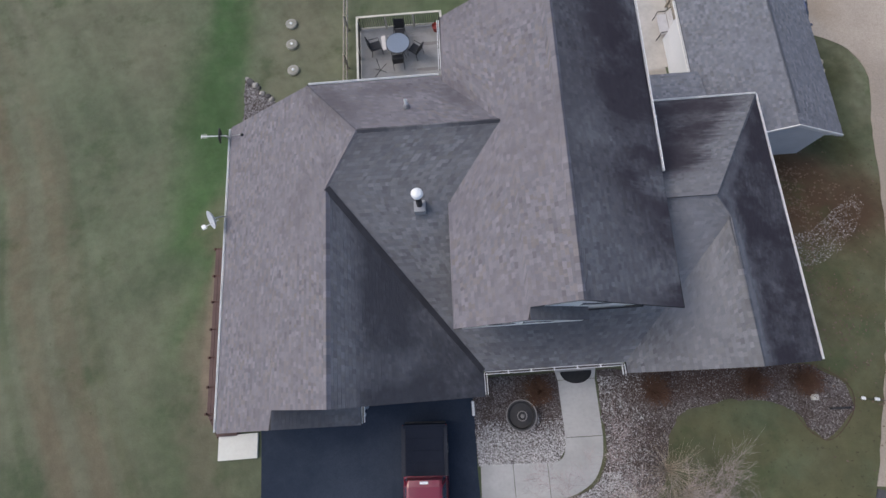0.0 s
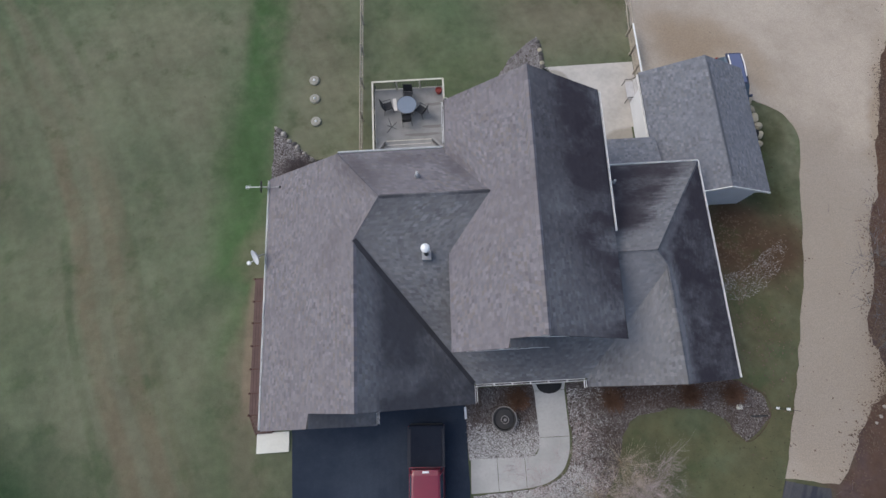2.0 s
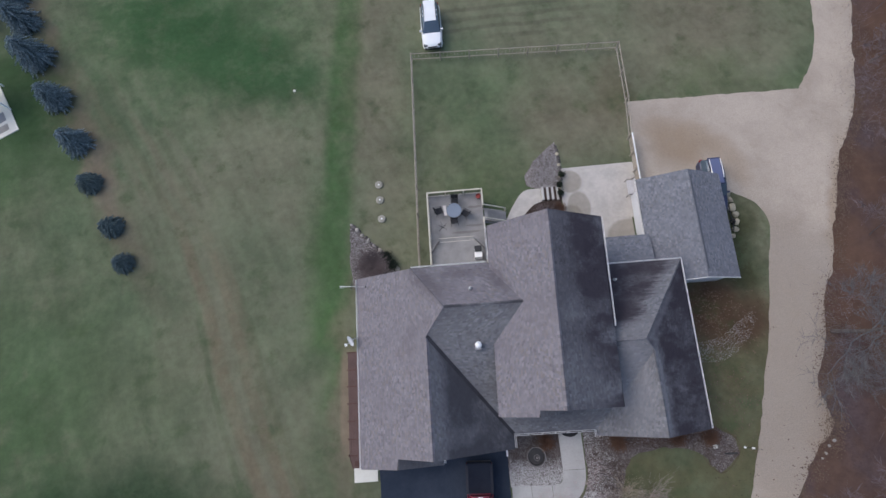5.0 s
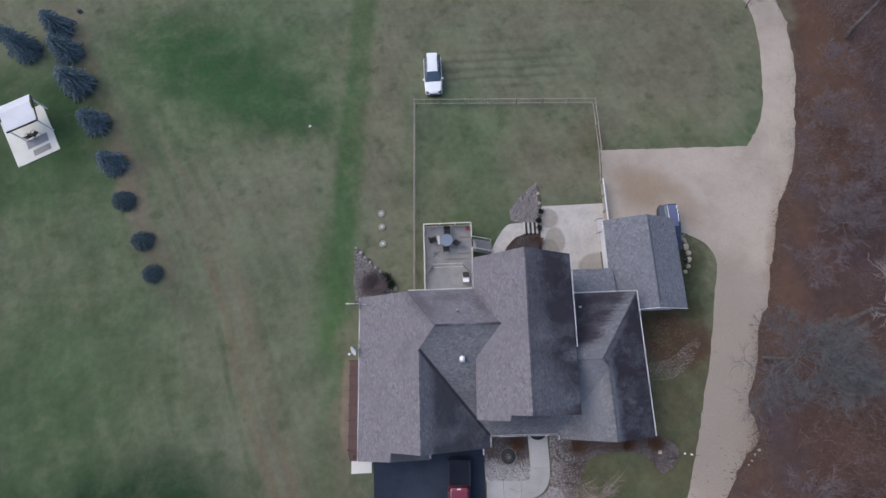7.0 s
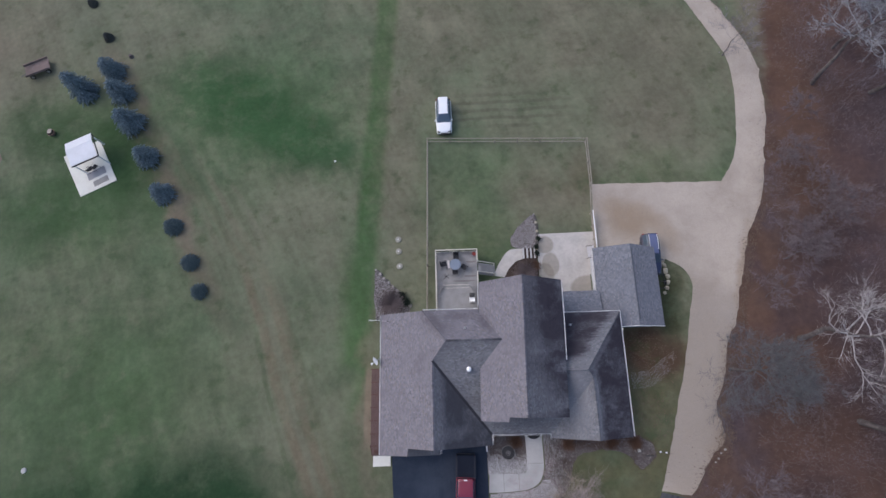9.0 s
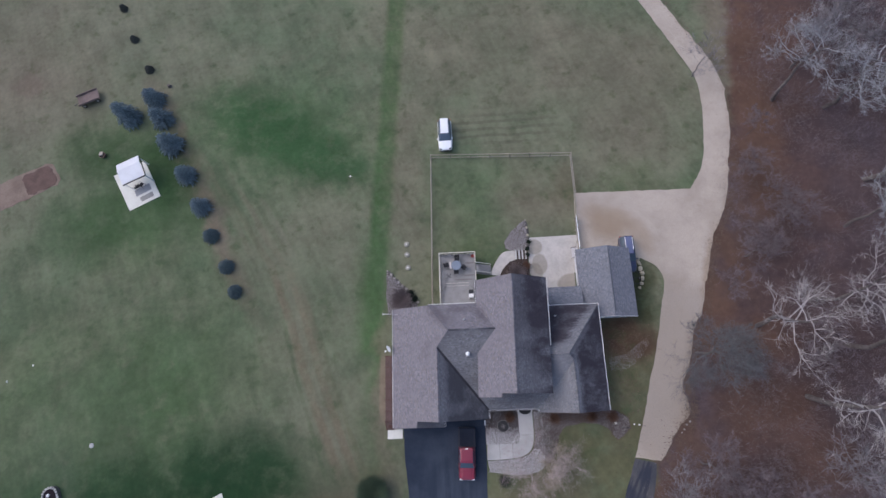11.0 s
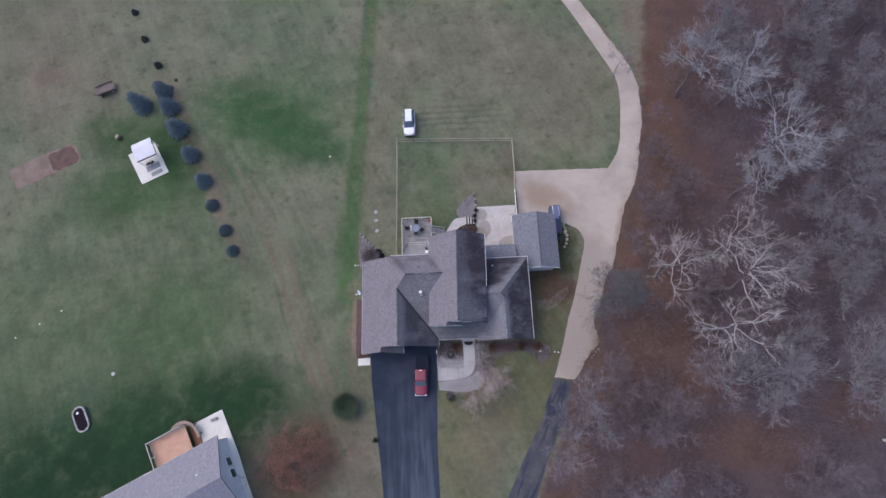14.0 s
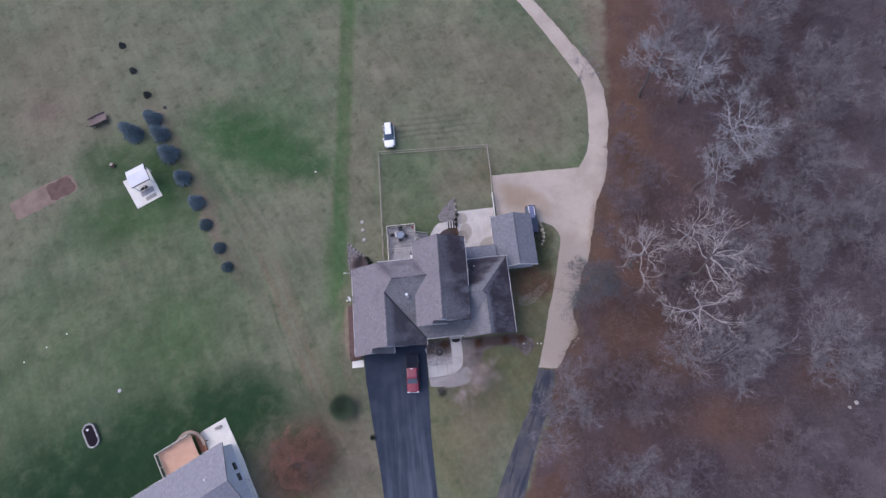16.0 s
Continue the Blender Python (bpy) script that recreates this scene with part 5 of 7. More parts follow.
def make_deck():
    ob = tagged(empty("deck"), "weathered grey wooden deck with pale railings", "deck")
    y = 10.5
    while y < 17.55:
        part("deck_board", box(-3.05, 1.22, y, y + 0.135, 1.52, 1.555), grey_wood, ob)
        y += 0.142
    y = 10.5
    while y < 13.7:
        inset = max(0.0, y - 12.85)
        part("deck_board", box(-2.95 + inset * 0.75, 1.1 - inset * 0.85, y, y + 0.135, 1.82, 1.855), grey_wood, ob)
        y += 0.142
    part("step", box(-2.35, 0.35, 13.72, 14.02, 1.56, 1.7, 0.01), grey_wood, ob)
    part("riser", box(-2.3, 0.35, 13.68, 13.715, 1.56, 1.86), rail_wood, ob, "pale riser")
    part("nosing", box(-2.35, 0.35, 14.025, 14.065, 1.56, 1.71, 0.006), rail_wood, ob, "pale worn step edge")
    # three darker streaks across the boards
    for y0, x0, x1 in ((14.45, -1.3, 0.9), (14.95, -0.2, 1.15), (16.45, 0.0, 1.1)):
        part("damp_patch", slab([(x0 + (x1 - x0) * (0.5 + 0.5 * math.cos(t)), y0 + (0.1 + 0.02 * math.sin(3 * t)) * math.sin(t)) for t in [k * math.tau / 20 for k in range(20)]], 1.5555, 1.557), dark_deck_wood, ob, "darker streak on the boards")
    railing([(-3.02, 10.6), (-3.02, 17.55), (1.2, 17.55), (1.2, 16.35)], 1.555, ob)
    railing([(1.2, 15.2), (1.2, 10.6)], 1.555, ob)
    railing([(-2.98, 12.9), (-2.4, 13.75)], 1.56, ob, 0.75, grey_wood, 0.04)
    railing([(0.4, 13.8), (1.08, 13.0)], 1.56, ob, 0.75, grey_wood, 0.04)
    for x in (-2.9, -0.9, 1.1):
        for yy in (11.0, 14.2, 17.4):
            part("leg", box(x - 0.07, x + 0.07, yy - 0.07, yy + 0.07, -0.1, 1.52), grey_wood, ob)
    for x0, x1, y0, y1 in ((-3.05, 1.22, 17.5, 17.56), (-3.05, -3.0, 10.5, 17.5), (1.17, 1.22, 10.5, 17.5)):
        part("rim_joist", box(x0, x1, y0, y1, 1.28, 1.518), grey_wood, ob)
    n = 7
    for i in range(n):
        z = 1.4 - i * 0.2
        part("tread", box(1.3 + i * 0.25, 1.58 + i * 0.25, 15.3, 16.25, z, z + 0.045, 0.006), grey_wood, ob)
    for yy in (15.25, 16.3):
        bm = tube([(1.25, yy, 1.3), (3.0, yy, 0.0)], 0.09, 4)
        part("stringer", bm, grey_wood, ob)
        part("stair_rail", tube([(1.2, yy, 2.45), (3.0, yy, 1.05)], 0.05, 6), rail_wood, ob)
        part("post", box(2.95, 3.04, yy - 0.045, yy + 0.045, -0.1, 1.05), rail_wood, ob)


make_deck()
DECK = 1.557


def patio_table(x, y):
    ob = tagged(empty("patio_table", pose(x, y, DECK)), "round patio table with a blue-grey glass top", "table")
    # the blue-grey takes in the sky that the glass reflects
    part("tabletop", lathe([(0.56, 0.70), (0.58, 0.71), (0.58, 0.72), (0.56, 0.725)], 36), surface("blue_grey_frosted_glass", (0.17, 0.205, 0.26), (0.14, 0.17, 0.22), 0.25), ob, "blue-grey glass top", smooth=False)
    part("rim", lathe([(0.58, 0.69), (0.6, 0.7), (0.6, 0.73), (0.58, 0.732)], 36, ring=True), black_metal, ob)
    for k in range(4):
        a = radians(45 + 90 * k)
        part("leg", tube([(0.18 * math.cos(a), 0.18 * math.sin(a), 0.68), (0.3 * math.cos(a), 0.3 * math.sin(a), 0.35), (0.48 * math.cos(a), 0.48 * math.sin(a), 0.0)], 0.02, 6), black_metal, ob)
    return ob


def patio_chair():
    ob = tagged(empty("patio_chair"), "black metal patio chair with a mesh seat", "chair", "chairs round the patio table")
    mesh_cloth = surface("dark_mesh_sling", (0.02, 0.021, 0.026), (0.012, 0.012, 0.014), 0.8)
    part("seat", box(-0.25, 0.25, -0.24, 0.26, 0.40, 0.43, 0.01), mesh_cloth, ob)
    bm = box(-0.25, 0.25, -0.02, 0.02, 0, 0.52, 0.01)
    bmesh.ops.rotate(bm, matrix=Matrix.Rotation(radians(14), 3, "X"), verts=bm.verts)
    bmesh.ops.translate(bm, vec=(0, -0.26, 0.44), verts=bm.verts)
    part("backrest", bm, mesh_cloth, ob)
    for s in (-1, 1):
        part("side_frame", tube([(0.27 * s, 0.28, 0), (0.27 * s, 0.26, 0.42), (0.27 * s, 0.24, 0.62), (0.27 * s, -0.25, 0.64)], 0.018, 6), black_metal, ob)
        part("back_leg", tube([(0.27 * s, -0.33, 0), (0.27 * s, -0.24, 0.42), (0.27 * s, -0.38, 0.96)], 0.018, 6), black_metal, ob)
    part("top_bar", tube([(-0.27, -0.38, 0.96), (0.27, -0.38, 0.96)], 0.018, 6), black_metal, ob)
    return ob


patio_table(-1.03, 16.05)
first = patio_chair()
first.matrix_world = pose(-0.95, 16.88, DECK, 0, 0, 178)
for x, y, r in ((-2.2, 16.2, -75), (-0.2, 15.85, 52), (-1.08, 15.35, 4)):
    copy_thing(first, pose(x, y, DECK, 0, 0, r))
stand = tagged(empty("folding_stand", pose(-2.0, 14.9, DECK)), "black folded cross-legged stand", "stand")
for a, h in ((35, 0.42), (-40, 0.42)):
    c, s = math.cos(radians(a)), math.sin(radians(a))
    part("leg", tube([(-0.4 * c, -0.4 * s, 0.02), (0, 0, 0.25), (0.4 * c, 0.4 * s, h)], 0.02, 6), black_metal, stand)
part("pole", tube([(0, 0, 0.2), (-0.12, 0.3, 0.75)], 0.018, 6), black_metal, stand)
towel = tagged(part("towel", box(-0.1, 0.1, -0.42, 0.38, 0, 0.03, 0.01), surface("pale_cloth", (0.6, 0.56, 0.52), (0.45, 0.42, 0.4), 0.95)), "pale towel on the table edge and chair", "towel")
towel.matrix_world = pose(-1.72, 16.1, DECK + 0.735, 0, 0, 4)
grill = tagged(empty("grill", pose(0.55, 12.5, 1.857)), "white and black barbecue grill against the house", "grill")
part("cabinet", box(-0.28, 0.28, -0.35, 0.3, 0, 0.8, 0.03), white_plastic, grill, "white cabinet")
part("lid", box(-0.27, 0.27, 0.05, 0.5, 0.82, 1.0, 0.07), black_metal, grill, "black lid")
part("shelf", box(-0.27, 0.27, -0.36, -0.02, 0.81, 0.85, 0.01), white_plastic, grill)
# a pot shape added in place of the red hanging cloth
pot = tagged(part("flower_pot", lathe([(0.13, 0), (0.19, 0.3), (0.21, 0.3), (0.2, 0.34), (0.15, 0.25)], 16), surface("red_cloth", (0.28, 0.04, 0.03), (0.18, 0.03, 0.025), 0.5)), "red cloth in the deck corner, built as a pot shape", "pot")
pot.location = (0.92, 17.2, DECK)


# ---- fences ----
def yard_fence(name, points, label, h=1.15, gap=2.4, mesh=True):
    ob = tagged(empty(name), label, "fence")
    for a, b in zip(points, points[1:]):
        d = Vector((b[0] - a[0], b[1] - a[1]))
        n = max(1, round(d.length / gap))
        for i in range(n):
            p = [(a[0] + d.x * k / n, a[1] + d.y * k / n) for k in (i, i + 1)]
            q = [Vector((x, y, ground_z(x, y))) for x, y in p]
            part("post", box(q[0].x - 0.05, q[0].x + 0.05, q[0].y - 0.05, q[0].y + 0.05, q[0].z - 0.2, q[0].z + h + 0.04, 0.01), tan_wood, ob)
            for z in (0.35, h - 0.05):
                part("rail", tube([q[0] + Vector((0, 0, z)), q[1] + Vector((0, 0, z))], 0.045, 4), tan_wood, ob)
            if mesh:
                bm = bmesh.new()
                k = int((q[1] - q[0]).length / 0.3)
                for j in range(1, k):
                    c = q[0].lerp(q[1], j / k)
                    tube([c + Vector((0, 0, 0.05)), c + Vector((0, 0, h))], 0.006, 3, bm)
                part("wire_mesh", bm, steel, ob, kind="stuff")
    return ob


yard_fence("yard_fence", [(-4.1, 11.6), (-3.8, 31.0), (13.95, 30.15), (13.95, 25.0), (13.75, 21.7)], "pale wooden post-and-rail yard fence with wire mesh")


def white_screen():
    """A low white board screen between the patio and the gravel."""
    ob = tagged(empty("board_screen"), "low bleached board screen with a white cap rail", "fence")
    for i in range(4):
        y = 17.3 + i * 1.45
        part("post", box(13.62, 13.72, y - 0.05, y + 0.05, -0.1, 1.12, 0.01), tan_wood, ob)
    for z in (0.15, 0.5, 0.85):
        part("board", box(13.725, 13.75, 17.2, 21.7, z, z + 0.28, 0.006), tan_wood, ob)
    part("cap_rail", box(13.67, 13.77, 17.2, 21.72, 1.135, 1.17, 0.008), white_trim, ob, "white cap rail")


white_screen()


walk_wood = surface("faded_red_brown_decking", (0.112, 0.066, 0.058), (0.075, 0.043, 0.038), 0.8, big=1.5, fine=16)


def side_walkway():
    """A raised boardwalk along the garage wall with steps down at its south end."""
    ob = tagged(empty("wooden_walkway"), "faded red-brown raised wooden walkway along the garage wall", "walkway")
    joints = (-1.02, 0.02, 1.2, 2.36, 3.52, 4.65, 5.85)
    for y0, y1 in zip(joints, joints[1:]):
        for k in range(8):
            x = -9.36 + k * 0.15
            part("board", box(x, x + 0.14, y0 + 0.03, y1 - 0.03, 2.82, 2.86), walk_wood, ob)
        part("skirt_board", box(-9.36, -9.33, y0 + 0.03, y1 - 0.03, 1.7, 2.78), red_wood, ob)
    for y in joints:
        part("joist", box(-9.38, -8.15, y - 0.045, y + 0.045, 2.68, 2.815), red_wood, ob, "dark joist in the open joint")
        part("post", box(-9.44, -9.365, y - 0.05, y + 0.05, 1.6, 2.9, 0.01), red_wood, ob)
    for k in range(5):
        y, z = -1.22 - k * 0.19, 2.66 - k * 0.18
        part("tread", box(-9.36, -8.5, y - 0.02, y + 0.13, z, z + 0.04, 0.006), walk_wood, ob)
    for x in (-9.39, -8.49):
        part("stringer", tube([(x, -1.03, 2.66), (x, -2.05, 1.75)], 0.07, 4), red_wood, ob)


side_walkway()
# a lidded box added in place of the brown landing below the gable
landing_box = tagged(empty("storage_chest", pose(-8.2, -1.5, 1.8)), "low brown wooden landing at the garage wall, shaped as a lidded box", "chest")
part("chest_body", box(-0.9, 0.35, -0.24, 0.2, 0, 0.5, 0.02), red_wood, landing_box)
part("chest_lid", box(-0.93, 0.38, -0.27, 0.2, 0.5, 0.55, 0.01), red_wood, landing_box)


# thin dark edging round the stony bed
def edging_strip(points):
    ob = tagged(empty("bed_edging"), "thin brown edging strip round the stony bed", "edging", kind="structure")
    for a, b in zip(points, points[1:]):
        part("edging_piece", tube([(a[0], a[1], ground_z(*a) + 0.05), (b[0], b[1], ground_z(*b) + 0.05)], 0.011, 5), red_wood, ob)


edging_strip(curve_points([(15.8, -0.75), (16.75, -1.5), (16.8, -2.4), (16.1, -3.25), (15.4, -3.6), (14.75, -3.15), (14.4, -2.5)], 3))

# ---- trees and shrubs ----
def bark(name, pale, dark):
    return surface(name, pale, dark, 0.95, big=3, fine=14, relief=0.8, dirt=0.5)


bark_grey = bark("grey_bark", (0.255, 0.236, 0.25), (0.15, 0.138, 0.148))
bark_pale = bark("pale_bark", (0.45, 0.415, 0.405), (0.22, 0.2, 0.197))
bark_frost = bark("lichen_grey_bark", (0.36, 0.365, 0.385), (0.2, 0.2, 0.215))
bark_brown = bark("brown_twigs", (0.205, 0.172, 0.182), (0.125, 0.104, 0.112))
bark_haze = bark("mauve_grey_brushwood", (0.235, 0.203, 0.212), (0.15, 0.128, 0.136))
bark_trunk = bark("dark_trunk_bark", (0.15, 0.132, 0.128), (0.085, 0.073, 0.07))
bark_dark = bark("dark_grey_green_twigs", (0.165, 0.163, 0.17), (0.085, 0.087, 0.092))
bark_pink = bark("pinkish_twigs", (0.5, 0.42, 0.405), (0.36, 0.295, 0.285))


def stick(verts, faces, pts, r0, r1, sides=3):
    """Adds a tapering twig along the points to lists of corners and faces."""
    base = len(verts)
    for i, p in enumerate(pts):
        d = pts[min(i + 1, len(pts) - 1)] - pts[max(i - 1, 0)]
        a = d.cross(Vector((0.3, 0.2, 1)) if abs(d.z) < 0.9 * d.length else Vector((1, 0.1, 0))).normalized()
        b = d.normalized().cross(a)
        r = r0 + (r1 - r0) * i / (len(pts) - 1)
        for k in range(sides):
            t = k * math.tau / sides
            verts.append(p + a * (r * math.cos(t)) + b * (r * math.sin(t)))
    for i in range(len(pts) - 1):
        for k in range(sides):
            j = base + i * sides
            faces.append((j + k, j + (k + 1) % sides, j + sides + (k + 1) % sides, j + sides + k))


def grow(r, verts, faces, start, way, length, radius, level, top, kids, fine=0.013):
    """A limb that bends as it grows and carries smaller limbs, down to twigs."""
    if level == top:
        d = way.normalized()
        s = d.cross(Vector((r.uniform(-1, 1), r.uniform(-1, 1), 0.3))).normalized() * fine
        e = start + d * length + Vector((0, 0, length * 0.15))
        i = len(verts)
        verts.extend((start - s, start + s, e + s * 0.4, e - s * 0.4))
        faces.append((i, i + 1, i + 2, i + 3))
        return
    n = 5 if level < 1 else 3 - (level > 1)
    pts = [start]
    d = way.normalized()
    for i in range(n):
        d = (d + Vector((r.uniform(-1, 1), r.uniform(-1, 1), r.uniform(-0.6, 0.7))) * (0.5 if level == 0 else 0.56)).normalized()
        pts.append(pts[-1] + d * length / n)
    if level == 2:
        # the last forks are slim ribbons
        s = d.cross(Vector((r.uniform(-1, 1), r.uniform(-1, 1), 0.5))).normalized() * max(radius, fine)
        i = len(verts)
        verts.extend((pts[0] - s, pts[0] + s, pts[1] - s * 0.75, pts[1] + s * 0.75, pts[2] - s * 0.5, pts[2] + s * 0.5))
        faces.extend(((i, i + 1, i + 3, i + 2), (i + 2, i + 3, i + 5, i + 4)))
    else:
        stick(verts, faces, pts, radius, radius * 0.45, 4 if level == 0 else 3)
    for i in range(kids[level]):
        t = r.uniform(0.25, 1.0) * (len(pts) - 1)
        k = min(int(t), len(pts) - 2)
        p = pts[k].lerp(pts[k + 1], t - k)
        side = Vector((r.uniform(-1, 1), r.uniform(-1, 1), r.uniform(-0.35, 0.6)))
        w = (pts[k + 1] - pts[k]).normalized() + side.normalized() * r.uniform(0.6, 1.2)
        grow(r, verts, faces, p, w, length * r.uniform(0.4, 0.66), radius * r.uniform(0.35, 0.5), level + 1, top, kids, fine)


def bare_tree(name, seed, height, spread, mat, label, group="", kids=(6, 5, 8), limbs=9, stem=0.16, category="tree", fork=0.62, fine=0.013, lift=0.0):
    """A leafless tree: a short trunk and a wide domed crown of crooked limbs and twigs."""
    r = random.Random(seed)
    ob = tagged(empty(name), label, category, group)
    tv, tf = [], []
    pts = [Vector((0, 0, -0.2))]
    for i in range(5):
        pts.append(pts[-1] + Vector((r.uniform(-0.04, 0.04) * height, r.uniform(-0.04, 0.04) * height, height * 0.13)))
    stick(tv, tf, pts, stem, stem * 0.3, 7)
    raw("trunk", tv, tf, bark_trunk, ob)
    cv, cf = [], []
    for i in range(limbs):
        t = fork + (0.96 - fork) * (i + 0.5) / limbs
        k = min(int(t * 5), 4)
        p = pts[k].lerp(pts[k + 1], t * 5 - k)
        a = i * 2.4 + r.uniform(-0.5, 0.5)
        rise = radians(r.uniform(-6, 26) + lift + 60 * max(0.0, t - 0.62))
        grow(r, cv, cf, p, Vector((math.cos(a) * math.cos(rise), math.sin(a) * math.cos(rise), math.sin(rise))), spread * r.uniform(0.75, 1.1) * (1.2 - 0.35 * t), stem * 0.36 * (1.1 - 0.5 * t), 0, 3, kids, fine)
    raw("crown", cv, cf, mat, ob, "", "stuff")
    return ob


def needle_material(name, a, b2, tip):
    m, nt, b = material(name, 0.8)
    r = node(nt, "NewGeometry").outputs["Random Per Island"]
    c = mix(nt, r, a, b2)
    c = mix(nt, ramp(nt, noise_at(nt, position(nt), 5.0), 0.5, 0.75, 0, 0.8), c, tip)
    nt.links.new(c, b.inputs["Base Color"])
    return m


spruce_blue = needle_material("blue_spruce_needles", (0.07, 0.105, 0.112), (0.2, 0.26, 0.29), (0.5, 0.56, 0.6))
spruce_dark = needle_material("dark_spruce_needles", (0.075, 0.105, 0.105), (0.14, 0.185, 0.185), (0.22, 0.27, 0.27))
young_green = needle_material("dull_young_needles", (0.055, 0.06, 0.05), (0.085, 0.09, 0.075), (0.12, 0.11, 0.09))
pine_green = needle_material("pine_needles", (0.035, 0.06, 0.032), (0.062, 0.098, 0.052), (0.085, 0.12, 0.07))


def spruce(name, seed, height, radius, mat, label, group=""):
    """A conifer: a trunk and tiers of drooping branches, each a fan of needled twigs."""
    r = random.Random(seed)
    ob = tagged(empty(name), label, "tree", group)
    part("trunk", tube([(0, 0, -0.1), (0, 0, height * 0.9)], 0.09, 8, r_end=0.02), bark_brown, ob)
    verts, faces = [], []
    tiers = 19
    for i in range(tiers):
        t = i / (tiers - 1)
        z0, rad = height * (0.04 + 0.92 * t), radius * (1 - t) ** 0.4 * (1 - 0.14 * (i % 2)) + 0.1
        count = max(6, int(19 * (1 - t) + 5))
        for k in range(count):
            a = k * math.tau / count + i * 0.7 + r.uniform(-0.15, 0.15)
            reach = rad * r.uniform(0.68, 1.12)
            d = Vector((math.cos(a), math.sin(a), 0))
            s = Vector((-d.y, d.x, 0))
            m = max(4, int(reach / 0.085))
            for j in range(m):
                u = (j + 0.5) / m
                p = d * reach * u + Vector((0, 0, z0 + 0.16 * reach * u - 0.42 * reach * u * u))
                w = 0.09 + 0.2 * reach * (1 - u) ** 0.7 * r.uniform(0.7, 1.2) * 0.8
                for side in (-1, 1):
                    e = p + s * side * w * 0.8 + d * w * 0.75 + Vector((0, 0, r.uniform(-0.08, 0.05)))
                    b = len(verts)
                    n = d * 0.045
                    verts.extend((p - n, p + n, e, p.lerp(e, 0.5) + Vector((0, 0, 0.05))))
                    faces.extend(((b, b + 3, b + 2), (b + 3, b + 1, b + 2), (b, b + 1, b + 3)))
    raw("crown", verts, faces, mat, ob, "", "stuff")
    return ob


def put(ob, x, y, turn=0.0, k=1.0, dz=0.0):
    ob.matrix_world = Matrix.Translation((x, y, ground_z(x, y) + dz)) @ Matrix.Rotation(radians(turn), 4, "Z") @ Matrix.Scale(k, 4)
    return ob


def copy_to(ob, x, y, turn=0.0, k=1.0):
    c = copy_thing(ob, Matrix.Identity(4))
    return put(c, x, y, turn, k)


GROUP = "row of spruces"
a = put(spruce("spruce_tree", 1, 3.2, 1.65, spruce_blue, "tall blue-green spruce in a planted row", GROUP), -41.0, 39.2, 0)
b = put(spruce("spruce_tree", 2, 1.7, 1.1, spruce_dark, "low dark green spruce in a planted row", GROUP), -32.5, 21.9, 0)
put(spruce("spruce_tree", 4, 4.3, 1.8, spruce_blue, "tallest blue-green spruce, beside the planted row", GROUP), -45.7, 39.8, 300)
for src, x, y, k, turn in ((a, -39.2, 35.1, 1.08, 40), (a, -42.5, 42.4, 0.95, 170), (a, -36.6, 30.5, 0.9, 80), (a, -34.1, 25.9, 0.85, 120), (b, -30.15, 17.75, 0.95, 200), (b, -28.8, 14.5, 0.86, 260)):
    copy_to(src, x, y, turn, k)
small = put(spruce("young_spruce", 3, 1.0, 0.6, young_green, "small young dark spruce", "young spruces"), -44.2, 47.6)
for x, y, k in ((-47.2, 53.0, 0.95), (-49.7, 58.7, 0.95)):
    copy_to(small, x, y, 50, k)

# the woods beyond the track
WOOD = "bare trees of the woods"
kinds = [bare_tree("bare_tree", 11, 11.0, 5.2, bark_grey, "tall leafless grey-barked woodland tree", WOOD, (7, 6, 12), 9, 0.17, fine=0.016, lift=16),
         bare_tree("bare_tree", 12, 9.0, 4.8, bark_brown, "leafless brown-twigged woodland tree", WOOD, (7, 6, 12), 9, 0.15, fine=0.016, lift=16),
         bare_tree("bare_tree", 13, 17.5, 4.5, bark_pale, "tall leafless pale-limbed woodland tree", WOOD, (5, 5, 6), 8, 0.3, fine=0.0125, lift=6),
         bare_tree("bare_tree", 14, 8.5, 4.6, bark_grey, "leafless grey woodland tree of middle height", WOOD, (7, 6, 12), 9, 0.13, fine=0.015, lift=14),
         bare_tree("bare_tree", 15, 6, 2.6, bark_brown, "small leafless woodland sapling", WOOD, (6, 5, 9), 7, 0.05, fine=0.014, lift=10),
         bare_tree("bare_tree", 17, 17.0, 4.6, bark_frost, "tall leafless tree with lichen-grey crooked limbs", WOOD, (6, 6, 8), 9, 0.28, fine=0.015, lift=8)]
dark_one = bare_tree("bare_tree", 16, 12.5, 3.6, bark_dark, "feathery dark grey-green leafless tree beside the track", kids=(8, 7, 12), limbs=16, stem=0.16, fork=0.45, fine=0.01, lift=6)
used = set()


def plant(i, x, y, turn, k):
    if i in used:
        return copy_to(kinds[i], x, y, turn, k)
    used.add(i)
    return put(kinds[i], x, y, turn, k)


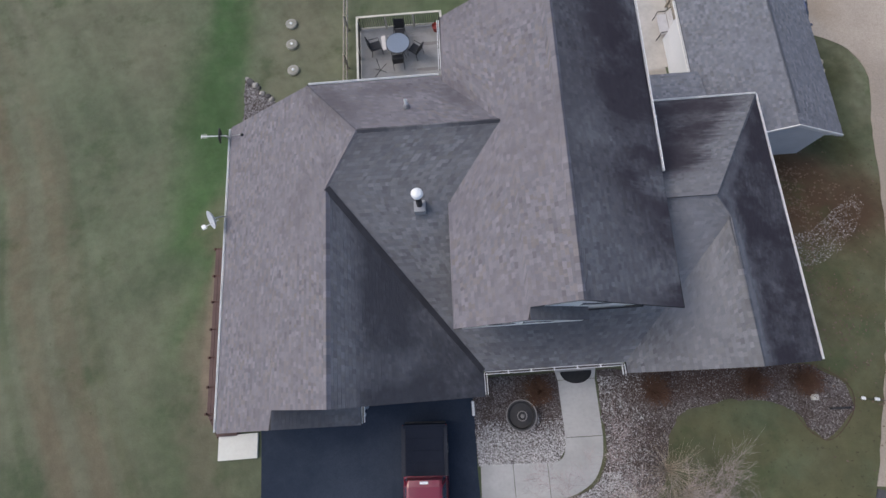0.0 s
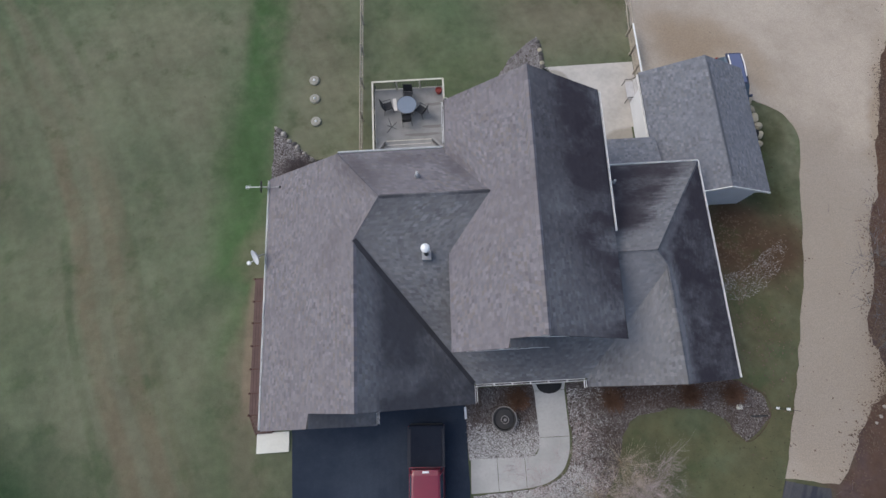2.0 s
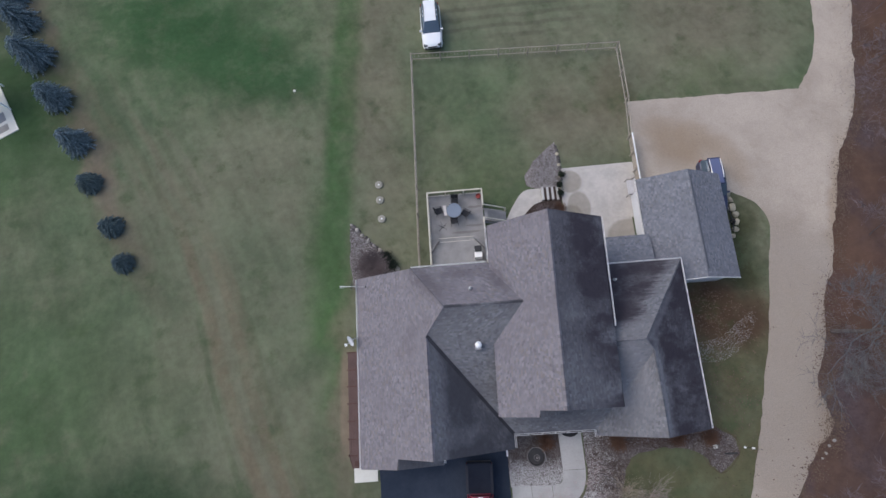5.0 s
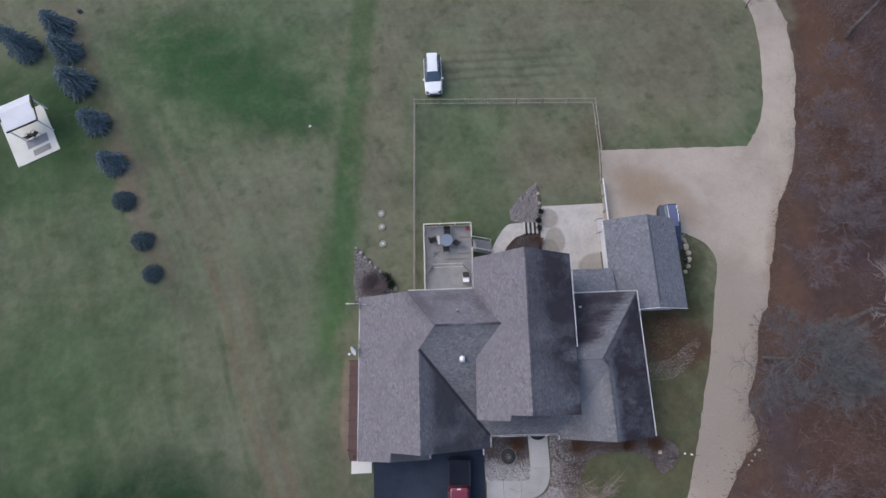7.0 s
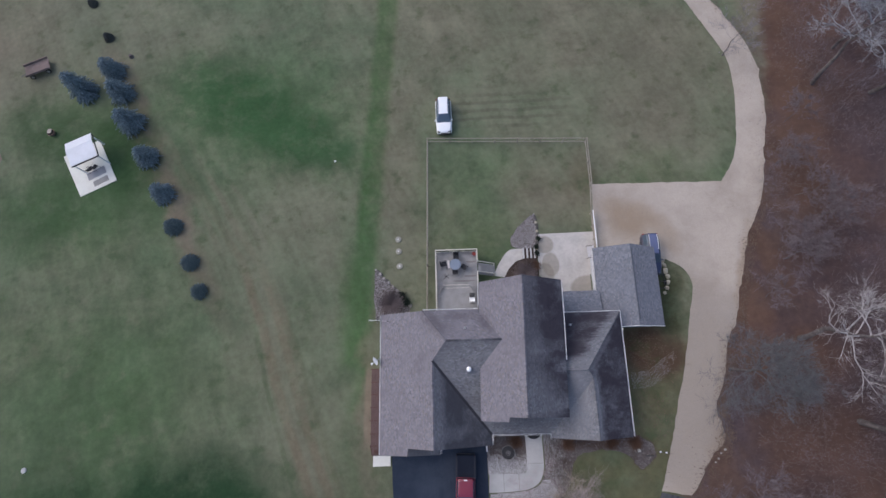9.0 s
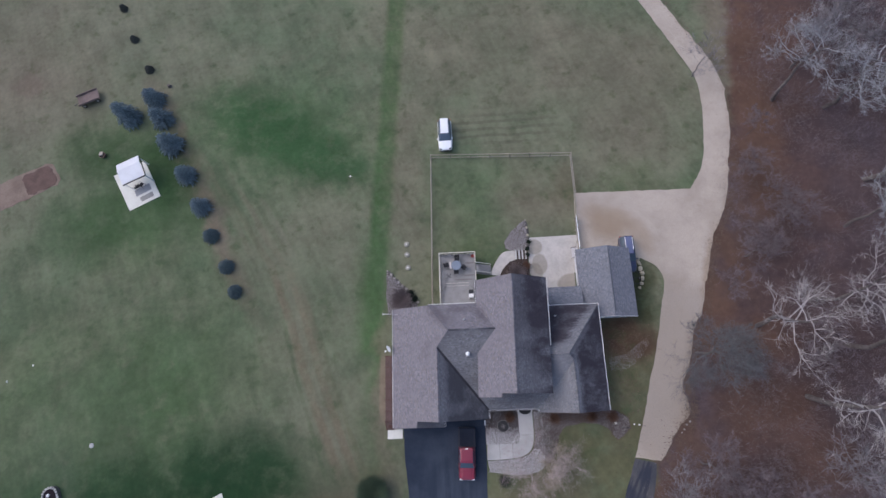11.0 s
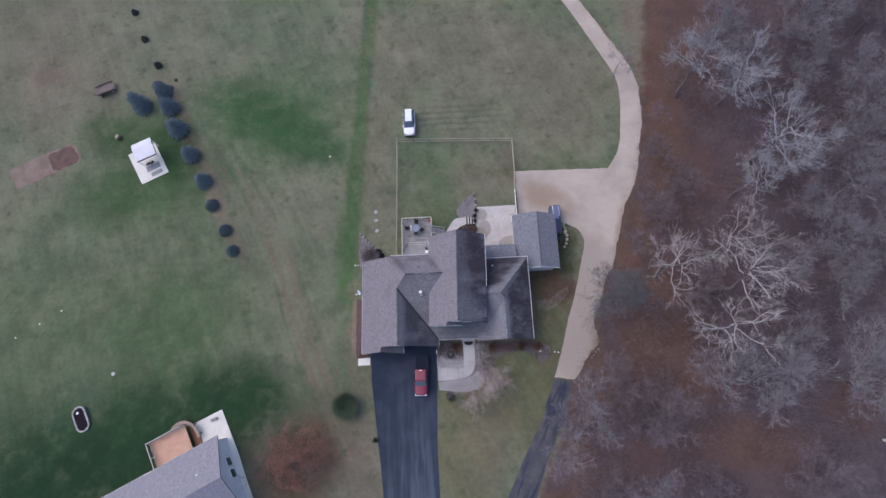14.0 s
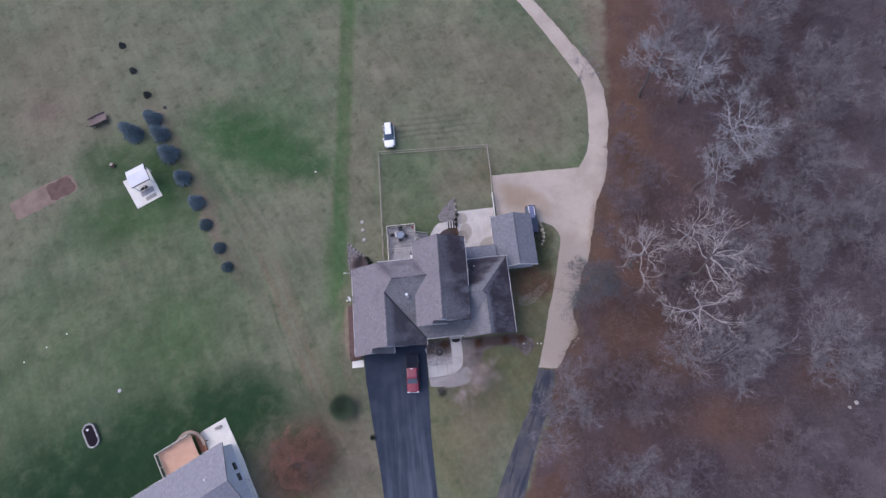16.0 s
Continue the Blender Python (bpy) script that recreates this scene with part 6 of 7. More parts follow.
LANDMARKS = ((2, 32.4, 7.8, 20, 0.92), (2, 35.4, 0.2, 140, 1.0), (2, 38.9, 5.0, 250, 1.05), (2, 39.0, 10.6, 190, 0.85), (5, 40.2, 36.3, 80, 0.9), (5, 46.2, 34.8, 200, 0.98), (5, 48.6, 24.8, 230, 1.1), (5, 45.0, 19.0, 30, 0.75),
             (3, 39.0, -7.3, 10, 1.3), (3, 19.6, -11.0, 70, 1.05), (1, 23.5, -6.0, 110, 0.75), (1, 28.6, -10.0, 60, 0.9), (0, 44.6, -2.6, 300, 0.7), (1, 34.3, 26.6, 30, 0.5), (1, 33.0, 16.0, 200, 0.6), (1, 37.6, 20.5, 20, 0.6), (4, 36.0, 31.5, 90, 0.75), (4, 30.4, 12.0, 150, 0.8), (4, 35.5, 23.0, 10, 0.8), (4, 33.5, 19.5, 250, 0.8))
for i, x, y, turn, k in LANDMARKS:
    plant(i, x, y, turn, k)
put(dark_one, 25.0, 5.1, 40, 1.0)
wr = random.Random(5)
EDGE = ((-40, 11), (-25, 14.5), (-14, 19), (-6, 24), (4, 28), (13, 32), (21, 35), (27, 37), (43, 39.5), (90, 43))


def wood_edge(y):
    for (y0, x0), (y1, x1) in zip(EDGE, EDGE[1:]):
        if y <= y1:
            return x0 + (x1 - x0) * max(0.0, y - y0) / (y1 - y0)
    return EDGE[-1][1]


# a clearing of rust-coloured leaves stays open in the south
CLEARINGS = ((40.5, -14.5, 5.5), (31.3, -1.0, 4.2), (37.6, 37.0, 4.2), (38.0, 30.5, 3.8), (36.4, 25.7, 3.0), (35.7, -6.2, 3.8), (46.5, 34.5, 4.5), (50.5, 35.5, 3.5), (32.5, 5.5, 2.5), (29.0, -7.5, 3.0), (52.0, 2.0, 4.0), (46.0, 13.5, 3.0), (49.0, -14.0, 4.5))
placed = [(x, y) for i, x, y, turn, k in LANDMARKS] + [(26.0, 4.8)]
for i in range(4000):
    x, y = wr.uniform(13, 88), wr.uniform(-38, 76)
    deep = x - wood_edge(y)
    sapling = wr.random() < 0.45
    room = (2.4 if sapling else 4.8) + 2.2 * noise.noise((x * 0.09, y * 0.09, 4))
    if deep < (0.5 if sapling else 3.5) or any((x - p) ** 2 + (y - q) ** 2 < r2 * r2 for p, q, r2 in CLEARINGS) or any((x - p) ** 2 + (y - q) ** 2 < room * room for p, q in placed):
        continue
    placed.append((x, y))
    plant(4 if sapling else wr.choice((0, 0, 1, 1, 1, 3, 3, 3)), x, y, wr.uniform(0, 360), wr.uniform(0.72, 1.05))
    if len(placed) > 170:
        break


def undergrowth():
    """Loose brushwood and seedlings between the trees, as one spread of stuff."""
    r = random.Random(77)
    verts, faces = [], []
    for i in range(6000):
        x, y = r.uniform(12, 92), r.uniform(-38, 78)
        deep = x - wood_edge(y) + 4.5
        thick = noise.noise((x * 0.11, y * 0.11, 2)) + 0.5 * noise.noise((x * 0.3, y * 0.3, 7))
        if deep < 0 or thick < (0.12 if deep < 5 else -0.12):
            continue
        root = Vector((x, y, ground_z(x, y)))
        tall, wide = r.uniform(0.8, 4.0), r.uniform(0.5, 1.1)
        for k in range(r.randint(22, 66)):
            p = root + Vector((r.gauss(0, wide), r.gauss(0, wide), r.uniform(0.1, 0.8) * tall))
            e = p + Vector((r.gauss(0, 0.3), r.gauss(0, 0.3), r.uniform(-0.1, 0.35) * tall))
            s = (e - p).cross(Vector((r.uniform(-1, 1), r.uniform(-1, 1), 0.4))).normalized() * 0.0085
            b = len(verts)
            verts.extend((p - s, p + s, e + s * 0.4, e - s * 0.4))
            faces.append((b, b + 1, b + 2, b + 3))
    return tagged(raw("undergrowth", verts, faces, bark_haze), "leafless mauve-grey brushwood on the woodland floor", "undergrowth", kind="stuff")


undergrowth()
put(bare_tree("roadside_tree", 21, 6, 2.6, bark_grey, "small leafless tree beside the gravel track", kids=(5, 5, 5), limbs=7, stem=0.07), 31.0, 40.5)
put(bare_tree("ornamental_tree", 22, 3.4, 3.15, bark_pink, "leafless ornamental tree with pale pinkish twigs before the house", kids=(8, 7, 13), limbs=13, stem=0.018, fork=0.1, fine=0.0036), 6.5, -5.7)


def fallen_leaves():
    """Dead leaves blown over the edge of the track and against the east side of the house."""
    r = random.Random(63)
    line = curve_points(east, 6)
    verts, faces = [], []
    for i in range(12600):
        x, y = r.choice(line)
        if i >= 11000:
            x, y = (17.2 + r.gauss(0, 1.4), 6.8 + r.gauss(0, 1.8)) if i % 3 else (16.9 + r.gauss(0, 1.2), 1.5 + r.gauss(0, 3.0))
            if x < 14.5:
                continue
        elif y > 62:
            continue
        if i < 11000:
            x, y = x + 0.42 + r.gauss(0, 0.3) - (abs(r.gauss(0, 0.8)) if r.random() < 0.02 else 0), y + r.gauss(0, 0.6)
        if noise.noise((x * 0.7, y * 0.7, 5)) < r.uniform(-0.5, 0.35):
            continue
        p = Vector((x, y, ground_z(x, y) + 0.035 + r.uniform(0, 0.02)))
        a, l = r.uniform(0, math.tau), r.uniform(0.03, 0.075)
        u = Vector((math.cos(a), math.sin(a), r.uniform(-0.2, 0.3))) * l
        v = Vector((-math.sin(a), math.cos(a), r.uniform(-0.2, 0.3))) * l * 0.6
        b = len(verts)
        verts.extend((p - u, p + v, p + u, p - v))
        faces.extend(((b, b + 1, b + 2), (b, b + 2, b + 3)))
    return tagged(raw("fallen_leaves", verts, faces, dead_leaf), "dry brown leaves strewn beside the gravel and the house", "leaves", kind="stuff")


dead_leaf = needle_material("dead_brown_leaves", (0.075, 0.05, 0.036), (0.135, 0.092, 0.066), (0.17, 0.125, 0.095))
fallen_leaves()


def leafy(name, seed, height, spread, leaf, mat_bark, label, count, size):
    """A tree that still holds its dry leaves."""
    r = random.Random(seed)
    ob = bare_tree(name, seed, height, spread, mat_bark, label, kids=(5, 4, 3), limbs=8, stem=0.12, fork=0.4)
    crown = ob.children[1].data
    pool = [v.co.copy() for v in crown.vertices]
    verts, faces = [], []
    for i in range(count):
        a, d = r.uniform(0, math.tau), spread * 1.02 * r.random() ** 0.68
        lump = 0.88 + 0.12 * math.sin(3 * a + seed) * math.cos(5 * a)
        top = height * 0.85 * math.sqrt(max(0.0, 1 - (d / spread) ** 2)) + 0.6
        p = Vector((d * lump * math.cos(a), d * lump * math.sin(a), top * r.uniform(0.35, 1.0))) if i % 4 else r.choice(pool) + Vector((r.gauss(0, 0.2), r.gauss(0, 0.2), r.gauss(0, 0.15)))
        if noise.noise(p * 0.75 + Vector((seed, 0, 0))) < -0.12:
            continue
        u = Vector((r.uniform(-1, 1), r.uniform(-1, 1), r.uniform(-0.6, 0.6))).normalized() * size * r.uniform(0.7, 1.3)
        v = u.cross(Vector((r.uniform(-1, 1), r.uniform(-1, 1), 1))).normalized() * size * 0.6
        b = len(verts)
        verts += [p - u, p + v, p + u, p - v + Vector((0, 0, size * 0.2))]
        faces += [(b, b + 1, b + 2), (b, b + 2, b + 3)]
    raw("leaves", verts, faces, leaf, ob, "dry rust-coloured leaves", "stuff")
    return ob


rust_leaf = needle_material("dry_rust_leaves", (0.165, 0.07, 0.046), (0.2, 0.098, 0.066), (0.205, 0.12, 0.085))
put(leafy("rust_tree", 31, 5.0, 4.6, rust_leaf, bark_trunk, "small tree holding dry rust-brown leaves", 16000, 0.055), -16.5, -13.9)


def shrub(name, seed, radius, height, mat, label, group="", count=260, thick=0.008, category="shrub"):
    """A clump of fine arching stems from one root."""
    r = random.Random(seed)
    verts, faces = [], []
    for i in range(count):
        a, lean = r.uniform(0, math.tau), r.random() ** 0.6
        d = Vector((math.cos(a), math.sin(a), 0))
        p = d * 0.12 * r.random()
        q = p + d * radius * lean * 0.5 + Vector((0, 0, height * r.uniform(0.5, 0.75)))
        e = q + d * radius * lean * 0.55 + Vector((r.uniform(-0.1, 0.1), r.uniform(-0.1, 0.1), height * r.uniform(0.0, 0.3)))
        stick(verts, faces, [p, q, e], thick, thick * 0.4)
        for k in range(2):
            f = q.lerp(e, r.random())
            stick(verts, faces, [f, f + Vector((r.uniform(-0.2, 0.2), r.uniform(-0.2, 0.2), r.uniform(0, 0.15)))], thick * 0.7, thick * 0.3)
    return tagged(raw(name, verts, faces, mat), label, category, group)


rust_stem = surface("dead_rust_stems", (0.135, 0.078, 0.053), (0.085, 0.048, 0.034), 0.95)
purple_stem = surface("dull_purple_stems", (0.17, 0.138, 0.138), (0.11, 0.09, 0.09), 0.95)
straw = surface("dry_straw", (0.5, 0.43, 0.34), (0.36, 0.3, 0.22), 0.9)
dark_ever = surface("dark_evergreen", (0.025, 0.035, 0.025), (0.015, 0.02, 0.015), 0.9)
for i, (x, y, rr) in enumerate(((8.85, -1.25, 0.6), (12.8, -1.2, 0.6), (14.95, -1.25, 0.65), (4.1, -1.0, 0.55))):
    put(shrub("dried_shrub", 50 + i, rr, 0.6, rust_stem, "dead rust-brown perennial clump in the stony bed", "dried clumps along the house front", 300, 0.011), x, y)
put(shrub("leafless_shrub", 60, 1.4, 1.1, purple_stem, "large rounded leafless brown-stemmed shrub", count=1300, thick=0.01), -7.9, 12.5)
# the three at the raised bed are added for its thin dark edge band
for i, (x, y, rr) in enumerate(((-6.7, 13.3, 0.45), (-6.3, 12.6, 0.4), (7.6, 18.1, 0.15), (7.6, 17.4, 0.14), (7.85, 19.0, 0.16))):
    put(shrub("dark_shrub", 61 + i, rr, 0.5, dark_ever, "small dark clump at the edge of a bed", "dark bed shrubs", 240, 0.012), x, y)
put(shrub("dark_shrub", 70, 0.6, 0.6, dark_ever, "small dark shrub beside the driveway bed", count=320, thick=0.012), 3.05, -7.3)
for i, (x, y) in enumerate(((7.4, -5.7), (8.5, -6.2), (9.6, -5.2), (7.9, -7.2), (8.9, -4.3))):
    put(shrub("ornamental_grass", 80 + i, 1.5, 1.3, straw, "clump of tall dry straw-coloured grass", "dry grass clumps", 130, 0.004, "grass"), x, y)
put(shrub("weed_clump", 90, 0.35, 0.4, dark_ever, "dark weed clump at the driveway edge", count=160), -6.9, -12.4)
put(shrub("brown_shrub", 91, 1.3, 0.9, purple_stem, "rounded leafless brown shrub in the mulch bed", count=900, thick=0.011), 6.2, 15.2)
put(shrub("red_shrub", 92, 0.5, 0.6, rust_stem, "small reddish shrub beside the stone steps", count=260, thick=0.011), 7.4, 16.1)


put(shrub("juniper_shrub", 93, 1.75, 1.5, pine_green, "broad dark green juniper beside the driveway", count=2600, thick=0.019), -10.8, -8.1)
stump = tagged(part("tree_stump", lathe([(0.3, 0), (0.24, 0.15), (0.22, 0.4), (0.2, 0.42), (0.04, 0.42)], 14), bark_trunk), "low dark tree stump in the lawn", "stump")
stump.location = (-40.9, 44.7, ground_z(-40.9, 44.7) - 0.02)


# ---- vehicles ----
def car_paint(name, colour, dark):
    return surface(name, colour, dark, 0.3, big=0.8, fine=6, relief=0.05, coat=0.6, dirt=0.12)


chrome = surface("chrome_trim", (0.7, 0.7, 0.72), (0.5, 0.5, 0.5), 0.2, 0.9)
# reflected sky is put into the glass as a bluish base colour
glass_car = surface("sky_toned_car_glass", (0.07, 0.1, 0.14), (0.05, 0.075, 0.1), 0.1)
lamp_red = surface("red_lamp_lens", (0.35, 0.02, 0.02), (0.2, 0.01, 0.01), 0.2)
lamp_dark = surface("smoked_lamp_lens", (0.09, 0.1, 0.11), (0.06, 0.065, 0.07), 0.15)
lamp_clear = surface("clear_lamp_lens", (0.7, 0.7, 0.68), (0.5, 0.5, 0.5), 0.15)


def loft(sections, bevel=0.0):
    """A body from cross-sections along y: (y, half width low, half width high, z low, z high)."""
    bm = bmesh.new()
    rings = []
    for y, w0, w1, z0, z1 in sections:
        c = 0.12 * (z1 - z0)
        rings.append([bm.verts.new((x, y, z)) for x, z in ((-w0 * 0.94, z0), (-w0, z0 + c), (-(w0 * 0.35 + w1 * 0.65), z1 - c * 1.6), (-w1 * 0.9, z1 - c * 0.25), (-w1 * 0.45, z1), (w1 * 0.45, z1), (w1 * 0.9, z1 - c * 0.25), (w0 * 0.35 + w1 * 0.65, z1 - c * 1.6), (w0, z0 + c), (w0 * 0.94, z0))])
    n = len(rings[0])
    for q, s in zip(rings, rings[1:]):
        for k in range(n):
            bm.faces.new((q[k], q[(k + 1) % n], s[(k + 1) % n], s[k]))
    bm.faces.new(rings[0][::-1])
    bm.faces.new(rings[-1])
    bmesh.ops.recalc_face_normals(bm, faces=bm.faces[:])
    return bm


def wheel(ob, x, y, r=0.34, w=0.22):
    bm = lathe([(r * 0.6, -w / 2), (r * 0.95, -w / 2), (r, -w / 3), (r, w / 3), (r * 0.95, w / 2), (r * 0.6, w / 2)], 20)
    bmesh.ops.rotate(bm, matrix=Matrix.Rotation(radians(90), 3, "Y"), verts=bm.verts)
    bmesh.ops.translate(bm, vec=(x, y, r), verts=bm.verts)
    tyre = part("wheel", bm, rubber, ob, "black tyre")
    bm = lathe([(r * 0.58, -w / 2 - 0.005), (r * 0.58, w / 2 + 0.005)], 16)
    bmesh.ops.rotate(bm, matrix=Matrix.Rotation(radians(90), 3, "Y"), verts=bm.verts)
    bmesh.ops.translate(bm, vec=(x, y, r), verts=bm.verts)
    part("rim", bm, steel, tyre)


def make_suv(name, paint, label, long=1.0):
    """Nose towards -y."""
    ob = tagged(empty(name), label, "car")
    L = 2.38 * long
    part("body", loft([(-L, 0.58, 0.5, 0.42, 0.78), (-L + 0.2, 0.82, 0.68, 0.32, 0.93), (-L + 0.6, 0.91, 0.8, 0.28, 1.02), (-L + 1.25, 0.93, 0.84, 0.26, 1.08), (L - 0.9, 0.93, 0.84, 0.26, 1.1), (L - 0.25, 0.92, 0.83, 0.3, 1.1), (L, 0.8, 0.74, 0.42, 1.02)]), paint, ob, smooth=False)
    cab = part("cabin", loft([(-L + 1.2, 0.78, 0.76, 1.02, 1.08), (-L + 1.95, 0.84, 0.58, 1.0, 1.64), (-L + 2.6, 0.84, 0.58, 1.0, 1.72), (L - 0.75, 0.84, 0.57, 1.0, 1.7), (L - 0.28, 0.8, 0.54, 1.0, 1.62), (L - 0.05, 0.8, 0.72, 1.0, 1.12)]), glass_car, ob, "dark windows")
    part("roof_panel", loft([(-L + 1.98, 0.53, 0.49, 1.6, 1.66), (-L + 2.6, 0.56, 0.52, 1.64, 1.745), (L - 0.75, 0.55, 0.51, 1.62, 1.725), (L - 0.12, 0.52, 0.48, 1.56, 1.64)]), paint, ob)
    for s in (-1, 1):
        part("roof_rail", tube([(0.51 * s, -L + 2.2, 1.735), (0.51 * s, L - 0.6, 1.74)], 0.02, 6), black_metal, ob)
        part("mirror", box(0.93 * s - 0.11, 0.93 * s + 0.11, -L + 1.42, -L + 1.55, 1.0, 1.16, 0.03), paint, ob)
        part("headlight", box(0.6 * s - 0.16, 0.6 * s + 0.16, -L + 0.06, -L + 0.3, 0.74, 0.9, 0.03), lamp_dark, ob)
        part("tail_light", box(0.74 * s - 0.08, 0.74 * s + 0.08, L - 0.1, L + 0.02, 0.8, 1.08, 0.02), lamp_red, ob)
        part("side_window_bar", tube([(0.8 * s, -L + 2.5, 1.1), (0.6 * s, -L + 2.55, 1.66)], 0.035, 6), paint, cab)
        part("side_window_bar", tube([(0.8 * s, L - 1.2, 1.1), (0.6 * s, L - 1.2, 1.66)], 0.04, 6), paint, cab)
        for y in (-L + 0.92, L - 0.95):
            wheel(ob, 0.8 * s, y)
    part("bumper", box(-0.72, 0.72, -L - 0.03, -L + 0.1, 0.4, 0.62, 0.04), black_metal, ob)
    part("grille", box(-0.4, 0.4, -L - 0.01, -L + 0.08, 0.66, 0.8, 0.02), black_metal, ob)
    part("wiper", tube([(-0.6, -L + 1.27, 1.12), (0.1, -L + 1.4, 1.2)], 0.012, 4), black_metal, ob)
    return ob


suv = make_suv("white_suv", car_paint("white_car_paint", (0.8, 0.81, 0.82), (0.62, 0.63, 0.63)), "white sport utility vehicle parked on the grass", 0.89)
suv.matrix_world = pose(-1.87, 33.84, 0, 0, 0, 1)
blue = make_suv("blue_car", car_paint("blue_car_paint", (0.022, 0.03, 0.075), (0.016, 0.022, 0.055)), "dark blue car with bright roof rails parked beside the shed", 0.9)
blue.matrix_world = pose(19.32, 16.75, 0, 0, 0, 0) @ Matrix.Diagonal((0.92, 1, 1, 1))
# white stands in for the glint along the chrome roof rails
for s in (-1, 1):
    part("bright_trim", tube([(0.44 * s, 0.3, 1.76), (0.46 * s, 1.2, 1.78), (0.44 * s, 1.86, 1.72)], 0.035, 6), white_plastic, blue, "bright roof rail")
# a paler blue skin laid over the roof panel
part("roof_skin", loft([(-0.1, 0.42, 0.38, 1.7, 1.755), (0.9, 0.42, 0.38, 1.71, 1.76), (1.9, 0.4, 0.36, 1.64, 1.7)]), car_paint("pale_blue_roof", (0.11, 0.125, 0.225), (0.085, 0.1, 0.17)), blue, "paler blue roof")


def make_truck():
    """Nose towards -y, tail at +y."""
    ob = tagged(empty("pickup_truck"), "red pickup truck with a black bed cover on the driveway", "truck")
    vinyl = surface("black_vinyl_cover", (0.011, 0.014, 0.024), (0.02, 0.024, 0.036), 0.86)
    edge_dark = surface("worn_black_bed_edge", (0.045, 0.048, 0.058), (0.02, 0.022, 0.03), 0.86)
    red = car_paint("red_truck_paint", (0.185, 0.013, 0.032), (0.12, 0.01, 0.022))
    part("body", loft([(-2.78, 0.78, 0.74, 0.55, 0.98), (-2.6, 0.94, 0.84, 0.45, 1.08), (-1.5, 0.97, 0.88, 0.42, 1.16), (0.7, 0.97, 0.9, 0.42, 1.2), (2.72, 0.97, 0.92, 0.45, 1.2), (2.78, 0.94, 0.9, 0.5, 1.16)]), red, ob)
    cab = part("cab_glass", loft([(-1.5, 0.84, 0.8, 1.1, 1.18), (-0.82, 0.88, 0.7, 1.1, 1.78), (0.5, 0.88, 0.7, 1.1, 1.8), (0.74, 0.86, 0.74, 1.1, 1.2)]), glass_car, ob, "dark cab windows")
    part("cab_roof", loft([(-0.86, 0.72, 0.66, 1.7, 1.8), (-0.6, 0.75, 0.69, 1.74, 1.86), (0.5, 0.75, 0.69, 1.7, 1.87), (0.74, 0.76, 0.7, 1.2, 1.83)]), red, ob, "red cab roof")
    part("hood_scoop", loft([(-2.5, 0.55, 0.5, 1.05, 1.12), (-1.6, 0.62, 0.55, 1.12, 1.2)]), red, ob)
    for s in (-1, 1):
        part("pillar", tube([(0.84 * s, -1.45, 1.18), (0.7 * s, -0.84, 1.78)], 0.035, 6), red, cab)
        part("pillar", tube([(0.86 * s, 0.62, 1.2), (0.71 * s, 0.5, 1.78)], 0.06, 6), red, cab)
        part("bed_rail", box(0.9 * s - 0.09, 0.9 * s + 0.09, 0.76, 2.77, 1.17, 1.225, 0.02), edge_dark, ob)
        part("bed_side", box(0.955 * s - 0.025, 0.955 * s + 0.025, 0.74, 2.78, 0.9, 1.2, 0.01), vinyl, ob)
        part("mirror", box(1.06 * s - 0.1, 1.06 * s + 0.1, -1.22, -1.1, 1.12, 1.34, 0.03), black_metal, ob)
        part("headlight", box(0.7 * s - 0.16, 0.7 * s + 0.16, -2.8, -2.68, 0.82, 0.98, 0.02), lamp_clear, ob)
        part("tail_light", box(0.9 * s - 0.06, 0.9 * s + 0.05, 2.7, 2.8, 0.75, 1.15, 0.02), lamp_red, ob)
        for y in (-1.78, 1.75):
            wheel(ob, 0.84 * s, y, 0.38, 0.26)
    cover = part("bed_cover", box(-0.81, 0.81, 0.78, 2.72, 1.19, 1.25, 0.015), vinyl, ob, "black vinyl bed cover")
    for y in (1.28, 1.76, 2.24):
        part("cover_rib", box(-0.79, 0.79, y - 0.02, y + 0.02, 1.25, 1.265), vinyl, cover)
    part("brake_lamp", box(-0.17, 0.17, 0.6, 0.7, 1.8, 1.88, 0.02), white_plastic, ob, "white cargo lamp")
    part("bumper", box(-0.9, 0.9, -2.9, -2.74, 0.5, 0.7, 0.04), chrome, ob, "chrome bumper")
    part("rear_bumper", box(-0.9, 0.9, 2.76, 2.86, 0.5, 0.66, 0.03), black_metal, ob, "black rear bumper")
    part("tailgate_cap", box(-0.92, 0.92, 2.66, 2.815, 0.7, 1.24, 0.02), vinyl, ob, "black tailgate")
    part("grille", box(-0.5, 0.5, -2.82, -2.7, 0.72, 0.98, 0.02), black_metal, ob)
    return ob


truck = make_truck()
truck.matrix_world = pose(-0.62, -1.85, 1.835, 0, 0, -2) @ Matrix.Translation((0, -2.63, 0)) @ Matrix.Diagonal((0.91, 0.91, 0.96, 1))


